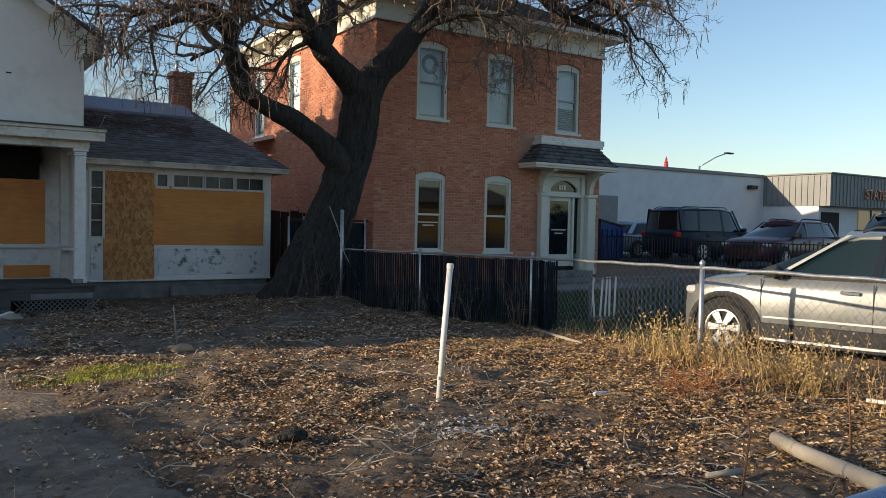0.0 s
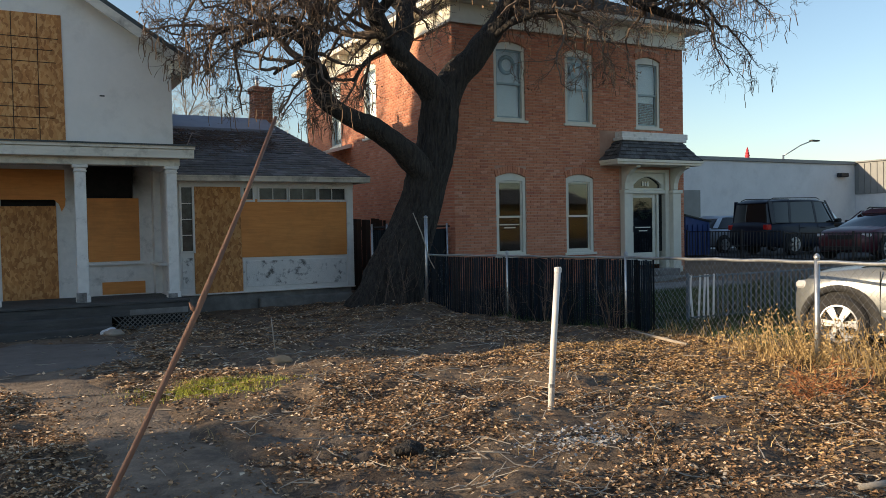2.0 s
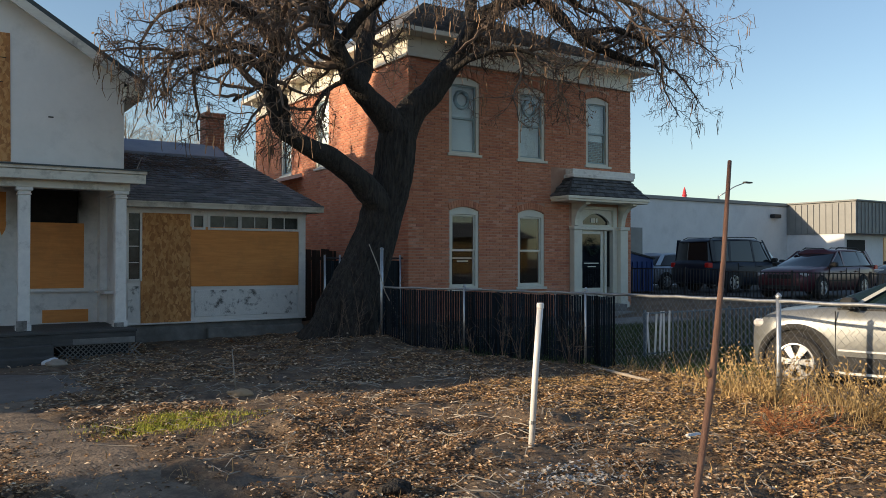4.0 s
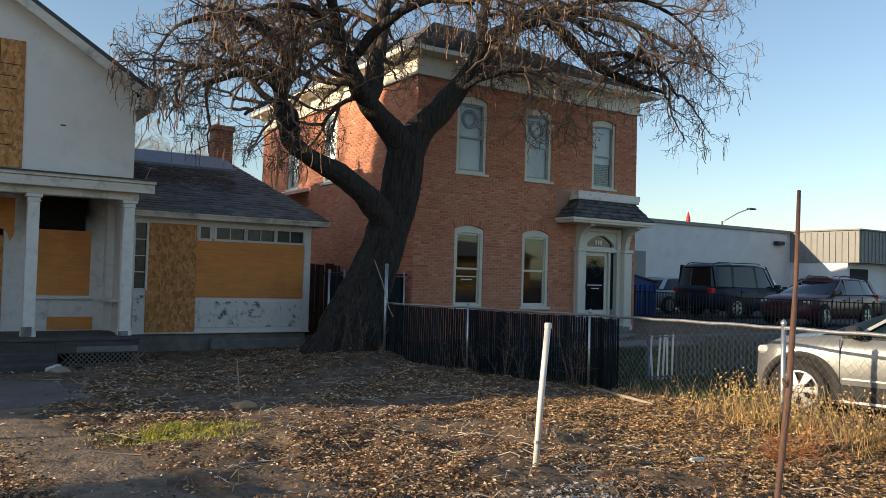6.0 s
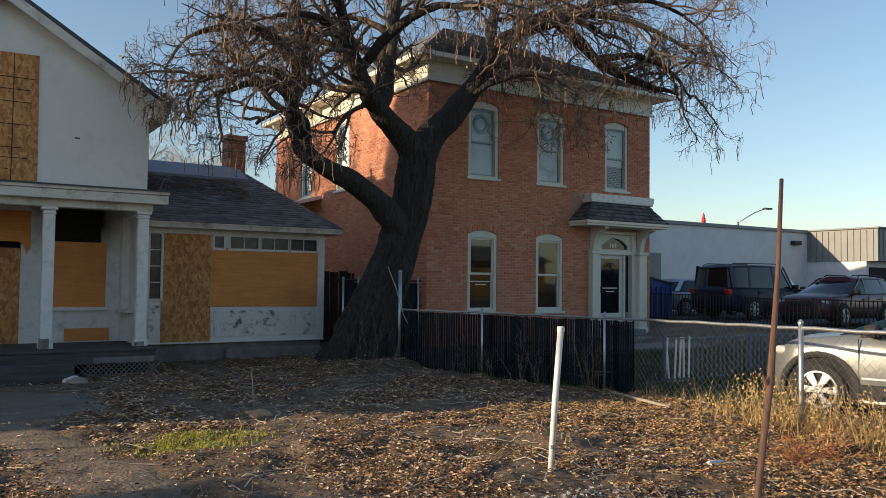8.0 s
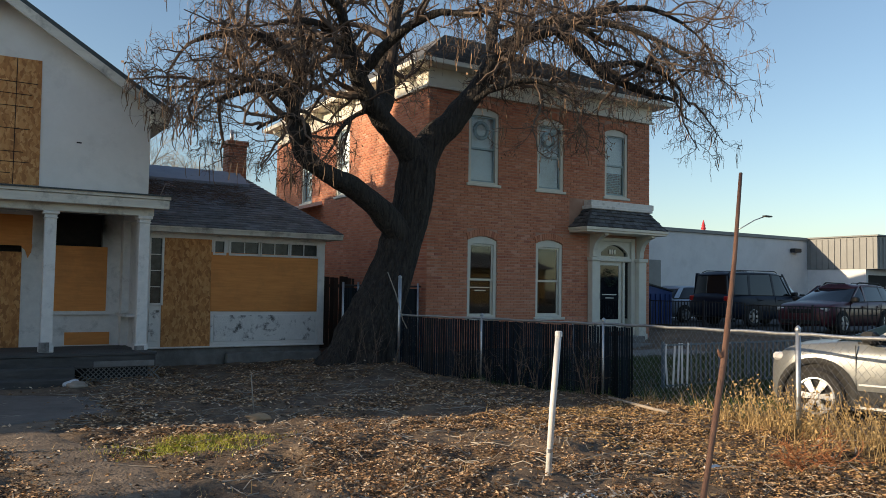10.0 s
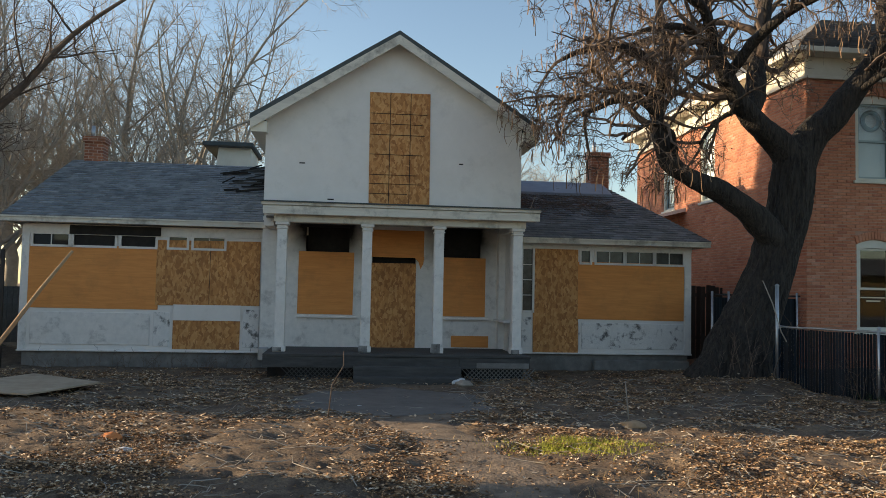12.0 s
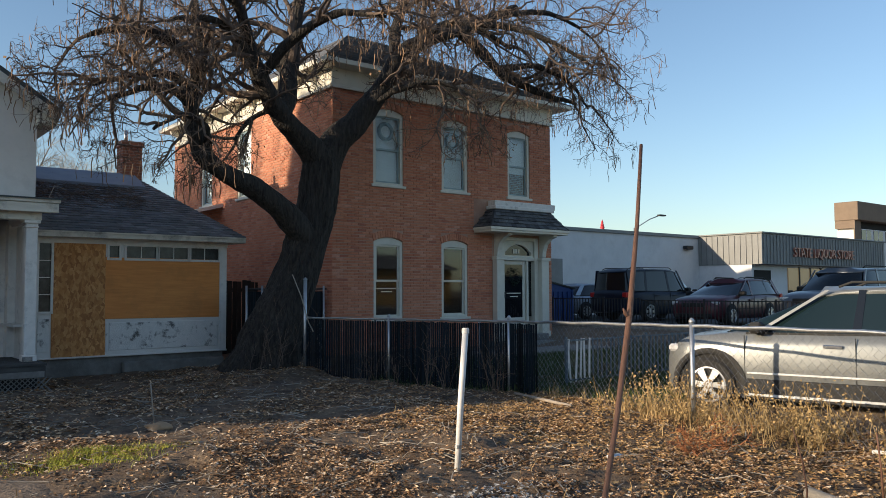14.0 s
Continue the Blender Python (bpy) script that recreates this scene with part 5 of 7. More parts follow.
limbs = [
    [(8.98, 15.72, 2.7, 0.34), (8.49, 15.6, 3.16, 0.29), (8.09, 15.5, 3.45, 0.245), (7.52, 15.4, 3.75, 0.22), (6.88, 15.3, 3.98, 0.2), (6.36, 15.2, 4.27, 0.18), (6.15, 15.2, 4.68, 0.16), (6.06, 15.2, 5.15, 0.15), (6.09, 15.2, 5.63, 0.135), (6.25, 15.25, 6.1, 0.127), (6.34, 15.3, 6.48, 0.118), (6.25, 15.4, 6.94, 0.1), (6.21, 15.5, 7.6, 0.08), (6.0, 15.6, 8.6, 0.04)],
    [(9.36, 15.8, 4.5, 0.36), (8.96, 15.72, 4.87, 0.29), (8.54, 15.6, 5.13, 0.25), (8.16, 15.5, 5.43, 0.22), (7.85, 15.4, 5.74, 0.2), (7.58, 15.3, 6.14, 0.18), (7.34, 15.25, 6.55, 0.16), (7.18, 15.2, 7.06, 0.125), (7.01, 15.1, 7.7, 0.09), (6.7, 15.0, 8.8, 0.045)],
    [(9.4, 15.8, 4.4, 0.38), (9.69, 15.75, 5.03, 0.34), (10.06, 15.6, 5.45, 0.31), (10.47, 15.45, 6.0, 0.25), (10.8, 15.3, 6.57, 0.22), (11.07, 15.2, 7.07, 0.21), (11.41, 15.1, 7.44, 0.2), (12.06, 15.0, 7.81, 0.18), (12.72, 14.9, 8.07, 0.155), (13.55, 14.8, 8.5, 0.115), (14.54, 14.7, 9.03, 0.06)],
    [(8.18, 15.5, 5.4, 0.2), (8.41, 15.7, 5.88, 0.22), (8.55, 15.9, 6.42, 0.21), (8.71, 16.1, 7.04, 0.2), (8.86, 16.2, 7.64, 0.17), (9.09, 16.3, 8.5, 0.11), (9.4, 16.4, 9.7, 0.05)],
    [(12.7, 14.9, 8.05, 0.13), (13.34, 14.85, 7.72, 0.135), (13.97, 14.8, 7.25, 0.125), (14.71, 14.7, 6.98, 0.105), (15.47, 14.6, 6.81, 0.08), (16.6, 14.5, 6.72, 0.04)],
    [(6.08, 15.2, 5.55, 0.09), (5.56, 15.1, 5.79, 0.075), (5.01, 15.0, 5.68, 0.056), (4.41, 14.9, 5.45, 0.038), (3.83, 14.8, 5.14, 0.021)],
    [(11.05, 15.2, 7.0, 0.16), (11.3, 15.6, 7.9, 0.14), (11.9, 16.0, 9.0, 0.1), (12.6, 16.2, 10.2, 0.05)],
    [(6.18, 15.2, 5.95, 0.11), (5.6, 15.1, 6.45, 0.1), (4.8, 15.0, 6.5, 0.075), (4.0, 14.9, 6.2, 0.04)],
    [(6.06, 15.2, 5.2, 0.1), (5.6, 14.9, 5.45, 0.08), (5.0, 14.7, 5.35, 0.06), (4.3, 14.5, 5.0, 0.03)],
    [(7.26, 15.22, 6.8, 0.12), (6.7, 14.7, 7.4, 0.1), (5.7, 14.3, 7.5, 0.07), (4.6, 14.1, 7.1, 0.04)],
    [(7.5, 15.3, 6.25, 0.11), (6.95, 15.1, 6.75, 0.1), (6.3, 14.8, 6.95, 0.08), (5.4, 14.6, 6.7, 0.045)],
    [(12.4, 14.95, 7.95, 0.12), (13.2, 15.5, 8.6, 0.1), (14.4, 15.9, 8.7, 0.07), (15.6, 16.0, 8.4, 0.035)],
    [(7.6, 15.3, 6.15, 0.12), (8.0, 14.4, 6.9, 0.1), (8.5, 13.5, 7.2, 0.07), (9.0, 12.7, 7.0, 0.035)],
    [(11.1, 15.2, 7.1, 0.12), (11.2, 14.3, 7.5, 0.1), (11.4, 13.4, 7.6, 0.07), (11.8, 12.6, 7.2, 0.035)],
    [(13.3, 14.8, 8.35, 0.11), (14.1, 14.2, 8.2, 0.08), (15.0, 13.6, 7.8, 0.05), (15.8, 13.2, 7.3, 0.03)],
    [(13.5, 14.8, 8.45, 0.1), (14.6, 14.6, 8.85, 0.085), (15.8, 14.5, 9.0, 0.06), (17.0, 14.4, 8.7, 0.035), (17.7, 14.3, 8.2, 0.02)],
    [(13.97, 14.8, 7.27, 0.09), (14.8, 14.3, 7.4, 0.07), (15.7, 14.0, 7.1, 0.05), (16.3, 13.8, 6.4, 0.025)],
    [(6.45, 15.22, 4.22, 0.08), (6.2, 14.8, 4.75, 0.065), (5.6, 14.4, 4.9, 0.05), (5.0, 14.2, 4.5, 0.025)],
    [(10.35, 15.48, 5.85, 0.09), (11.0, 14.7, 6.35, 0.075), (11.9, 14.2, 6.4, 0.05), (12.7, 13.9, 5.9, 0.025)],
    [(8.58, 15.92, 6.5, 0.12), (8.0, 17.0, 7.4, 0.1), (7.2, 18.0, 7.8, 0.07), (6.3, 18.8, 7.6, 0.035)],
    [(8.3, 15.55, 5.3, 0.07), (7.9, 15.5, 5.45, 0.06), (7.4, 15.4, 5.2, 0.05), (7.0, 15.3, 4.7, 0.02)],
]
v, f, vt, ft, tips = [], [], [], [], []
CFG = [(6, 0.64, 58, 0.3, 0.02, 8, 0.012), (5, 0.64, 55, 0.36, 0.05, 6, 0.0085), (4, 0.64, 52, 0.44, 0.09, 5, 0.006), (0, 0, 0, 0.5, 0.14, 5)]


def in_crown(p):
    return 2.8 < p.x < 18.2 - 0.35 * max(0.0, 6.5 - p.z) and p.z > (3.8 if 4.2 < p.x < 7.4 else 4.45)


for limb in limbs:
    lp, lr = curve(limb, 6)
    v, f = [], []
    tube_data(v, f, lp, lr, 20)
    for i in range(len(v)):
        v[i] = v[i] + noise.noise_vector(v[i] * 2.6) * 0.04 + noise.noise_vector(v[i] * 7) * 0.02
    raw("limb", v, f, BARK, catalpa, smooth=True)
    n = len(lp)
    total = sum((b - a).length for a, b in zip(lp, lp[1:]))
    count = int(3 + total * (0.8 if limb[-1][0] < 7.5 else 1.1))
    for k in range(count):
        i = int(n * (0.36 + 0.63 * (k + TR.random()) / count))
        i = min(n - 2, i)
        if lp[i].z < 4.4:
            continue
        ax = (lp[i + 1] - lp[i]).normalized()
        side = Matrix.Rotation(TR.uniform(0, 6.283), 3, ax) @ ax.orthogonal().normalized()
        nd = ax * 0.45 + side * 0.9 + Vector((0, 0, -0.02))
        out = (lp[i] - Vector((9.2, 15.6, lp[i].z))).normalized()
        nd = nd + out * 0.6
        grow(vt, ft, tips, lp[i], nd, TR.uniform(1.4, 2.6), max(0.036, min(0.095, lr[i] * 0.55)), 0, CFG, TR, in_crown)
raw("crown", vt, ft, TWIG, catalpa, "tangle of fine bare twigs", "stuff")
v, f = [], []
for p, d in tips:
    if TR.random() < 0.15:
        L_ = TR.uniform(0.18, 0.42)
        q = p.copy()
        w = Vector((TR.gauss(0, 1), TR.gauss(0, 1), 0)).normalized() * TR.uniform(0.006, 0.011)
        m = len(v)
        for k in range(4):
            v.extend([q - w, q + w])
            q = q + Vector((TR.gauss(0, 0.2), TR.gauss(0, 0.2), -1)).normalized() * L_ / 3
        f.extend([(m + 2 * k, m + 2 * k + 1, m + 2 * k + 3, m + 2 * k + 2) for k in range(3)])
for p, d in tips:
    if TR.random() < 0.012:
        for k in range(3):
            q = p + Vector((TR.gauss(0, 0.06), TR.gauss(0, 0.06), TR.gauss(0, 0.06)))
            a, b = Vector((TR.gauss(0, 1), TR.gauss(0, 1), TR.gauss(0, 1))).normalized() * 0.04, Vector((TR.gauss(0, 1), TR.gauss(0, 1), TR.gauss(0, 1))).normalized() * 0.06
            m = len(v)
            v.extend([q, q + a, q + a + b, q + b])
            f.append((m, m + 1, m + 2, m + 3))
raw("dry_foliage", v, f, PODM, catalpa, "dry brown hanging seed pods and curled leaves", "stuff")


def bare_tree(seed, height, spread, mat, base_r, label, cfg_scale=1.0, at=(0, 0, 0), lean=0.0):
    r = random.Random(seed)
    ob = thing("bare_tree", label, "tree", "bare trees behind the houses", at=at)
    base = Vector(at)
    v, f, vt, ft, tp = [], [], [], [], []
    top_p = base + Vector((lean, 0, height * 0.45))
    tp_pts = bend(base - Vector((0, 0, 0.4)), top_p, 6, 0.15, r)
    tube_data(v, f, tp_pts, [base_r * (1.2 - 0.55 * i / 6) for i in range(7)], 10)
    raw("trunk", v, f, mat, ob, smooth=True)
    cfg = [(9, 0.52, 42, 0.1, -0.06, 7, 0.010), (8, 0.54, 46, 0.15, -0.06, 5, 0.0075), (8, 0.55, 48, 0.2, -0.03, 4, 0.0055), (0, 0, 0, 0.22, 0.0, 3)]
    for k in range(int(7 * cfg_scale)):
        u = 0.35 + 0.65 * (k + r.random()) / (7 * cfg_scale)
        i = min(5, int(u * 6))
        p = tp_pts[i].lerp(tp_pts[i + 1], u * 6 - i)
        a = r.uniform(0, 6.283)
        nd = Vector((math.cos(a) * spread, math.sin(a) * spread, 1.0 if u > 0.5 else 0.7))
        grow(vt, ft, tp, p, nd, height * 0.5 * r.uniform(0.8, 1.1), base_r * 0.34, 0, cfg, r)
    raw("crown", vt, ft, mat, ob, kind="stuff")
    return ob


t1 = bare_tree(3, 15, 0.62, FARBARK, 0.28, "tall bare tree with fine upright branches", 1.3, at=(-9.3, 34, 0))
t2 = bare_tree(5, 14, 0.5, FARBARK, 0.24, "tall bare tree with slender pale branches", 1.2, at=(-17.5, 37, 0), lean=0.8)
t3 = bare_tree(8, 13, 0.55, FARBARK, 0.25, "bare grey tree behind the roofs", 1.2, at=(-21, 40, 0))
copy_thing(t1, pose(-27, 38, 0, 0, 0, 140))
copy_thing(t2, pose(-13, 42, 0, 0, 0, 60))
copy_thing(t2, pose(-20, 38, 0, 0, 0, 200))
for k, (x, y, yaw) in enumerate(((-6, 31, 40), (-12, 38, 75), (-9, 37, 260), (-6, 44, 10), (-17, 46, 95), (-24, 33, 20), (-30, 46, 170), (-11, 52, 230), (-33, 36, 300), (-15, 37, 330), (-23, 52, 130), (1, 60, 15), (17, 64, 100), (-4, 66, 45), (8, 70, 280))):
    copy_thing((t1, t2, t3)[k % 3], pose(x, y, -0.5, 0, 0, yaw))
copy_thing(t3, pose(-13.5, 26, -0.3, 0, 0, 50))
copy_thing(t1, pose(-12.3, 29.5, -0.3, 0, 0, 190))
copy_thing(t3, pose(9, 52, 0, 0, 0, 30))
copy_thing(t2, pose(4.5, 46, 0, 0, 0, 250))
copy_thing(t1, pose(13, 58, -2, 0, 0, 310))
copy_thing(t3, pose(92, 68, -3, 0, 0, 90))
# two trees hidden by the gable, added to dapple the brick side wall
bare_tree(31, 9.0, 0.8, FARBARK, 0.2, "hidden low bare tree, added to dapple the brick side wall", 1.6, at=(0.6, 29.0, 0))
bare_tree(33, 9.0, 0.8, FARBARK, 0.2, "hidden low bare tree, added to dapple the brick side wall", 1.6, at=(2.2, 31.0, 0))
# a nearer tree by the left boundary whose boughs reach across
t4 = bare_tree(21, 11, 0.7, TWIG, 0.26, "dark bare tree beside the yard boundary", 1.0, at=(-11.6, 19.5, -0.2), lean=0.6)
bough = [(-11.3, 19.4, 3.2, 0.14), (-9.3, 19.0, 4.5, 0.11), (-7.6, 18.6, 5.8, 0.085), (-6.3, 18.4, 7.2, 0.06), (-4.9, 18.2, 8.2, 0.03)]
bp_, br_ = curve(bough, 5)
v, f = [], []
tube_data(v, f, bp_, br_, 8)
BR = random.Random(4)
for k in range(16):
    i = BR.randrange(6, len(bp_) - 1)
    grow(v, f, [], bp_[i], Vector((BR.uniform(-0.3, 0.9), BR.gauss(0, 0.6), BR.uniform(0, 0.9))), BR.uniform(1.2, 2.4), 0.03, 0, [(5, 0.6, 45, 0.12, -0.01, 5), (4, 0.6, 45, 0.18, 0, 4), (0, 0, 0, 0.2, 0, 3)], BR)
raw("bough", v, f, TWIG, t4, "long leaning bough")
EVERGREEN = material("evergreen_needles", [(0.03, 0.045, 0.02), (0.07, 0.085, 0.04)], 0.85, 4, 0, island=0.4)


def evergreen(name, label, cat, x, y, height, width, count, size):
    ob = thing(name, label, cat, at=(x, y, 0))
    v, f = [], []
    for k in range(count):
        h = BR.random() ** 0.8
        a, rr = BR.uniform(0, 6.283), (width * (1 - h) ** 0.6 + 0.13 * width) * BR.uniform(0.55, 1.08)
        p = Vector((x + rr * math.cos(a), y + rr * math.sin(a), -0.1 + height * h))
        q = Vector((math.cos(a) + BR.gauss(0, 0.5), math.sin(a) + BR.gauss(0, 0.5), BR.gauss(0.1, 0.5))).normalized() * size
        s = q.orthogonal().normalized() * size * 0.2
        m = len(v)
        v.extend([p - s, p + s, p + q + s * 0.3])
        f.append((m, m + 1, m + 2))
    raw("foliage", v, f, EVERGREEN, ob, kind="stuff")
    tube("trunk", [(x, y, -0.3), (x, y, height * 0.85)], [0.028 * height, 0.03], BARK, ob)


evergreen("evergreen_shrub", "tall dark evergreen shrub by the boundary", "shrub", -9.75, 20.2, 4.3, 1.15, 5200, 0.16)
# out of view, added only for its shadow on the brick side wall
evergreen("unseen_shade_evergreen", "unseen tall evergreen, added to shade the brick side wall", "tree", -15.4, 25.2, 13.5, 2.3, 15000, 0.5)
# unseen house and garage, added outside the view to cast the yard's shade
shade_house = thing("neighbour_house", "unseen plain house, added to shade the yard", "house", at=(-15, 20, 0))
part("wall", B((-17.5, 15.2, -0.3, -13.4, 25, 7.0)), STUCCO, shade_house)
bm = bmesh.new()
prism(bm, [(-17.8, 15.0, 7.0), (-13.1, 15.0, 7.0), (-15.45, 15.0, 8.7)], (0, 10.3, 0))
part("roof", fix(bm), SHINGLE_D, shade_house)
garage = thing("neighbour_garage", "unseen plain garage, added to shade the near yard", "garage", at=(-17, 4, 0))
part("wall", B((-20, -3.0, -0.3, -14, 10.6, 4.22)), STUCCO, garage)
bm = bmesh.new()
prism(bm, [(-20.3, -3.2, 4.22), (-13.7, -3.2, 4.22), (-17, -3.2, 4.82)], (0, 14.0, 0))
part("roof", fix(bm), SHINGLE_D, garage)
# unseen copies, added to mottle the sun at left and for reflections behind
copy_thing(t2, pose(-24, 8.0, 0, 0, 0, 30))
copy_thing(t1, pose(-6, -22, 0, 0, 0, 20))
copy_thing(t2, pose(10, -24, 0, 0, 0, 80))
copy_thing(t3, pose(3, -19, 0, 0, 0, 200))
STREETWALL = material("ochre_reflection_wall", [(0.34, 0.22, 0.08), (0.44, 0.3, 0.12)], 0.8, 2, 0.1, 30)
# unseen pale paving, added as a reflector to brighten the house fronts
v = [(x, y, gz(x, y) + 0.012) for y in (-15.0, -9.0, -5.0) for x in range(-60, 61, 2)]
tagged(raw("street", v, [(j * 61 + i, j * 61 + i + 1, j * 61 + i + 62, j * 61 + i + 61) for j in range(2) for i in range(60)], material("pale_bounce_paving", [(0.24, 0.23, 0.22), (0.34, 0.33, 0.31)], 0.9, 2, 0.2, 60), kind="structure"), "unseen pale paving, added to bounce light onto the fronts", "road")
# unseen houses, added so the window panes have something warm to reflect
for k, x in enumerate((-26, -10, 7, 23, 40)):
    street_house = thing("street_house", "unseen plain house, added for reflections in the panes", "house", "houses across the street", at=(x, -22, 0))
    h = (3.4, 3.0, 3.6, 3.1, 3.5)[k]
    part("wall", B((x - 6, -30, -0.3, x + 7, -22, h)), STREETWALL, street_house)
    part("roof", fix(prism(bmesh.new(), [(x - 6.6, -30.6, h), (x - 6.6, -21.4, h), (x - 6.6, -26, h + 1.5)], (14.2, 0, 0))), SHINGLE_D, street_house)

# ---- vehicles ----
def paint(name, c0, c1, rough=0.3, metal=0.35, coat=0.25):
    return material(name, [c0, c1], rough, 3, 0, 1, metal=metal, coat=coat, stain=(0.22, 0.2, 0.17), stain_scale=2.2, stain_amount=0.14 if coat > 0.2 else 0.04, rough_var=0.06)


def car(name, label, at, yaw, body_mat, L_=4.75, W_=1.83, H=1.52, base=2.75, kind="wagon", clad=True, wheel_r=0.34, rack=True, ahead=0.16):
    """A car along +X of its own frame (nose at +X), its wheels on z = 0."""
    ob = thing(name, label, "car", "parked cars", at=(0, 0, 0))
    hw = W_ / 2
    nose, tail = L_ * 0.5, -L_ * 0.5
    fx, rx = base * 0.5 + ahead, -base * 0.5 + ahead
    belt = H * 0.635 if kind != "suv" else 1.08
    hood_z = H * 0.605 if kind != "suv" else 1.06
    ground_c = 0.27 if kind != "suv" else 0.3
    cowl = fx - 0.32
    st = [  # x, hood or belt height, half width, lower edge
        (nose, ground_c + 0.36, hw * 0.62, ground_c + 0.12), (nose - 0.05, hood_z - 0.2, hw * 0.80, ground_c), (nose - 0.22, hood_z - 0.09, hw * 0.93, ground_c - 0.04),
        (fx + 0.3, hood_z - 0.02, hw * 0.985, ground_c - 0.04), (fx, hood_z + 0.01, hw, ground_c - 0.04), (cowl, belt, hw, ground_c - 0.04), (0.1, belt + 0.01, hw, ground_c - 0.04),
        (rx + 0.5, belt + 0.03, hw, ground_c - 0.04), (rx, belt + 0.05, hw * 0.99, ground_c - 0.04), (rx - 0.45, belt + 0.05, hw * 0.97, ground_c), (tail + 0.08, belt + 0.03, hw * 0.93, ground_c + 0.05), (tail, belt - 0.12, hw * 0.86, ground_c + 0.14)]
    bm = bmesh.new()
    rings = []
    for x, zt, w, zb in st:
        prof = [(w * 0.93, zb), (w * 1.0, zb + 0.2 * (zt - zb)), (w * 1.012, zb + 0.5 * (zt - zb)), (w * 0.995, zb + 0.8 * (zt - zb)), (w * 0.95, zt - 0.015), (w * 0.84, zt + 0.01), (w * 0.4, zt + 0.035)]
        pts = [(x, y, z) for y, z in prof] + [(x, -y, z) for y, z in prof[::-1]]
        rings.append([bm.verts.new(p) for p in pts])
    for a, b in zip(rings, rings[1:]):
        for i in range(len(a)):
            j = (i + 1) % len(a)
            bm.faces.new((a[i], a[j], b[j], b[i]))
    bm.faces.new(rings[0])
    bm.faces.new(rings[-1][::-1])
    body = part("body", fix(bm), body_mat, ob, smooth=True)
    # cabin: glass between belt and roof, body-coloured roof and pillars
    top_f, top_r = (cowl - 0.98, tail + 0.42) if kind == "wagon" else (cowl - 0.55, tail + 0.16) if kind == "suv" else (cowl - 0.8, rx - 0.05)
    bot_f, bot_r = cowl + 0.14, (tail + 0.1 if kind != "sedan" else rx - 0.65)
    zr = H - 0.05
    gy, ty = hw * 0.93, hw * (0.74 if kind != "suv" else 0.8)
    bm = bmesh.new()
    def along(a, b, u):
        return a + (b - a) * u
    lo, hi = [], []
    for u, w, sag in ((0.0, 0.84, 0.085), (0.05, 0.93, 0.062), (0.13, 0.985, 0.035), (0.3, 1.0, 0.008), (0.5, 1.0, 0.0), (0.72, 1.0, 0.012), (0.88, 0.99, 0.035), (0.96, 0.95, 0.055), (1.0, 0.84, 0.075)):
        lo.append((along(bot_f, bot_r, u ** 0.8), gy * w, belt + 0.03 * u))
        hi.append((along(top_f, top_r, u), ty * w, zr - sag))
    lo = lo + [(x, -y, z) for x, y, z in lo[::-1]]
    hi = hi + [(x, -y, z) for x, y, z in hi[::-1]]
    n_side = len(lo)
    va, vb = [bm.verts.new(p) for p in lo], [bm.verts.new(p) for p in hi]
    for i in range(n_side):
        bm.faces.new((va[i], va[(i + 1) % n_side], vb[(i + 1) % n_side], vb[i]))
    part("glass", fix(bm), CARGLASS if clad else PANEGLASS, ob, "tinted windows", smooth=True)
    bm = bmesh.new()
    r0 = [bm.verts.new((x + (0.03 if x > 0 else -0.04), y * 1.03, z - 0.015)) for x, y, z in hi]
    r1 = [bm.verts.new((x * 0.995, y * 0.9, z + 0.035)) for x, y, z in hi]
    r2 = [bm.verts.new((x * 0.92, y * 0.5, H)) for x, y, z in hi]
    for a, b in ((r0, r1), (r1, r2)):
        for i in range(n_side):
            bm.faces.new((a[i], a[(i + 1) % n_side], b[(i + 1) % n_side], b[i]))
    bm.faces.new(r2)
    bm.faces.new(r0[::-1])
    part("roof", fix(bm), body_mat, ob, smooth=True)
    for s in (1, -1):
        def P(u, z):      # a point on the side of the cabin
            k = (z - belt) / (zr - belt)
            return (u, s * ((gy + (ty - gy) * k) + 0.008), z)

        def pillar(x_lo, x_hi, w0, w1, mat, name="pillar"):
            bm = bmesh.new()
            prism(bm, [P(x_lo - w0, belt), P(x_lo + w0, belt), P(x_hi + w1, zr), P(x_hi - w1, zr)], (0, -s * 0.03, 0))
            part(name, fix(bm), mat, ob)
        pillar(bot_f - 0.42, top_f - 0.14, 0.035, 0.03, body_mat)
        mid_x = -0.05
        pillar(mid_x, mid_x - 0.06, 0.05, 0.04, PANEGLASS if clad else body_mat)
        if kind != "sedan":
            pillar(rx - 0.1, rx - 0.02, 0.06, 0.05, body_mat if kind == "suv" else PANEGLASS)
            pillar(bot_r + 0.2, top_r + 0.1, 0.09, 0.08, body_mat)
        else:
            pillar(bot_r + 0.25, top_r + 0.12, 0.12, 0.1, body_mat)
        part("belt_trim", fix(prism(bmesh.new(), [(bot_f - 0.3, s * (gy + 0.02), belt - 0.015), (bot_r + 0.1, s * (gy + 0.02), belt + 0.02), (bot_r + 0.1, s * (gy + 0.02), belt + 0.045), (bot_f - 0.3, s * (gy + 0.02), belt + 0.012)], (0, -s * 0.05, 0))), CLAD, ob)
        # wheel wells (dark solids in place of shaded hollows), arches, wheels
        for wx in (fx, rx):
            bm = bmesh.new()
            ar = wheel_r + 0.05
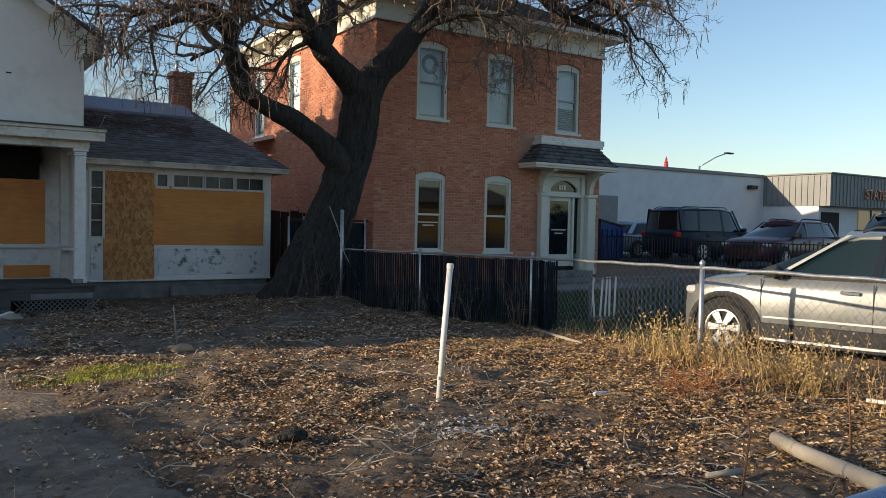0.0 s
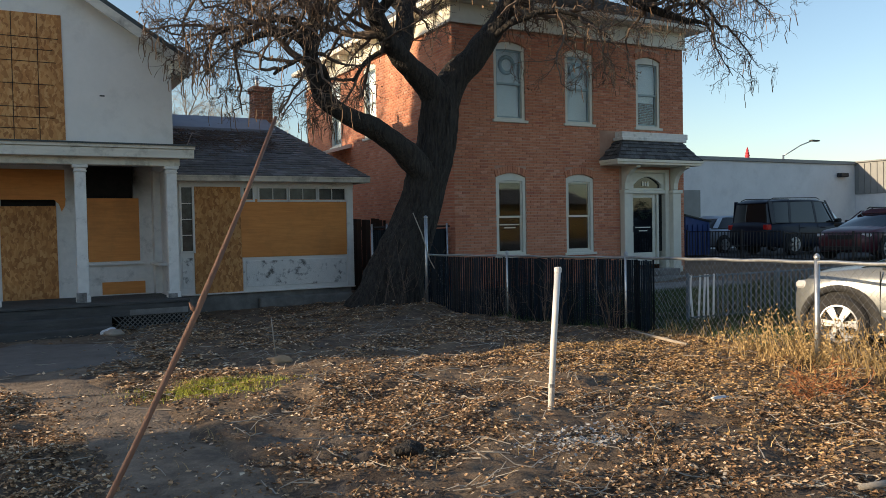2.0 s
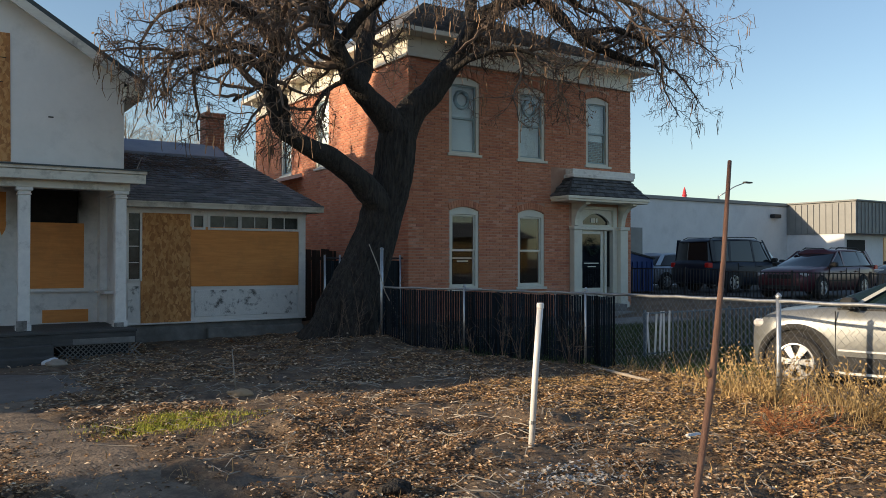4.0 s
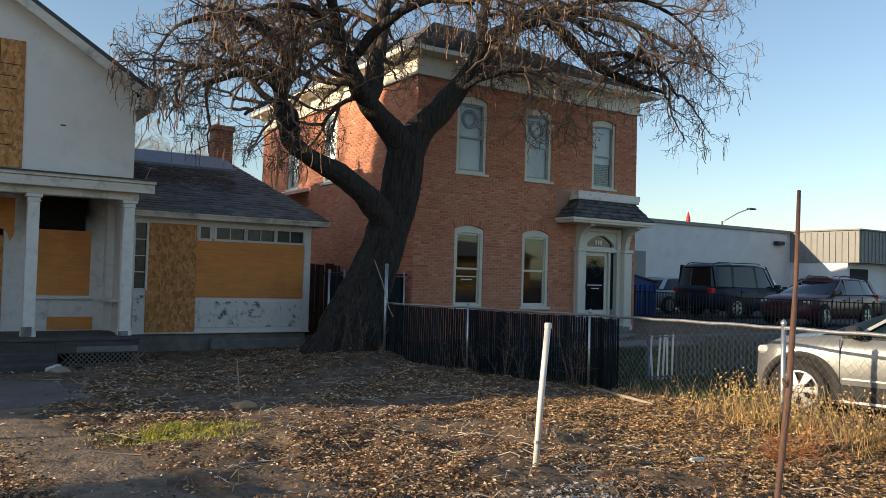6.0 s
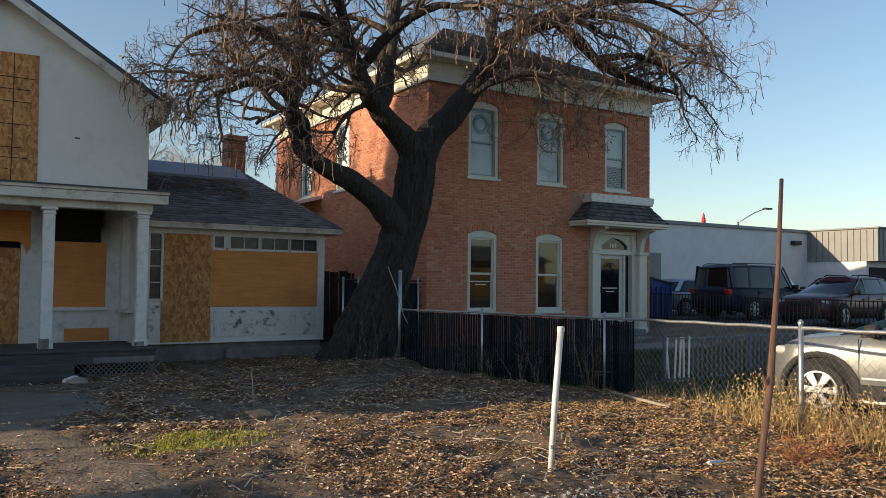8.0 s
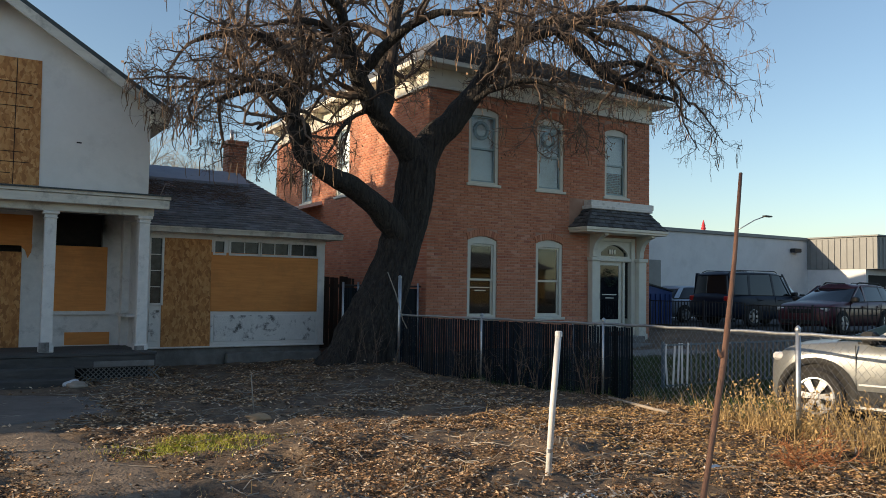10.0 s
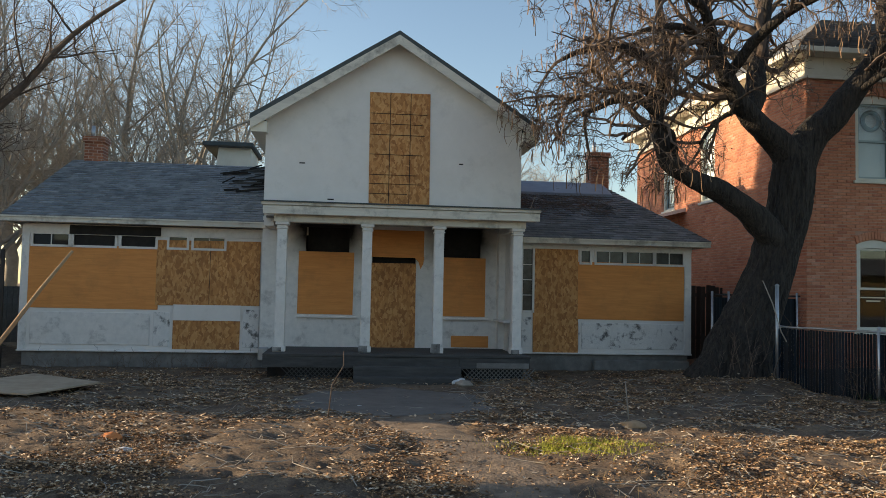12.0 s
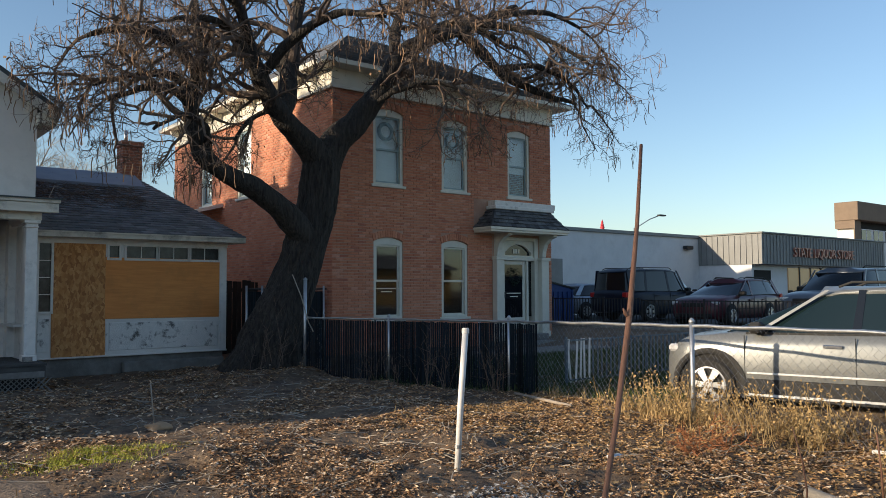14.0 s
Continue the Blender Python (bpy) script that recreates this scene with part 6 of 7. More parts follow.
            arc = [(wx + math.cos(a) * ar, ground_c - 0.06 + max(0, math.sin(a)) * 0 + 0 + (wheel_r - ground_c + 0.06) + math.sin(a) * ar) for a in [math.pi * k / 14 for k in range(15)]]
            arc = [(wx + ar, ground_c - 0.05)] + arc + [(wx - ar, ground_c - 0.05)]
            prism(bm, [(x, s * hw * 0.6, z) for x, z in arc], (0, s * (hw * 0.413), 0))
            part("wheel_well_shade", fix(bm), DARK, body)
            if clad:
                big = [(wx + (x - wx) * 1.2, ground_c - 0.05 + (z - ground_c + 0.05) * 1.14) for x, z in arc]
                bm = bmesh.new()
                n = len(arc)
                o0, i0 = [bm.verts.new((x, s * (hw * 1.016), z)) for x, z in big], [bm.verts.new((x, s * (hw * 1.045), z)) for x, z in arc]
                i1 = [bm.verts.new((x, s * hw * 0.8, z)) for x, z in arc]
                for k in range(n - 1):
                    bm.faces.new((o0[k], o0[k + 1], i0[k + 1], i0[k]))
                    bm.faces.new((i0[k], i0[k + 1], i1[k + 1], i1[k]))
                part("wheel_arch", fix(bm), CLAD, body, smooth=True)
            wheel = part("wheel", lathe(bmesh.new(), [(wheel_r * 0.62, -0.11), (wheel_r * 0.9, -0.115), (wheel_r * 0.985, -0.085), (wheel_r, -0.03), (wheel_r, 0.03), (wheel_r * 0.985, 0.085), (wheel_r * 0.9, 0.115), (wheel_r * 0.67, 0.11), (wheel_r * 0.66, 0.01)], (0, 0, 0), 36), RUBBER, ob, "black tyre", smooth=False)
            M = Matrix.Translation((wx, s * (hw - 0.06), wheel_r)) @ Matrix.Rotation(radians(-90 * s), 4, 'X')
            rim_r = wheel_r * 0.66
            bm = bmesh.new()
            ring_o = [[bm.verts.new((r * math.cos(2 * math.pi * k / 36), r * math.sin(2 * math.pi * k / 36), z)) for k in range(36)] for r, z in ((rim_r, 0.118), (rim_r * 0.93, 0.122), (rim_r * 0.88, 0.1), (rim_r * 0.86, 0.0))]
            for a, b in zip(ring_o, ring_o[1:]):
                for k in range(36):
                    bm.faces.new((a[k], a[(k + 1) % 36], b[(k + 1) % 36], b[k]))
            for k in range(6):
                a = 2 * math.pi * k / 6
                ca, sa = math.cos(a), math.sin(a)
                sp = [(rim_r * 0.12, 0.026), (rim_r * 0.9, 0.05), (rim_r * 0.9, -0.05), (rim_r * 0.12, -0.026)]
                prism(bm, [(x * ca - y * sa, x * sa + y * ca, 0.092 + (0.012 if x > rim_r * 0.5 else 0.022)) for x, y in sp], (0, 0, -0.03))
            lathe(bm, [(rim_r * 0.24, 0.06), (rim_r * 0.24, 0.11), (rim_r * 0.17, 0.12)], (0, 0, 0), 16)
            rim = part("rim", fix(bm), ALLOY, wheel, "silver alloy rim")
            disc = part("brake_disc", lathe(bmesh.new(), [(rim_r * 0.84, 0.0), (rim_r * 0.84, 0.02)], (0, 0, 0), 24), DARK, wheel)
            wheel.matrix_world = M
        # doors: gaps, handles, mirror, mouldings
        for gx in (cowl - 0.15, mid_x, rx + 0.25):
            part("door_gap", B((gx - 0.003, s * hw * 1.0 - 0.006, ground_c + 0.12, gx + 0.003, s * hw * 1.0 + 0.0125, belt - 0.03)), DARK, body)
        for hx in (mid_x + 0.25, rx + 0.42):
            part("door_handle", B((hx - 0.11, s * hw * 1.005 - 0.01, belt - 0.16, hx + 0.11, s * hw * 1.005 + 0.03 if s > 0 else s * hw * 1.005 - 0.03, belt - 0.12), bevel=0.008), CHROME if clad else body_mat, body)
        part("side_moulding", B((fx - 0.5, s * hw * 1.012 - 0.012, ground_c + 0.26, rx + 0.5, s * hw * 1.012 + 0.012, ground_c + 0.285), bevel=0.005), BRIGHT if clad else CLAD, body, "bright side moulding strip")
        if clad:
            part("sill_cladding", B((fx - 0.42, s * hw - 0.06, ground_c - 0.06, rx + 0.42, s * hw * 1.0 + 0.012 * s, ground_c + 0.2), bevel=0.01), CLAD, body)
            part("sill_strip", B((fx - 0.42, s * hw * 1.0 - 0.01, ground_c - 0.02, rx + 0.42, s * hw * 1.0 + 0.022, ground_c + 0.01)), BRIGHT, body)
        mir = part("mirror", B((bot_f - 0.55, s * (gy + 0.02), belt + 0.01, bot_f - 0.38, s * (gy + 0.22), belt + 0.15), bevel=0.035), CLAD, ob)
        part("mirror_foot", B((bot_f - 0.53, s * (gy - 0.03), belt - 0.01, bot_f - 0.42, s * (gy + 0.08), belt + 0.05)), CLAD, mir)
        part("headlight", B((nose - 0.34, s * hw * 0.62 if s > 0 else s * hw * 0.93, hood_z - 0.235, nose - 0.075, s * hw * 0.9 if s > 0 else s * hw * 0.62, hood_z - 0.13), bevel=0.03), LENS_W, body, "clear headlight")
        part("tail_light", B((tail - 0.005, s * hw * 0.74 if s > 0 else s * hw * 0.95, belt - 0.2, tail + 0.2, s * hw * 0.95 if s > 0 else s * hw * 0.74, belt + (0.05 if kind == "wagon" else -0.02)), bevel=0.02), LENS_R, body, "red tail light")
        if rack:
            tube("roof_rail", [(top_f - 0.25, s * ty * 0.82, H - 0.01), (top_f - 0.4, s * ty * 0.82, H + 0.05), (top_r + 0.4, s * ty * 0.82, H + 0.04), (top_r + 0.2, s * ty * 0.82, H - 0.03)], 0.016, CLAD, ob, sides=8)
    part("grille", B((nose - 0.03, -hw * 0.45, hood_z - 0.3, nose + 0.012, hw * 0.45, hood_z - 0.17), (nose - 0.06, -hw * 0.7, ground_c + 0.02, nose + 0.008, hw * 0.7, ground_c + 0.14), bevel=0.012), CLAD, body)
    part("seats", B((-0.15, -0.6, 0.5, 0.1, 0.6, 1.16), (-1.0, -0.6, 0.5, -0.8, 0.6, 1.14), bevel=0.06), CLAD, ob, "dark seats")
    part("cabin_floor", B((bot_r + 0.2, -gy * 0.9, 0.5, bot_f - 0.1, gy * 0.9, 0.56)), DARK, ob)
    ob.matrix_world = pose(*at, 0, 0, yaw)
    return ob


SILVER = paint("silver_car_paint", (0.20, 0.21, 0.207), (0.25, 0.26, 0.255), 0.34, 0.4)
NAVY = paint("dark_navy_car_paint", (0.007, 0.013, 0.028), (0.012, 0.019, 0.038), 0.42, 0.0, 0.06)
NAVY.node_tree.nodes["Principled BSDF"].inputs["Specular IOR Level"].default_value = 0.25
MAROON = paint("maroon_car_paint", (0.07, 0.014, 0.022), (0.095, 0.022, 0.03), 0.35, 0.1, 0.1)
BLUE = paint("blue_car_paint", (0.03, 0.06, 0.12), (0.045, 0.08, 0.15), 0.35, 0.2, 0.1)
GREYC = paint("grey_car_paint", (0.10, 0.115, 0.135), (0.14, 0.155, 0.175), 0.3, 0.3)
PALE = paint("pale_car_paint", (0.32, 0.36, 0.42), (0.4, 0.44, 0.5), 0.3, 0.3)
car("silver_wagon", "silver station wagon with dark wheel-arch cladding, parked by the fence", (11.0, 4.68, -0.03), 104, SILVER, 4.8, 1.84, 1.66, 2.76, wheel_r=0.36, ahead=0.35)
car("dark_suv", "dark navy boxy sport utility car in the lot", (25.4, 18.6, 0.45), -5, NAVY, 4.7, 1.9, 1.92, 2.7, "suv", False, 0.37)
car("maroon_wagon", "dark maroon station wagon parked in the lot", (24.0, 14.55, 0.45), 184, MAROON, 4.5, 1.75, 1.5, 2.6, "wagon", False, 0.33)
car("blue_wagon", "dark blue car with bright window trim", (31.5, 19.2, 0.45), 180, BLUE, 4.7, 1.85, 1.6, 2.7, "wagon", True, 0.34)
car("grey_suv", "grey-blue car with roof bars, parked by the shop", (23.9, 10.6, 0.45), 178, GREYC, 4.7, 1.85, 1.75, 2.7, "suv", False, 0.36)
car("pale_sedan", "pale blue-grey sedan beside the bin", (25.6, 21.8, 0.45), -4, PALE, 4.5, 1.75, 1.42, 2.6, "sedan", False, 0.32, False)
car("dark_sedan", "dark grey car far in the lot", (36, 17.2, 0.45), 175, GREYC, 4.6, 1.8, 1.5, 2.7, "wagon", False, 0.33)

# ---- the lot: bin, commercial building, lamp, far block ----
BINBLUE = material("blue_painted_steel", [(0.016, 0.045, 0.17), (0.03, 0.07, 0.22)], 0.5, 4, 0.1, 30)
bin_ = thing("waste_bin", "blue steel waste container beside the brick house", "waste bin", at=(21.6, 20.2, 0.4))
part("body", fix(prism(bmesh.new(), [(20.95, 19.6, 0.5), (22.1, 19.6, 0.5), (22.1, 19.6, 1.62), (20.95, 19.6, 1.85)], (0, 1.6, 0))), BINBLUE, bin_)
part("lid", fix(prism(bmesh.new(), [(20.9, 19.55, 1.86), (22.15, 19.55, 1.63), (22.15, 19.55, 1.68), (20.9, 19.55, 1.92)], (0, 1.7, 0))), IRON, bin_)
for k in range(5):
    part("rib", B((21.02 + k * 0.24, 19.55, 0.55, 21.07 + k * 0.24, 19.598, 1.55)), BINBLUE, bin_)
for x in (21.05, 22.0):
    part("foot", B((x - 0.06, 19.7, 0.42, x + 0.06, 21.0, 0.5)), IRON, bin_)
GREYWALL = material("pale_grey_block_wall", [(0.66, 0.665, 0.67), (0.74, 0.74, 0.74)], 0.85, 1.5, 0.2, 30, stain=(0.42, 0.42, 0.42), stain_amount=0.4)
METALP = material("grey_ribbed_metal", [(0.20, 0.205, 0.20), (0.26, 0.265, 0.255)], 0.6, 2, 0.1, 30)
shop = thing("shop_building", "long pale grey flat-roofed shop building", "building", at=(38, 22, 0))
part("wall", B((20.5, 25, 0.2, 40.2, 25.4, 4.38)), GREYWALL, shop)
part("parapet_cap", B((20.4, 24.9, 4.38, 40.2, 25.5, 4.55), bevel=0.02), METALP, shop)
part("roof", B((20.5, 25.4, 4.1, 40.2, 45, 4.2)), ASPHALT, shop)
part("side_door", B((25.9, 24.95, 0.44, 27.4, 25.0, 3.05), bevel=0.01), METALP, shop, "grey steel door")
part("wall_lamp", B((36.9, 24.72, 3.75, 37.5, 25.0, 3.95), bevel=0.03), IRON, shop, "dark wall flood lamp")
part("wing", B((38.4, 21.9, 0.4, 53, 30, 2.9)), GREYWALL, shop)
part("fascia", B((38.35, 21.3, 2.9, 53, 25.2, 4.48)), METALP, shop, "grey ribbed metal fascia")
for k in range(44):
    part("rib", B((38.5 + k * 0.33, 21.26, 2.93, 38.54 + k * 0.33, 21.3, 4.42)), METALP, shop)
for k in range(11):
    part("rib", B((38.31, 21.5 + k * 0.33, 2.93, 38.35, 21.54 + k * 0.33, 4.42)), METALP, shop)
part("coping", B((38.25, 21.2, 4.48, 53.1, 25.2, 4.56), bevel=0.02), METALP, shop)
# flat dark panel on the wall, painted as a shaded recess
part("recess_shade_panel", B((38.6, 21.86, 0.5, 40.2, 21.9, 2.6)), DARK, shop)
SHOPWIN = plain("lit_shop_window", (0.34, 0.24, 0.13), 0.2, emit=0.12)
for k in range(5):
    w = part("shop_window", B((42.0 + k * 1.25, 21.84, 0.9, 43.15 + k * 1.25, 21.9, 2.75)), SHOPWIN, shop, "warm lit shop window")
    part("mullion", B((43.15 + k * 1.25, 21.8, 0.9, 43.25 + k * 1.25, 21.9, 2.8)), IRON, w)
SIGNRED = plain("red_sign_letters", (0.46, 0.2, 0.14), 0.4)
fc = bpy.data.curves.new("sign", "FONT")
fc.body = "STATE LIQUOR STORE"
fc.size, fc.extrude = 0.86, 0.05
fc.materials.append(SIGNRED)
sign = new("shop_sign", fc)
sign.matrix_world = pose(41.4, 21.2, 3.32, 90, 0, 0)
sign.scale = (0.82, 0.86, 1)
tagged(sign, "red block letters on the grey fascia", "sign")
lamp = thing("street_lamp", "tall grey street lamp with a curved arm", "street lamp", at=(44, 33, 0))
tube("pole", [(43.5, 33.2, 0.3), (43.5, 33.2, 5.75)], [0.09, 0.06], GALV, lamp)
tube("arm", [(43.5, 33.2, 5.7), (43.9, 33.0, 5.95), (44.5, 32.7, 6.35), (45.1, 32.4, 6.6)], 0.035, GALV, lamp)
part("lamp_head", B((45.0, 32.2, 6.58, 45.7, 32.5, 6.68), bevel=0.03), IRON, lamp)
REDORN = plain("red_ornament", (0.5, 0.04, 0.05), 0.6)
orn = thing("roof_ornament", "small red conical ornament on the roof", "ornament", at=(43, 35.3, 4.2))
part("cone", lathe(bmesh.new(), [(0.15, 5.7), (0.12, 5.82), (0.17, 5.84), (0.1, 6.0), (0.14, 6.02), (0.07, 6.17), (0.09, 6.19), (0.015, 6.42)], (42.6, 35.2, 0), 14), REDORN, orn)
tube("mast", [(42.6, 35.2, 4.15), (42.6, 35.2, 5.75)], 0.04, IRON, orn)
TAN = material("tan_render", [(0.17, 0.125, 0.09), (0.22, 0.165, 0.12)], 0.85, 1, 0.1, 20)
far_block = thing("office_block", "tan and grey office block far behind the lot", "building", at=(95, 40, 0))
part("wall", B((92.0, 40, -1, 120, 42, 8.4)), GREYWALL, far_block)
part("upper_storey", B((91.4, 39.4, 9.3, 120, 42, 11.4), bevel=0.05), TAN, far_block)
# back of the recess coloured near-black for its shade
part("recess", B((93.0, 40.6, 8.4, 119, 42, 9.3)), DARK, far_block)
part("pier", B((91.5, 39.8, 8.4, 93, 42, 9.3), (91.45, 39.8, 3.0, 93, 39.93, 8.4)), TAN, far_block)
for k in range(8):
    for z in (1.2, 4.6, 7.0):
        w = part("window", B((93.5 + k * 3.2, 39.94, z, 95.9 + k * 3.2, 40.0, z + 1.3)), PANEGLASS, far_block)
        part("window_casing", B((93.4 + k * 3.2, 39.9, z + 1.3, 96 + k * 3.2, 40.0, z + 1.4), (94.6 + k * 3.2, 39.92, z, 94.75 + k * 3.2, 39.99, z + 1.3)), GREYWALL, w)

# ---- things in the yard ----
sap_tip = Vector((0.756, 0.473, 1.72))
sap_way = Vector((-0.54, -0.26, -1.0))
SAPM = material("reddish_young_bark", [(0.16, 0.075, 0.045), (0.27, 0.14, 0.085)], 0.7, 20, 0.2, 120, stretch=(1, 1, 0.3))
sapling = thing("sapling", "thin leafless reddish-brown young tree stem", "sapling", at=(-0.17, 0.03, 0))
SR = random.Random(5)
pts, rad = [], []
for i in range(25):
    u = i / 24
    p = sap_tip + sap_way * (1.76 * u)
    wob = 0.006 * math.sin(u * 17) * (1 - u)
    pts.append(p + Vector((wob, -wob * 0.6, 0)))
    rad.append((0.0015 + 0.0024 * u ** 0.7) * (1.25 if i in (2, 5, 9, 13) else 1))
tube("stem", pts, rad, SAPM, sapling, sides=10)
for i in (2, 4):
    s = 1 if i % 2 else -1
    tube("bud", [pts[i], pts[i] + Vector((0.003 * s, -0.0015 * s, 0.003)), pts[i] + Vector((0.0045 * s, -0.002 * s, 0.007))], [0.002, 0.0016, 0.0006], SAPM, sapling, sides=6)
white_post = thing("white_post", "white plastic pipe standing upright in the soil", "post", at=(4.64, 5.35, 0))
tube("pipe", [(4.62, 5.36, -0.1), (4.655, 5.34, 0.62), (4.69, 5.31, 1.255)], 0.027, PVC, white_post, sides=16)
part("cap", lathe(bmesh.new(), [(0.032, 1.225), (0.032, 1.262), (0.026, 1.272)], (4.69, 5.31, 0), 16), PVC, white_post)
part("ground_clamp", lathe(bmesh.new(), [(0.033, 0.24), (0.033, 0.27)], (4.635, 5.352, 0), 12), GALV, white_post)
log = thing("pale_pole", "pale weathered pole lying on the soil", "pole", at=(6.0, 2.4, 0))
tube("pole", [(6.05, 2.99, 0.08), (5.88, 2.68, 0.08), (5.63, 1.95, 0.075), (5.5, 1.55, 0.07), (5.36, 1.0, 0.06)], [0.05, 0.052, 0.058, 0.06, 0.06], material("pale_weathered_wood", [(0.33, 0.29, 0.23), (0.45, 0.40, 0.33)], 0.8, 5, 0.2, 40, stretch=(1, 1, 1), stain=(0.25, 0.2, 0.15), stain_amount=0.4), log, sides=18)
tube("joint", [(5.905, 2.73, 0.08), (5.895, 2.71, 0.08)], 0.054, ROCK, log, sides=18)
tagged(tube("lying_pipe", [(8.14, 3.42, 0.05), (8.27, 3.05, 0.05), (8.42, 2.55, 0.05)], 0.018, PVC, sides=10), "white plastic pipe lying among the weeds", "pipe")
tagged(tube("fallen_rail", [(8.85, 9.0, 0.0), (8.3, 7.35, 0.04)], 0.022, ROCK, sides=10), "pale pipe lying along the fence foot", "pipe")
tagged(tube("wood_scrap", [(4.96, 2.76, 0.04), (5.22, 2.69, 0.045)], [0.018, 0.026], FARBARK, sides=8), "short piece of split wood", "wood scrap")


def lump(name, label, cat, x, y, s, mat, seed, flat=0.6):
    bm = bmesh.new()
    bmesh.ops.create_icosphere(bm, subdivisions=3, radius=1)
    for q in bm.verts:
        k = 1 + 0.35 * noise.noise(q.co * 1.3 + Vector((seed, 0, 0))) + 0.12 * noise.noise(q.co * 4 + Vector((0, seed, 0)))
        q.co = Vector((q.co.x * s * k * 1.3 + x, q.co.y * s * k + y, q.co.z * s * k * flat + gz(x, y) + s * 0.25))
    return tagged(part(name, bm, mat, smooth=True), label, cat)


TANROCK = material("tan_stone", [(0.34, 0.22, 0.12), (0.46, 0.32, 0.19)], 0.9, 9, 0.5, 30)
lump("stone", "flat tan stone in the leaf litter", "stone", 3.6, 9.75, 0.12, TANROCK, 3, 0.45)
lump("stone", "pale stone at the tree foot", "stone", 7.8, 15.1, 0.1, ROCK, 7)
RAG = material("white_rag", [(0.5, 0.52, 0.53), (0.68, 0.69, 0.7)], 0.8, 12, 0.6, 25)
lump("rag", "crumpled white rag by the porch steps", "rag", 2.15, 15.15, 0.11, RAG, 11, 0.8)
lump("stone", "grey stone by the porch steps", "stone", 2.2, 14.95, 0.12, ROCK, 13, 0.6)
lump("litter_bag", "crumpled white plastic bag", "litter", 6.25, 4.95, 0.08, RAG, 17, 0.4)
lump("litter_bag", "pale blue scrap of plastic", "litter", -2.2, 8.3, 0.06, RAG, 19, 0.4)
lump("litter_bag", "white scrap of paper", "litter", 0.2, 12.2, 0.05, RAG, 23, 0.3)
lump("stump", "low weathered stump in the soil", "stump", 2.75, 5.05, 0.08, OLDWOOD, 29, 0.7)
lump("stump", "low dark stump in the soil", "stump", 3.05, 4.95, 0.09, BARK, 31, 0.7)
ORANGE = plain("orange_plastic", (0.6, 0.2, 0.05), 0.6)
lump("orange_scrap", "small orange scrap in the leaves", "litter", -2.55, 9.1, 0.09, ORANGE, 37, 0.6)
lump("yellow_flower", "yellow seed head among the weeds", "flower", 7.95, 3.08, 0.05, plain("yellow_petals", (0.6, 0.35, 0.02), 0.7), 41, 1.0)
# a bleached sheet of board on the ground
SHEETM = material("bleached_board", [(0.36, 0.27, 0.18), (0.48, 0.38, 0.27)], 0.85, 5, 0.3, 40, stain=(0.14, 0.11, 0.08), stain_amount=0.5)
bm = bmesh.new()
prism(bm, [(-6.6, 13.6, -0.12), (-4.9, 13.0, -0.13), (-4.2, 14.3, -0.09), (-5.7, 15.4, -0.07)], (0, 0, 0.025))
tagged(part("board_sheet", fix(bm), SHEETM), "bleached board sheet lying on the yard", "board")
tagged(tube("leaning_pole", [(-4.75, 9.9, -0.1), (-4.12, 9.95, 0.85), (-3.66, 10.0, 1.55), (-3.33, 10.0, 2.0)], [0.03, 0.028, 0.024, 0.016], TANROCK, sides=10), "pale bare stick leaning over the yard", "stick")
tagged(tube("dry_stalk", [(-0.24, 10.5, -0.1), (-0.2, 10.5, 0.35), (-0.05, 10.5, 0.62), (-0.06, 10.5, 0.8)], [0.008, 0.007, 0.006, 0.004], TWIG, sides=7), "upright dry stalk in the soil", "stalk")
tagged(tube("dry_stalk", [(3.62, 9.95, -0.1), (3.58, 9.95, 0.28), (3.56, 9.95, 0.5)], [0.01, 0.009, 0.006], FARBARK, sides=7), "upright dry stalk by the stone", "stalk")
tagged(tube("thin_stem", [(4.93, 2.48, 0.0), (4.97, 2.46, 0.37), (4.94, 2.47, 0.55), (4.89, 2.5, 0.76)], [0.007, 0.006, 0.005, 0.003], SAPM, sides=7), "thin bent brown stem", "stem")
tagged(tube("thin_stem", [(6.38, 2.6, 0.0), (6.37, 2.61, 0.3), (6.34, 2.62, 0.54)], [0.009, 0.008, 0.006], SAPM, sides=7), "short brown stem with a dry head", "stem")
for k in range(7):
    x, y, a = SR.uniform(6.3, 8.0), SR.uniform(0.9, 2.6), SR.uniform(2.4, 3.6)
    p = [(x, y, 0.05), (x + 0.4 * math.cos(a), y + 0.4 * math.sin(a), 0.16), (x + 0.85 * math.cos(a + 0.2), y + 0.85 * math.sin(a + 0.2), 0.24)]
    tagged(tube("dead_branch", p, [0.014, 0.01, 0.005], TWIG, sides=6), "dead brown branch on the soil", "branch", "dead branches")
post_old = tagged(tube("rusty_post", [(-7.25, 17.7, -0.3), (-7.28, 17.7, 2.3)], 0.05, OLDWOOD, sides=8), "old brown post at the house corner", "post")
side_fence = thing("side_fence", "low wire fence beside the house", "fence", at=(-8.2, 18, 0))
for x in (-8.2, -7.6, -9.6):
    tube("post", [(x, 18.1, -0.3), (x, 18.1, 1.15)], 0.028, GALV, side_fence)
tube("top_rail", [(-10.5, 18.1, 1.1), (-7.5, 18.1, 1.1)], 0.02, GALV, side_fence)
pale_fence = thing("pale_fence", "pale board fence far beside the house", "fence", at=(-11, 24, 0))
pk = to_mesh("picket", B((-0.07, -0.012, 0, 0.07, 0.012, 1.6)), CONCRETE)
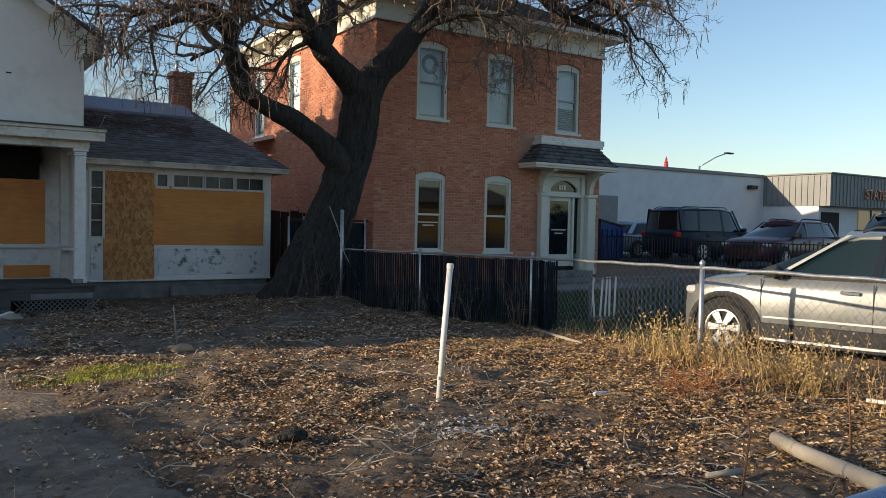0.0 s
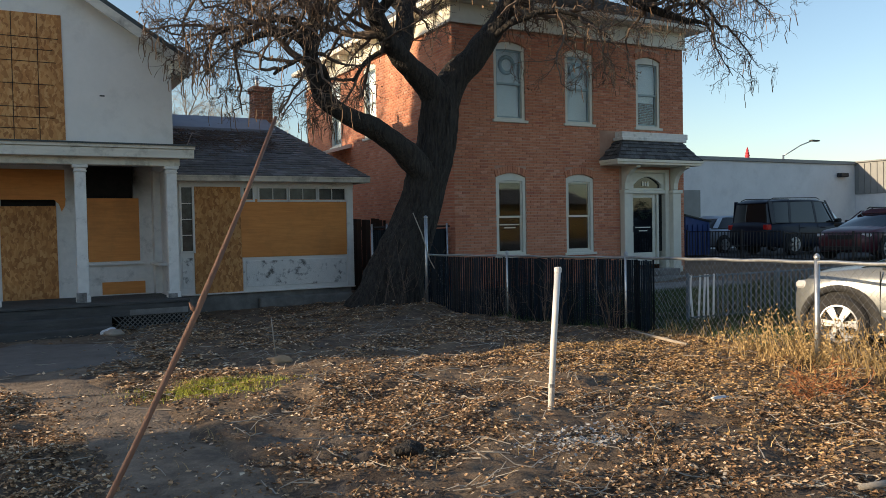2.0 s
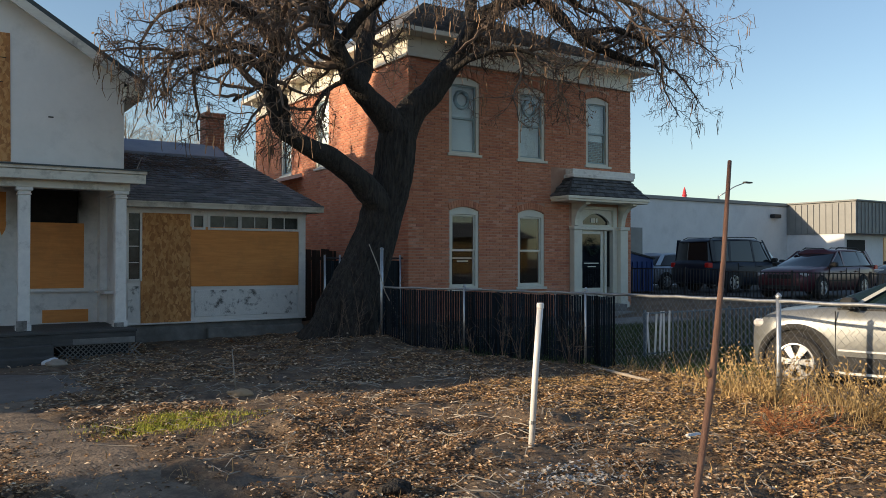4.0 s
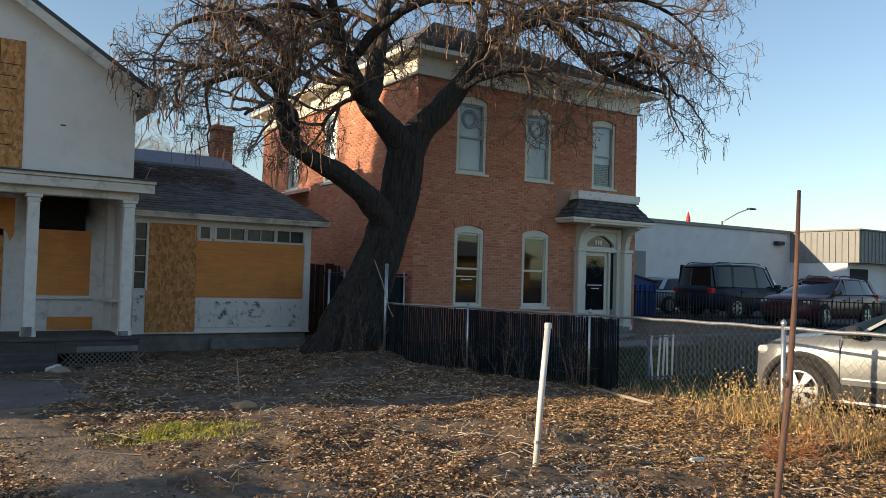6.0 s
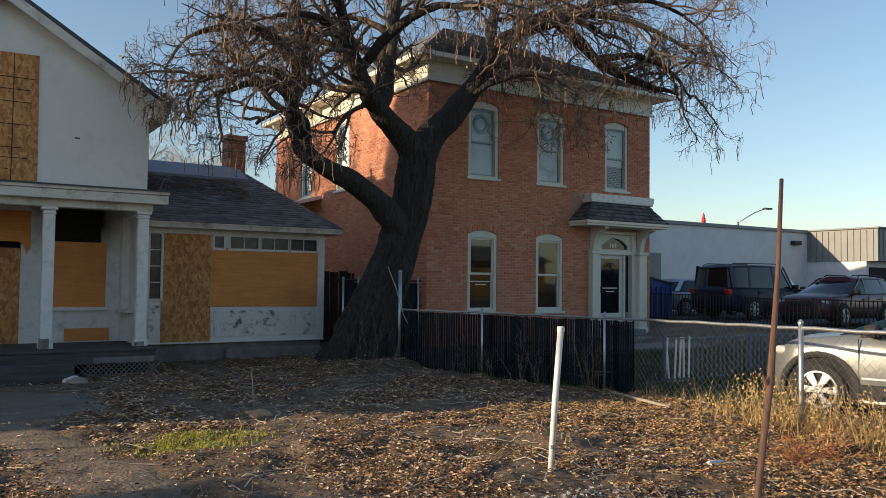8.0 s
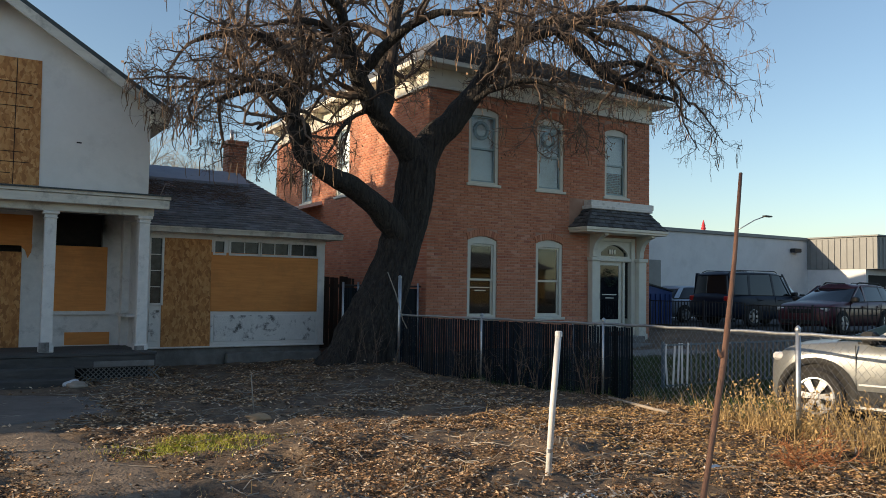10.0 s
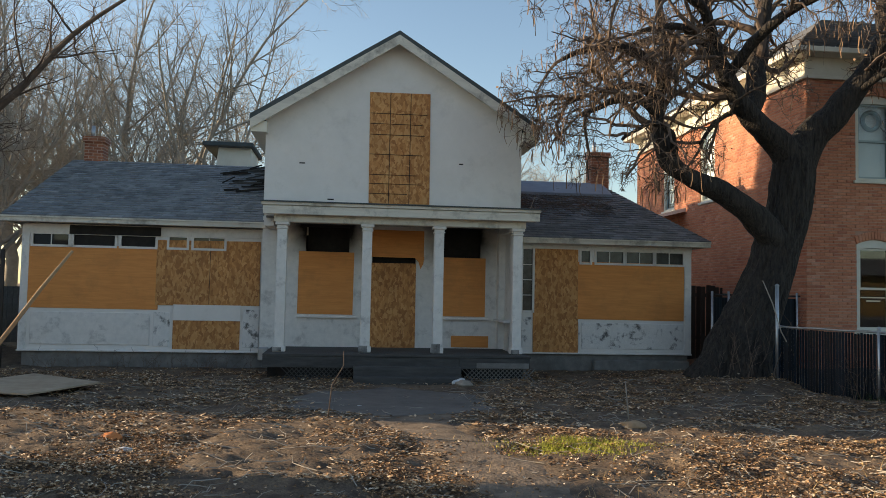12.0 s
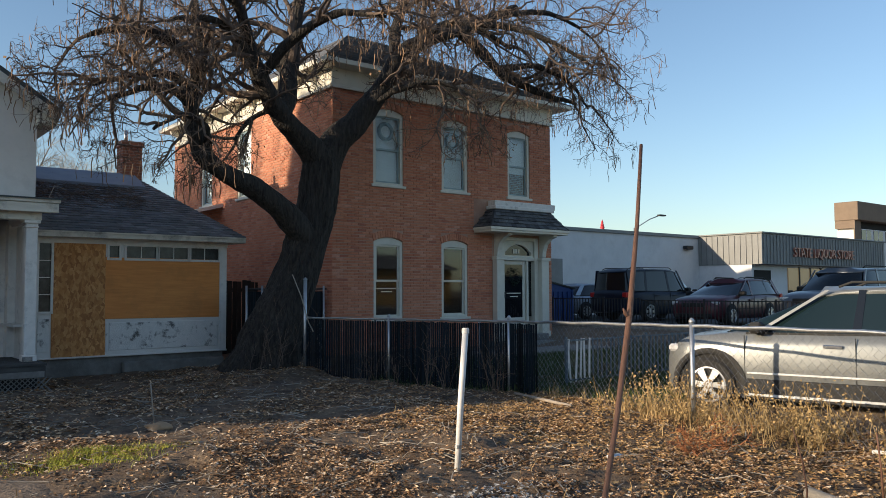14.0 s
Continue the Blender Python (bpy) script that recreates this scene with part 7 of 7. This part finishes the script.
for k in range(40):
    s = new("picket", pk)
    s.parent, s.matrix_parent_inverse = pale_fence, pale_fence.matrix_world.inverted()
    s.matrix_world = Matrix.Translation((-13.5 + k * 0.15, 24, -0.1))
meter = thing("gas_meter", "grey gas meter with pipe by the porch", "meter", at=(-1.75, 17.9, 0))
part("meter_body", B((-1.95, 17.75, 0.0, -1.72, 17.95, 0.3), bevel=0.03), GALV, meter)
tube("meter_pipe", [(-1.62, 17.85, -0.3), (-1.62, 17.85, 0.25), (-1.84, 17.85, 0.25)], 0.018, GALV, meter)

# ---- leaf litter, twigs, weeds, grass ----
NR = np.random.RandomState(3)


def leaf_material():
    m = bpy.data.materials.new("dry_leaves")
    m.use_nodes = True
    N, Lk = m.node_tree.nodes, m.node_tree.links.new
    b = N["Principled BSDF"]
    g = N.new("ShaderNodeNewGeometry")
    r = N.new("ShaderNodeValToRGB")
    el = r.color_ramp.elements
    el[0].position, el[0].color = 0.0, (0.055, 0.035, 0.022, 1)
    el[1].position, el[1].color = 1.0, (0.82, 0.68, 0.50, 1)
    for p, c in ((0.25, (0.20, 0.11, 0.052, 1)), (0.5, (0.34, 0.195, 0.095, 1)), (0.72, (0.48, 0.295, 0.15, 1)), (0.9, (0.68, 0.50, 0.32, 1))):
        el.new(p).color = c
    Lk(g.outputs["Random Per Island"], r.inputs[0])
    co = N.new("ShaderNodeTexCoord")
    n = N.new("ShaderNodeTexNoise")
    n.inputs["Scale"].default_value = 40
    Lk(co.outputs["Object"], n.inputs["Vector"])
    mr = N.new("ShaderNodeMapRange")
    mr.inputs[3].default_value, mr.inputs[4].default_value = 0.65, 1.3
    Lk(n.outputs[0], mr.inputs[0])
    hs = N.new("ShaderNodeHueSaturation")
    Lk(mr.outputs[0], hs.inputs["Value"])
    Lk(r.outputs[0], hs.inputs["Color"])
    Lk(hs.outputs[0], b.inputs["Base Color"])
    b.inputs["Roughness"].default_value = 0.8
    return m


LEAF = leaf_material()
GOLD = material("golden_dry_leaves", [(0.32, 0.185, 0.07), (0.52, 0.34, 0.15)], 0.8, 8, 0, island=0.55)


def leaves(name, label, count, x0, x1, y0, y1, size, keep, mat=None):
    v, f = [], []
    done = 0
    while done < count:
        x, y = NR.uniform(x0, x1), NR.uniform(y0, y1)
        if NR.random_sample() > keep(x, y):
            done += 0.25
            continue
        done += 1
        s = size * (0.5 + NR.random_sample())
        a = NR.uniform(0, 6.283)
        ca, sa = math.cos(a) * s, math.sin(a) * s
        w = 0.35 + 0.4 * NR.random_sample()
        z = gz(x, y) + 0.006 + 0.02 * NR.random_sample()
        t1_, t2_ = NR.normal(0, 0.35), NR.normal(0, 0.5)
        cup = NR.uniform(0.03, 0.45) * s
        m = len(v)
        v.extend([(x - ca, y - sa, z + max(0, -t1_) * s), (x + sa * w, y - ca * w, z + cup * abs(t2_) + 0.01), (x + ca, y + sa, z + max(0, t1_) * s), (x - sa * w, y + ca * w, z + cup), ])
        f.extend([(m, m + 1, m + 2), (m, m + 2, m + 3)])
    return raw(name, v, f, mat or LEAF, label=label, kind="stuff")


def litter_density(x, y):
    on = abs(x - path_x(y)) - path_half(y)
    k = 0.16 if on < -0.1 else 0.55 if on < 0.1 else 1.0
    n = noise.noise((x * 0.7, y * 0.7, 20)) + 0.5 * noise.noise((x * 2.1, y * 2.1, 30))
    n += 0.45 * noise.noise((x * 5.5, y * 5.5, 33))
    k *= max(0.04, min(1.0, (0.34 if y < 9.5 else 0.55) + 1.7 * n))
    if 11.3 < y < 14.6 and abs(x - 0.75) < 1.5:
        k *= 0.12
    return k


tagged(leaves("leaf_litter", "dry brown fallen leaves", 115000, -3, 9.2, 1.5, 9.5, 0.0185, litter_density), "dry brown fallen leaves over the yard", "leaves")
tagged(leaves("leaf_litter", "dry brown fallen leaves", 42000, -7.5, 9.0, 9.0, 18.0, 0.03, litter_density), "dry brown fallen leaves over the yard", "leaves")
tagged(leaves("leaf_litter", "dry brown fallen leaves", 21000, 5.2, 9.3, 2.0, 8.6, 0.021, lambda x, y: smooth(5.0, 7.4, x + noise.noise((x, y, 3))), GOLD), "tan fallen leaves heaped by the fence", "leaves")
tagged(leaves("leaf_litter", "dry brown fallen leaves", 6000, -9, -3, 4.0, 12.0, 0.034, litter_density), "dry brown fallen leaves over the yard", "leaves")
ASH = material("pale_ash_crumbs", [(0.26, 0.255, 0.25), (0.5, 0.49, 0.47)], 0.9, 9, 0, island=0.4)
tagged(leaves("ash_patch", "pale grey ash and rubble crumbs", 1500, 3.6, 5.2, 3.9, 5.0, 0.018, lambda x, y: math.exp(-((x - 4.35) / 0.38) ** 2 - ((y - 4.5) / 0.28) ** 2), ASH), "pale grey ash crumbs beside the white pipe", "ash")
v, f = [], []
for k in range(1700):
    x, y = NR.uniform(-6, 9), NR.uniform(1.8, 16.5)
    if abs(x - path_x(y)) < path_half(y) and NR.random_sample() < 0.8:
        continue
    a, L_ = NR.uniform(0, 6.283), NR.uniform(0.08, 0.5)
    p = []
    for i in range(4):
        px, py = x + math.cos(a) * L_ * i / 3, y + math.sin(a) * L_ * i / 3
        a += NR.normal(0, 0.2)
        p.append(Vector((px, py, gz(px, py) + 0.012 + 0.02 * i * NR.random_sample())))
    tube_data(v, f, p, [0.005, 0.005, 0.004, 0.002], 3, False)
tagged(raw("fallen_twigs", v, f, FARBARK, kind="stuff"), "thin pale twigs scattered on the soil", "twigs")


def blades(name, label, cat, count, place, h0, h1, w, mat, bendy):
    v, f = [], []
    for k in range(count):
        x, y = place()
        h = NR.uniform(h0, h1)
        a = NR.uniform(0, 6.283)
        dx, dy = math.cos(a), math.sin(a)
        b = bendy * h * NR.uniform(0.3, 1.2)
        z = gz(x, y) - 0.01
        m = len(v)
        for i in range(4):
            u = i / 3
            ww = w * (1 - 0.85 * u)
            cx, cy, cz = x + dx * b * u * u, y + dy * b * u * u, z + h * u * (1 - 0.25 * bendy * u)
            v.extend([(cx - dy * ww, cy + dx * ww, cz), (cx + dy * ww, cy - dx * ww, cz)])
        f.extend([(m + 2 * i, m + 2 * i + 1, m + 2 * i + 3, m + 2 * i + 2) for i in range(3)])
    return tagged(raw(name, v, f, mat, kind="stuff"), label, cat)


GRASS = material("fresh_grass", [(0.32, 0.33, 0.03), (0.50, 0.47, 0.08)], 0.7, 3, 0, island=0.4)
DRYGRASS = material("dry_straw", [(0.35, 0.23, 0.092), (0.52, 0.365, 0.16)], 0.75, 3, 0, island=0.35)
LAWN = material("dull_lawn_grass", [(0.035, 0.06, 0.015), (0.06, 0.09, 0.025)], 0.8, 3, 0, island=0.4)
blades("grass_patch", "small patch of bright green grass", "grass", 5200, lambda: (NR.normal(2.45, 0.34), NR.normal(8.3, 0.25)), 0.025, 0.075, 0.004, GRASS, 0.6)
blades("lawn", "dark green lawn behind the fence", "grass", 30000, lambda: (NR.uniform(9.05, 18), NR.uniform(6.6, 13.7)), 0.06, 0.2, 0.007, LAWN, 0.6)


def fence_side():
    y = NR.uniform(0.8, 6.7)
    while NR.random_sample() > 0.5 + 1.6 * noise.noise((0.0, y * 1.3, 50)):
        y = NR.uniform(0.8, 6.7)
    return 8.0 + (y - 2.2) * 0.154 + NR.normal(0.12, 0.38), y


blades("weeds", "tall dry golden weeds along the fence", "weeds", 2500, fence_side, 0.05, 0.36, 0.005, DRYGRASS, 1.1)
blades("weeds", "tall dry weeds along the fence", "weeds", 160, lambda: (9.0 + NR.normal(0.0, 0.2), NR.uniform(6.6, 8.6)), 0.08, 0.3, 0.005, DRYGRASS, 0.6)
blades("weeds", "short dry grass tufts in the soil", "weeds", 500, lambda: (NR.uniform(1, 8.6), NR.uniform(3, 9)), 0.04, 0.16, 0.004, DRYGRASS, 0.9)
# seed-headed stalks with small crinkled leaves
v, f, vl, fl = [], [], [], []
WR = random.Random(17)
for k in range(430):
    x, y = fence_side()
    h = WR.uniform(0.2, 0.56)
    a = WR.uniform(0, 6.283)
    p = [Vector((x, y, gz(x, y) - 0.02))]
    for i in range(5):
        p.append(p[-1] + Vector((math.cos(a) * 0.03 + WR.gauss(0, 0.015), math.sin(a) * 0.03 + WR.gauss(0, 0.015), h / 5)))
    tube_data(v, f, p, [0.004, 0.004, 0.0035, 0.003, 0.0025, 0.002], 3, False)
    for j in range(WR.randrange(7, 16)):
        i = WR.randrange(2, 6)
        q = p[i] + Vector((WR.gauss(0, 0.02), WR.gauss(0, 0.02), WR.gauss(0, 0.04)))
        s1, s2 = Vector((WR.gauss(0, 1), WR.gauss(0, 1), WR.gauss(0, 1))).normalized() * 0.024, Vector((WR.gauss(0, 1), WR.gauss(0, 1), WR.gauss(0, 1))).normalized() * 0.02
        m = len(vl)
        vl.extend([q, q + s1, q + s1 + s2, q + s2])
        fl.append((m, m + 1, m + 2, m + 3))
stalks = tagged(raw("dry_stalks", v, f, DRYGRASS, kind="stuff"), "dry golden stalks with crinkled seed heads", "weeds")
raw("seed_heads", vl, fl, DRYGRASS, stalks, kind="stuff")
# small reddish dry bush
v, f = [], []
for k in range(16):
    grow(v, f, [], Vector((6.97 + WR.gauss(0, 0.1), 4.45 + WR.gauss(0, 0.1), 0)), Vector((WR.gauss(0, 0.8), WR.gauss(0, 0.8), 0.7)), WR.uniform(0.25, 0.45), 0.006, 0, [(5, 0.6, 45, 0.15, 0.0, 4), (4, 0.6, 45, 0.2, 0.03, 3), (0, 0, 0, 0.2, 0.05, 2)], WR)
tagged(raw("dry_bush", v, f, material("rusty_dry_stems", [(0.26, 0.09, 0.035), (0.38, 0.16, 0.06)], 0.85, 5, 0), kind="stuff"), "low rust-coloured dry bush", "bush")
# dry vines and stems against the trees and the slatted fence
for k, (x, y, h) in enumerate(((9.08, 9.55, 0.95), (9.1, 10.9, 0.9), (9.1, 11.5, 1.1), (8.9, 12.1, 0.8), (9.05, 13.2, 0.9))):
    v, f = [], []
    for j in range(5 if k else 9):
        grow(v, f, [], Vector((x - 0.1 + WR.gauss(0, 0.08), y + WR.gauss(0, 0.1), gz(x, y))), Vector((WR.gauss(-0.1, 0.15), WR.gauss(0, 0.3), 1)), h * WR.uniform(0.6, 1.1), 0.007, 0, [(4, 0.45, 40, 0.1, 0.0, 5), (0, 0, 0, 0.2, 0.02, 3)], WR)
    tagged(raw("dry_vine", v, f, TWIG, kind=""), "dry brown stems growing against the slatted fence", "vine", "dry vines")
tagged(tube("trunk_vine", [(8.15, 14.9, 1.95), (8.3, 14.8, 1.5), (8.45, 14.75, 0.95), (8.75, 14.7, 0.4), (8.85, 14.7, 0.0)], [0.01, 0.012, 0.012, 0.012, 0.01], FARBARK, sides=7), "pale dead vine hanging from the trunk", "vine")
v, f = [], []
for j in range(14):
    grow(v, f, [], Vector((8.0 + WR.gauss(0, 0.5), 14.95 + WR.gauss(0, 0.12), gz(8, 15))), Vector((WR.gauss(0.1, 0.3), WR.gauss(0, 0.2), 1)), WR.uniform(0.5, 1.5), 0.008, 0, [(4, 0.4, 45, 0.12, 0.01, 5), (0, 0, 0, 0.2, 0.03, 3)], WR)
tagged(raw("trunk_suckers", v, f, TWIG, kind="stuff"), "thin bare shoots round the trunk foot", "shoots")
# dry clumps along the house foot
v, f = [], []
for j in range(60):
    x = WR.uniform(-6.8, -1.9)
    grow(v, f, [], Vector((x, 17.9 + WR.gauss(0, 0.12), gz(x, 17.9))), Vector((WR.gauss(0, 0.4), WR.gauss(-0.2, 0.3), 1)), WR.uniform(0.15, 0.5), 0.005, 0, [(3, 0.5, 40, 0.12, 0.02, 4), (0, 0, 0, 0.2, 0.05, 3)], WR)
tagged(raw("foundation_weeds", v, f, TWIG, kind="stuff"), "dead weed stems along the house foot", "weeds")

# ---- single bricks of the brick house: those of the lower front are objects of their own, the rest are joined ----
def brick_piece_material():
    m = bpy.data.materials.new("worn_red_brick_pieces")
    m.use_nodes = True
    N, Lk = m.node_tree.nodes, m.node_tree.links.new
    b = N["Principled BSDF"]
    geo, info, co = N.new("ShaderNodeNewGeometry"), N.new("ShaderNodeObjectInfo"), N.new("ShaderNodeTexCoord")
    add, fr = N.new("ShaderNodeMath"), N.new("ShaderNodeMath")
    add.operation, fr.operation = 'ADD', 'FRACT'
    Lk(geo.outputs["Random Per Island"], add.inputs[0])
    Lk(info.outputs["Random"], add.inputs[1])
    Lk(add.outputs[0], fr.inputs[0])
    r = N.new("ShaderNodeValToRGB")
    el = r.color_ramp.elements
    el[0].position, el[0].color = 0.0, (0.40, 0.135, 0.088, 1)
    el[1].position, el[1].color = 1.0, (0.65, 0.325, 0.225, 1)
    for p, c in ((0.12, (0.50, 0.182, 0.100, 1)), (0.5, (0.56, 0.220, 0.124, 1)), (0.88, (0.61, 0.260, 0.150, 1))):
        el.new(p).color = c
    Lk(fr.outputs[0], r.inputs[0])

    def nz(scale, detail, lo, hi, a, z):
        n = N.new("ShaderNodeTexNoise")
        n.inputs["Scale"].default_value, n.inputs["Detail"].default_value, n.inputs["Roughness"].default_value = scale, detail, 0.7
        Lk(geo.outputs["Position"], n.inputs["Vector"])
        q = N.new("ShaderNodeMapRange")
        for i, val in enumerate((lo, hi, a, z)):
            q.inputs[i + 1].default_value = val
        Lk(n.outputs[0], q.inputs[0])
        return n.outputs[0], q.outputs[0]
    _, worn = nz(0.8, 8, 0.42, 0.66, 0.0, 0.6)
    mx = N.new("ShaderNodeMix")
    mx.data_type = 'RGBA'
    mx.inputs[7].default_value = (0.55, 0.248, 0.145, 1)
    Lk(worn, mx.inputs[0])
    Lk(r.outputs[0], mx.inputs[6])
    grain, val = nz(38, 5, 0.3, 0.7, 0.72, 1.25)
    hs = N.new("ShaderNodeHueSaturation")
    Lk(val, hs.inputs["Value"])
    Lk(mx.outputs[2], hs.inputs["Color"])
    Lk(hs.outputs[0], b.inputs["Base Color"])
    b.inputs["Roughness"].default_value = 0.88
    bp = N.new("ShaderNodeBump")
    bp.inputs["Strength"].default_value, bp.inputs["Distance"].default_value = 0.5, 0.008
    Lk(grain, bp.inputs["Height"])
    Lk(bp.outputs[0], b.inputs["Normal"])
    return m


BRICKP = brick_piece_material()
LB, HB, JOINT, HEAD = 0.222, 0.0755, 0.014, 0.005


def courses(u0, u1, z0, z1, holes):
    """Bricks (u0, u1, z0, z1) of a wall face in running bond, cut round the openings."""
    out = []
    row = 0
    z = z0
    while z + HB <= z1 + 1e-6:
        spans = [(u0, u1)]
        for a, b, c, d in holes:
            if c < z + HB - 0.02 and d > z + 0.02:
                spans = [q for lo_, hi_ in spans for q in ((lo_, min(hi_, a)), (max(lo_, b), hi_)) if q[1] - q[0] > 0.03]
        u = u0 - (0.5 * LB if row % 2 else 0.0)
        while u < u1:
            for lo_, hi_ in spans:
                a, b = max(u, lo_), min(u + LB - HEAD, hi_)
                if b - a > 0.035:
                    out.append((a, b, z, z + HB - JOINT))
            u += LB
        z += HB
        row += 1
    return out


def joined(cells, place, mat, parent, name):
    v, f = [], []
    for a, b, c, d in cells:
        h = rnd.uniform(0.006, 0.015)
        e = 0.003
        m = len(v)
        v.extend([place(a, 0, c), place(b, 0, c), place(b, 0, d), place(a, 0, d), place(a + e, h, c + e), place(b - e, h, c + e), place(b - e, h, d - e), place(a + e, h, d - e)])
        f.extend([(m + 4, m + 5, m + 6, m + 7), (m, m + 1, m + 5, m + 4), (m + 1, m + 2, m + 6, m + 5), (m + 2, m + 3, m + 7, m + 6), (m + 3, m, m + 4, m + 7)])
    return raw(name, v, f, mat, parent, kind="stuff")


front_holes = [(a - 0.004, b + 0.004, c - 0.07, d + 0.004) for a, b, c, d, _ in front_wins] + [(16.0, 18.24, 0.0, 3.3), (15.3, 18.5, 3.26, 4.24)]
front_holes += [(a - 0.02, b + 0.02, d - 0.09, d + 0.19) for a, b, c, d, _ in front_wins]
cells = courses(BX0, BX1, -0.1, 6.78, front_holes)
single = [c for c in cells if 0.85 < c[2] < 1.95 and c[0] < 16.0][:290]
rest = [c for c in cells if c not in set(single)]
joined(rest, lambda u, h, z: (u, BY - 0.001 - h, z), BRICKP, brick_house, "brickwork")
brick_me = bpy.data.meshes.new("brick")
brick_me.from_pydata([(0, 0, 0), (1, 0, 0), (1, 0, 1), (0, 0, 1), (0.015, -1, 0.04), (0.985, -1, 0.04), (0.985, -1, 0.96), (0.015, -1, 0.96)], [], [(4, 5, 6, 7), (0, 1, 5, 4), (1, 2, 6, 5), (2, 3, 7, 6), (3, 0, 4, 7)])
brick_me.materials.append(BRICKP)
for a, b, c, d in single:
    ob = new("brick", brick_me)
    ob.parent, ob.matrix_parent_inverse = brick_house, brick_house.matrix_world.inverted()
    ob.matrix_world = Matrix.LocRotScale((a, BY - 0.001, c), None, (b - a, rnd.uniform(0.006, 0.015), d - c))
side_cells = courses(BY, BYB, -0.1, 6.78, [(a - 0.004, b + 0.004, c - 0.07, d + 0.004) for a, b, c, d in side_wins])
joined(side_cells, lambda u, h, z: (BX0 - 0.001 - h, u, z), BRICKP, brick_house, "brickwork")
# standing bricks of the window arches
v, f = [], []
for a, b, c, d, _ in front_wins:
    w, cx = (b - a) / 2 + 0.02, (a + b) / 2
    for k in range(13):
        q = []
        for u in (-1 + 2 * (k + 0.06) / 13, -1 + 2 * (k + 0.94) / 13):
            q.append((cx + u * w, d - 0.105 + 0.12 * (1 - u * u), u))
        m = len(v)
        y0, y1 = BY - 0.002, BY - 0.036
        for y in (y0, y1):
            v.extend([(q[0][0], y, q[0][1]), (q[1][0], y, q[1][1]), (q[1][0] + 0.045 * q[1][2], y, q[1][1] + 0.175), (q[0][0] + 0.045 * q[0][2], y, q[0][1] + 0.175)])
        f.extend([(m + 4, m + 5, m + 6, m + 7), (m, m + 1, m + 5, m + 4), (m + 1, m + 2, m + 6, m + 5), (m + 2, m + 3, m + 7, m + 6), (m + 3, m, m + 4, m + 7)])
raw("arch_brickwork", v, f, BRICKP, brick_house, kind="stuff")
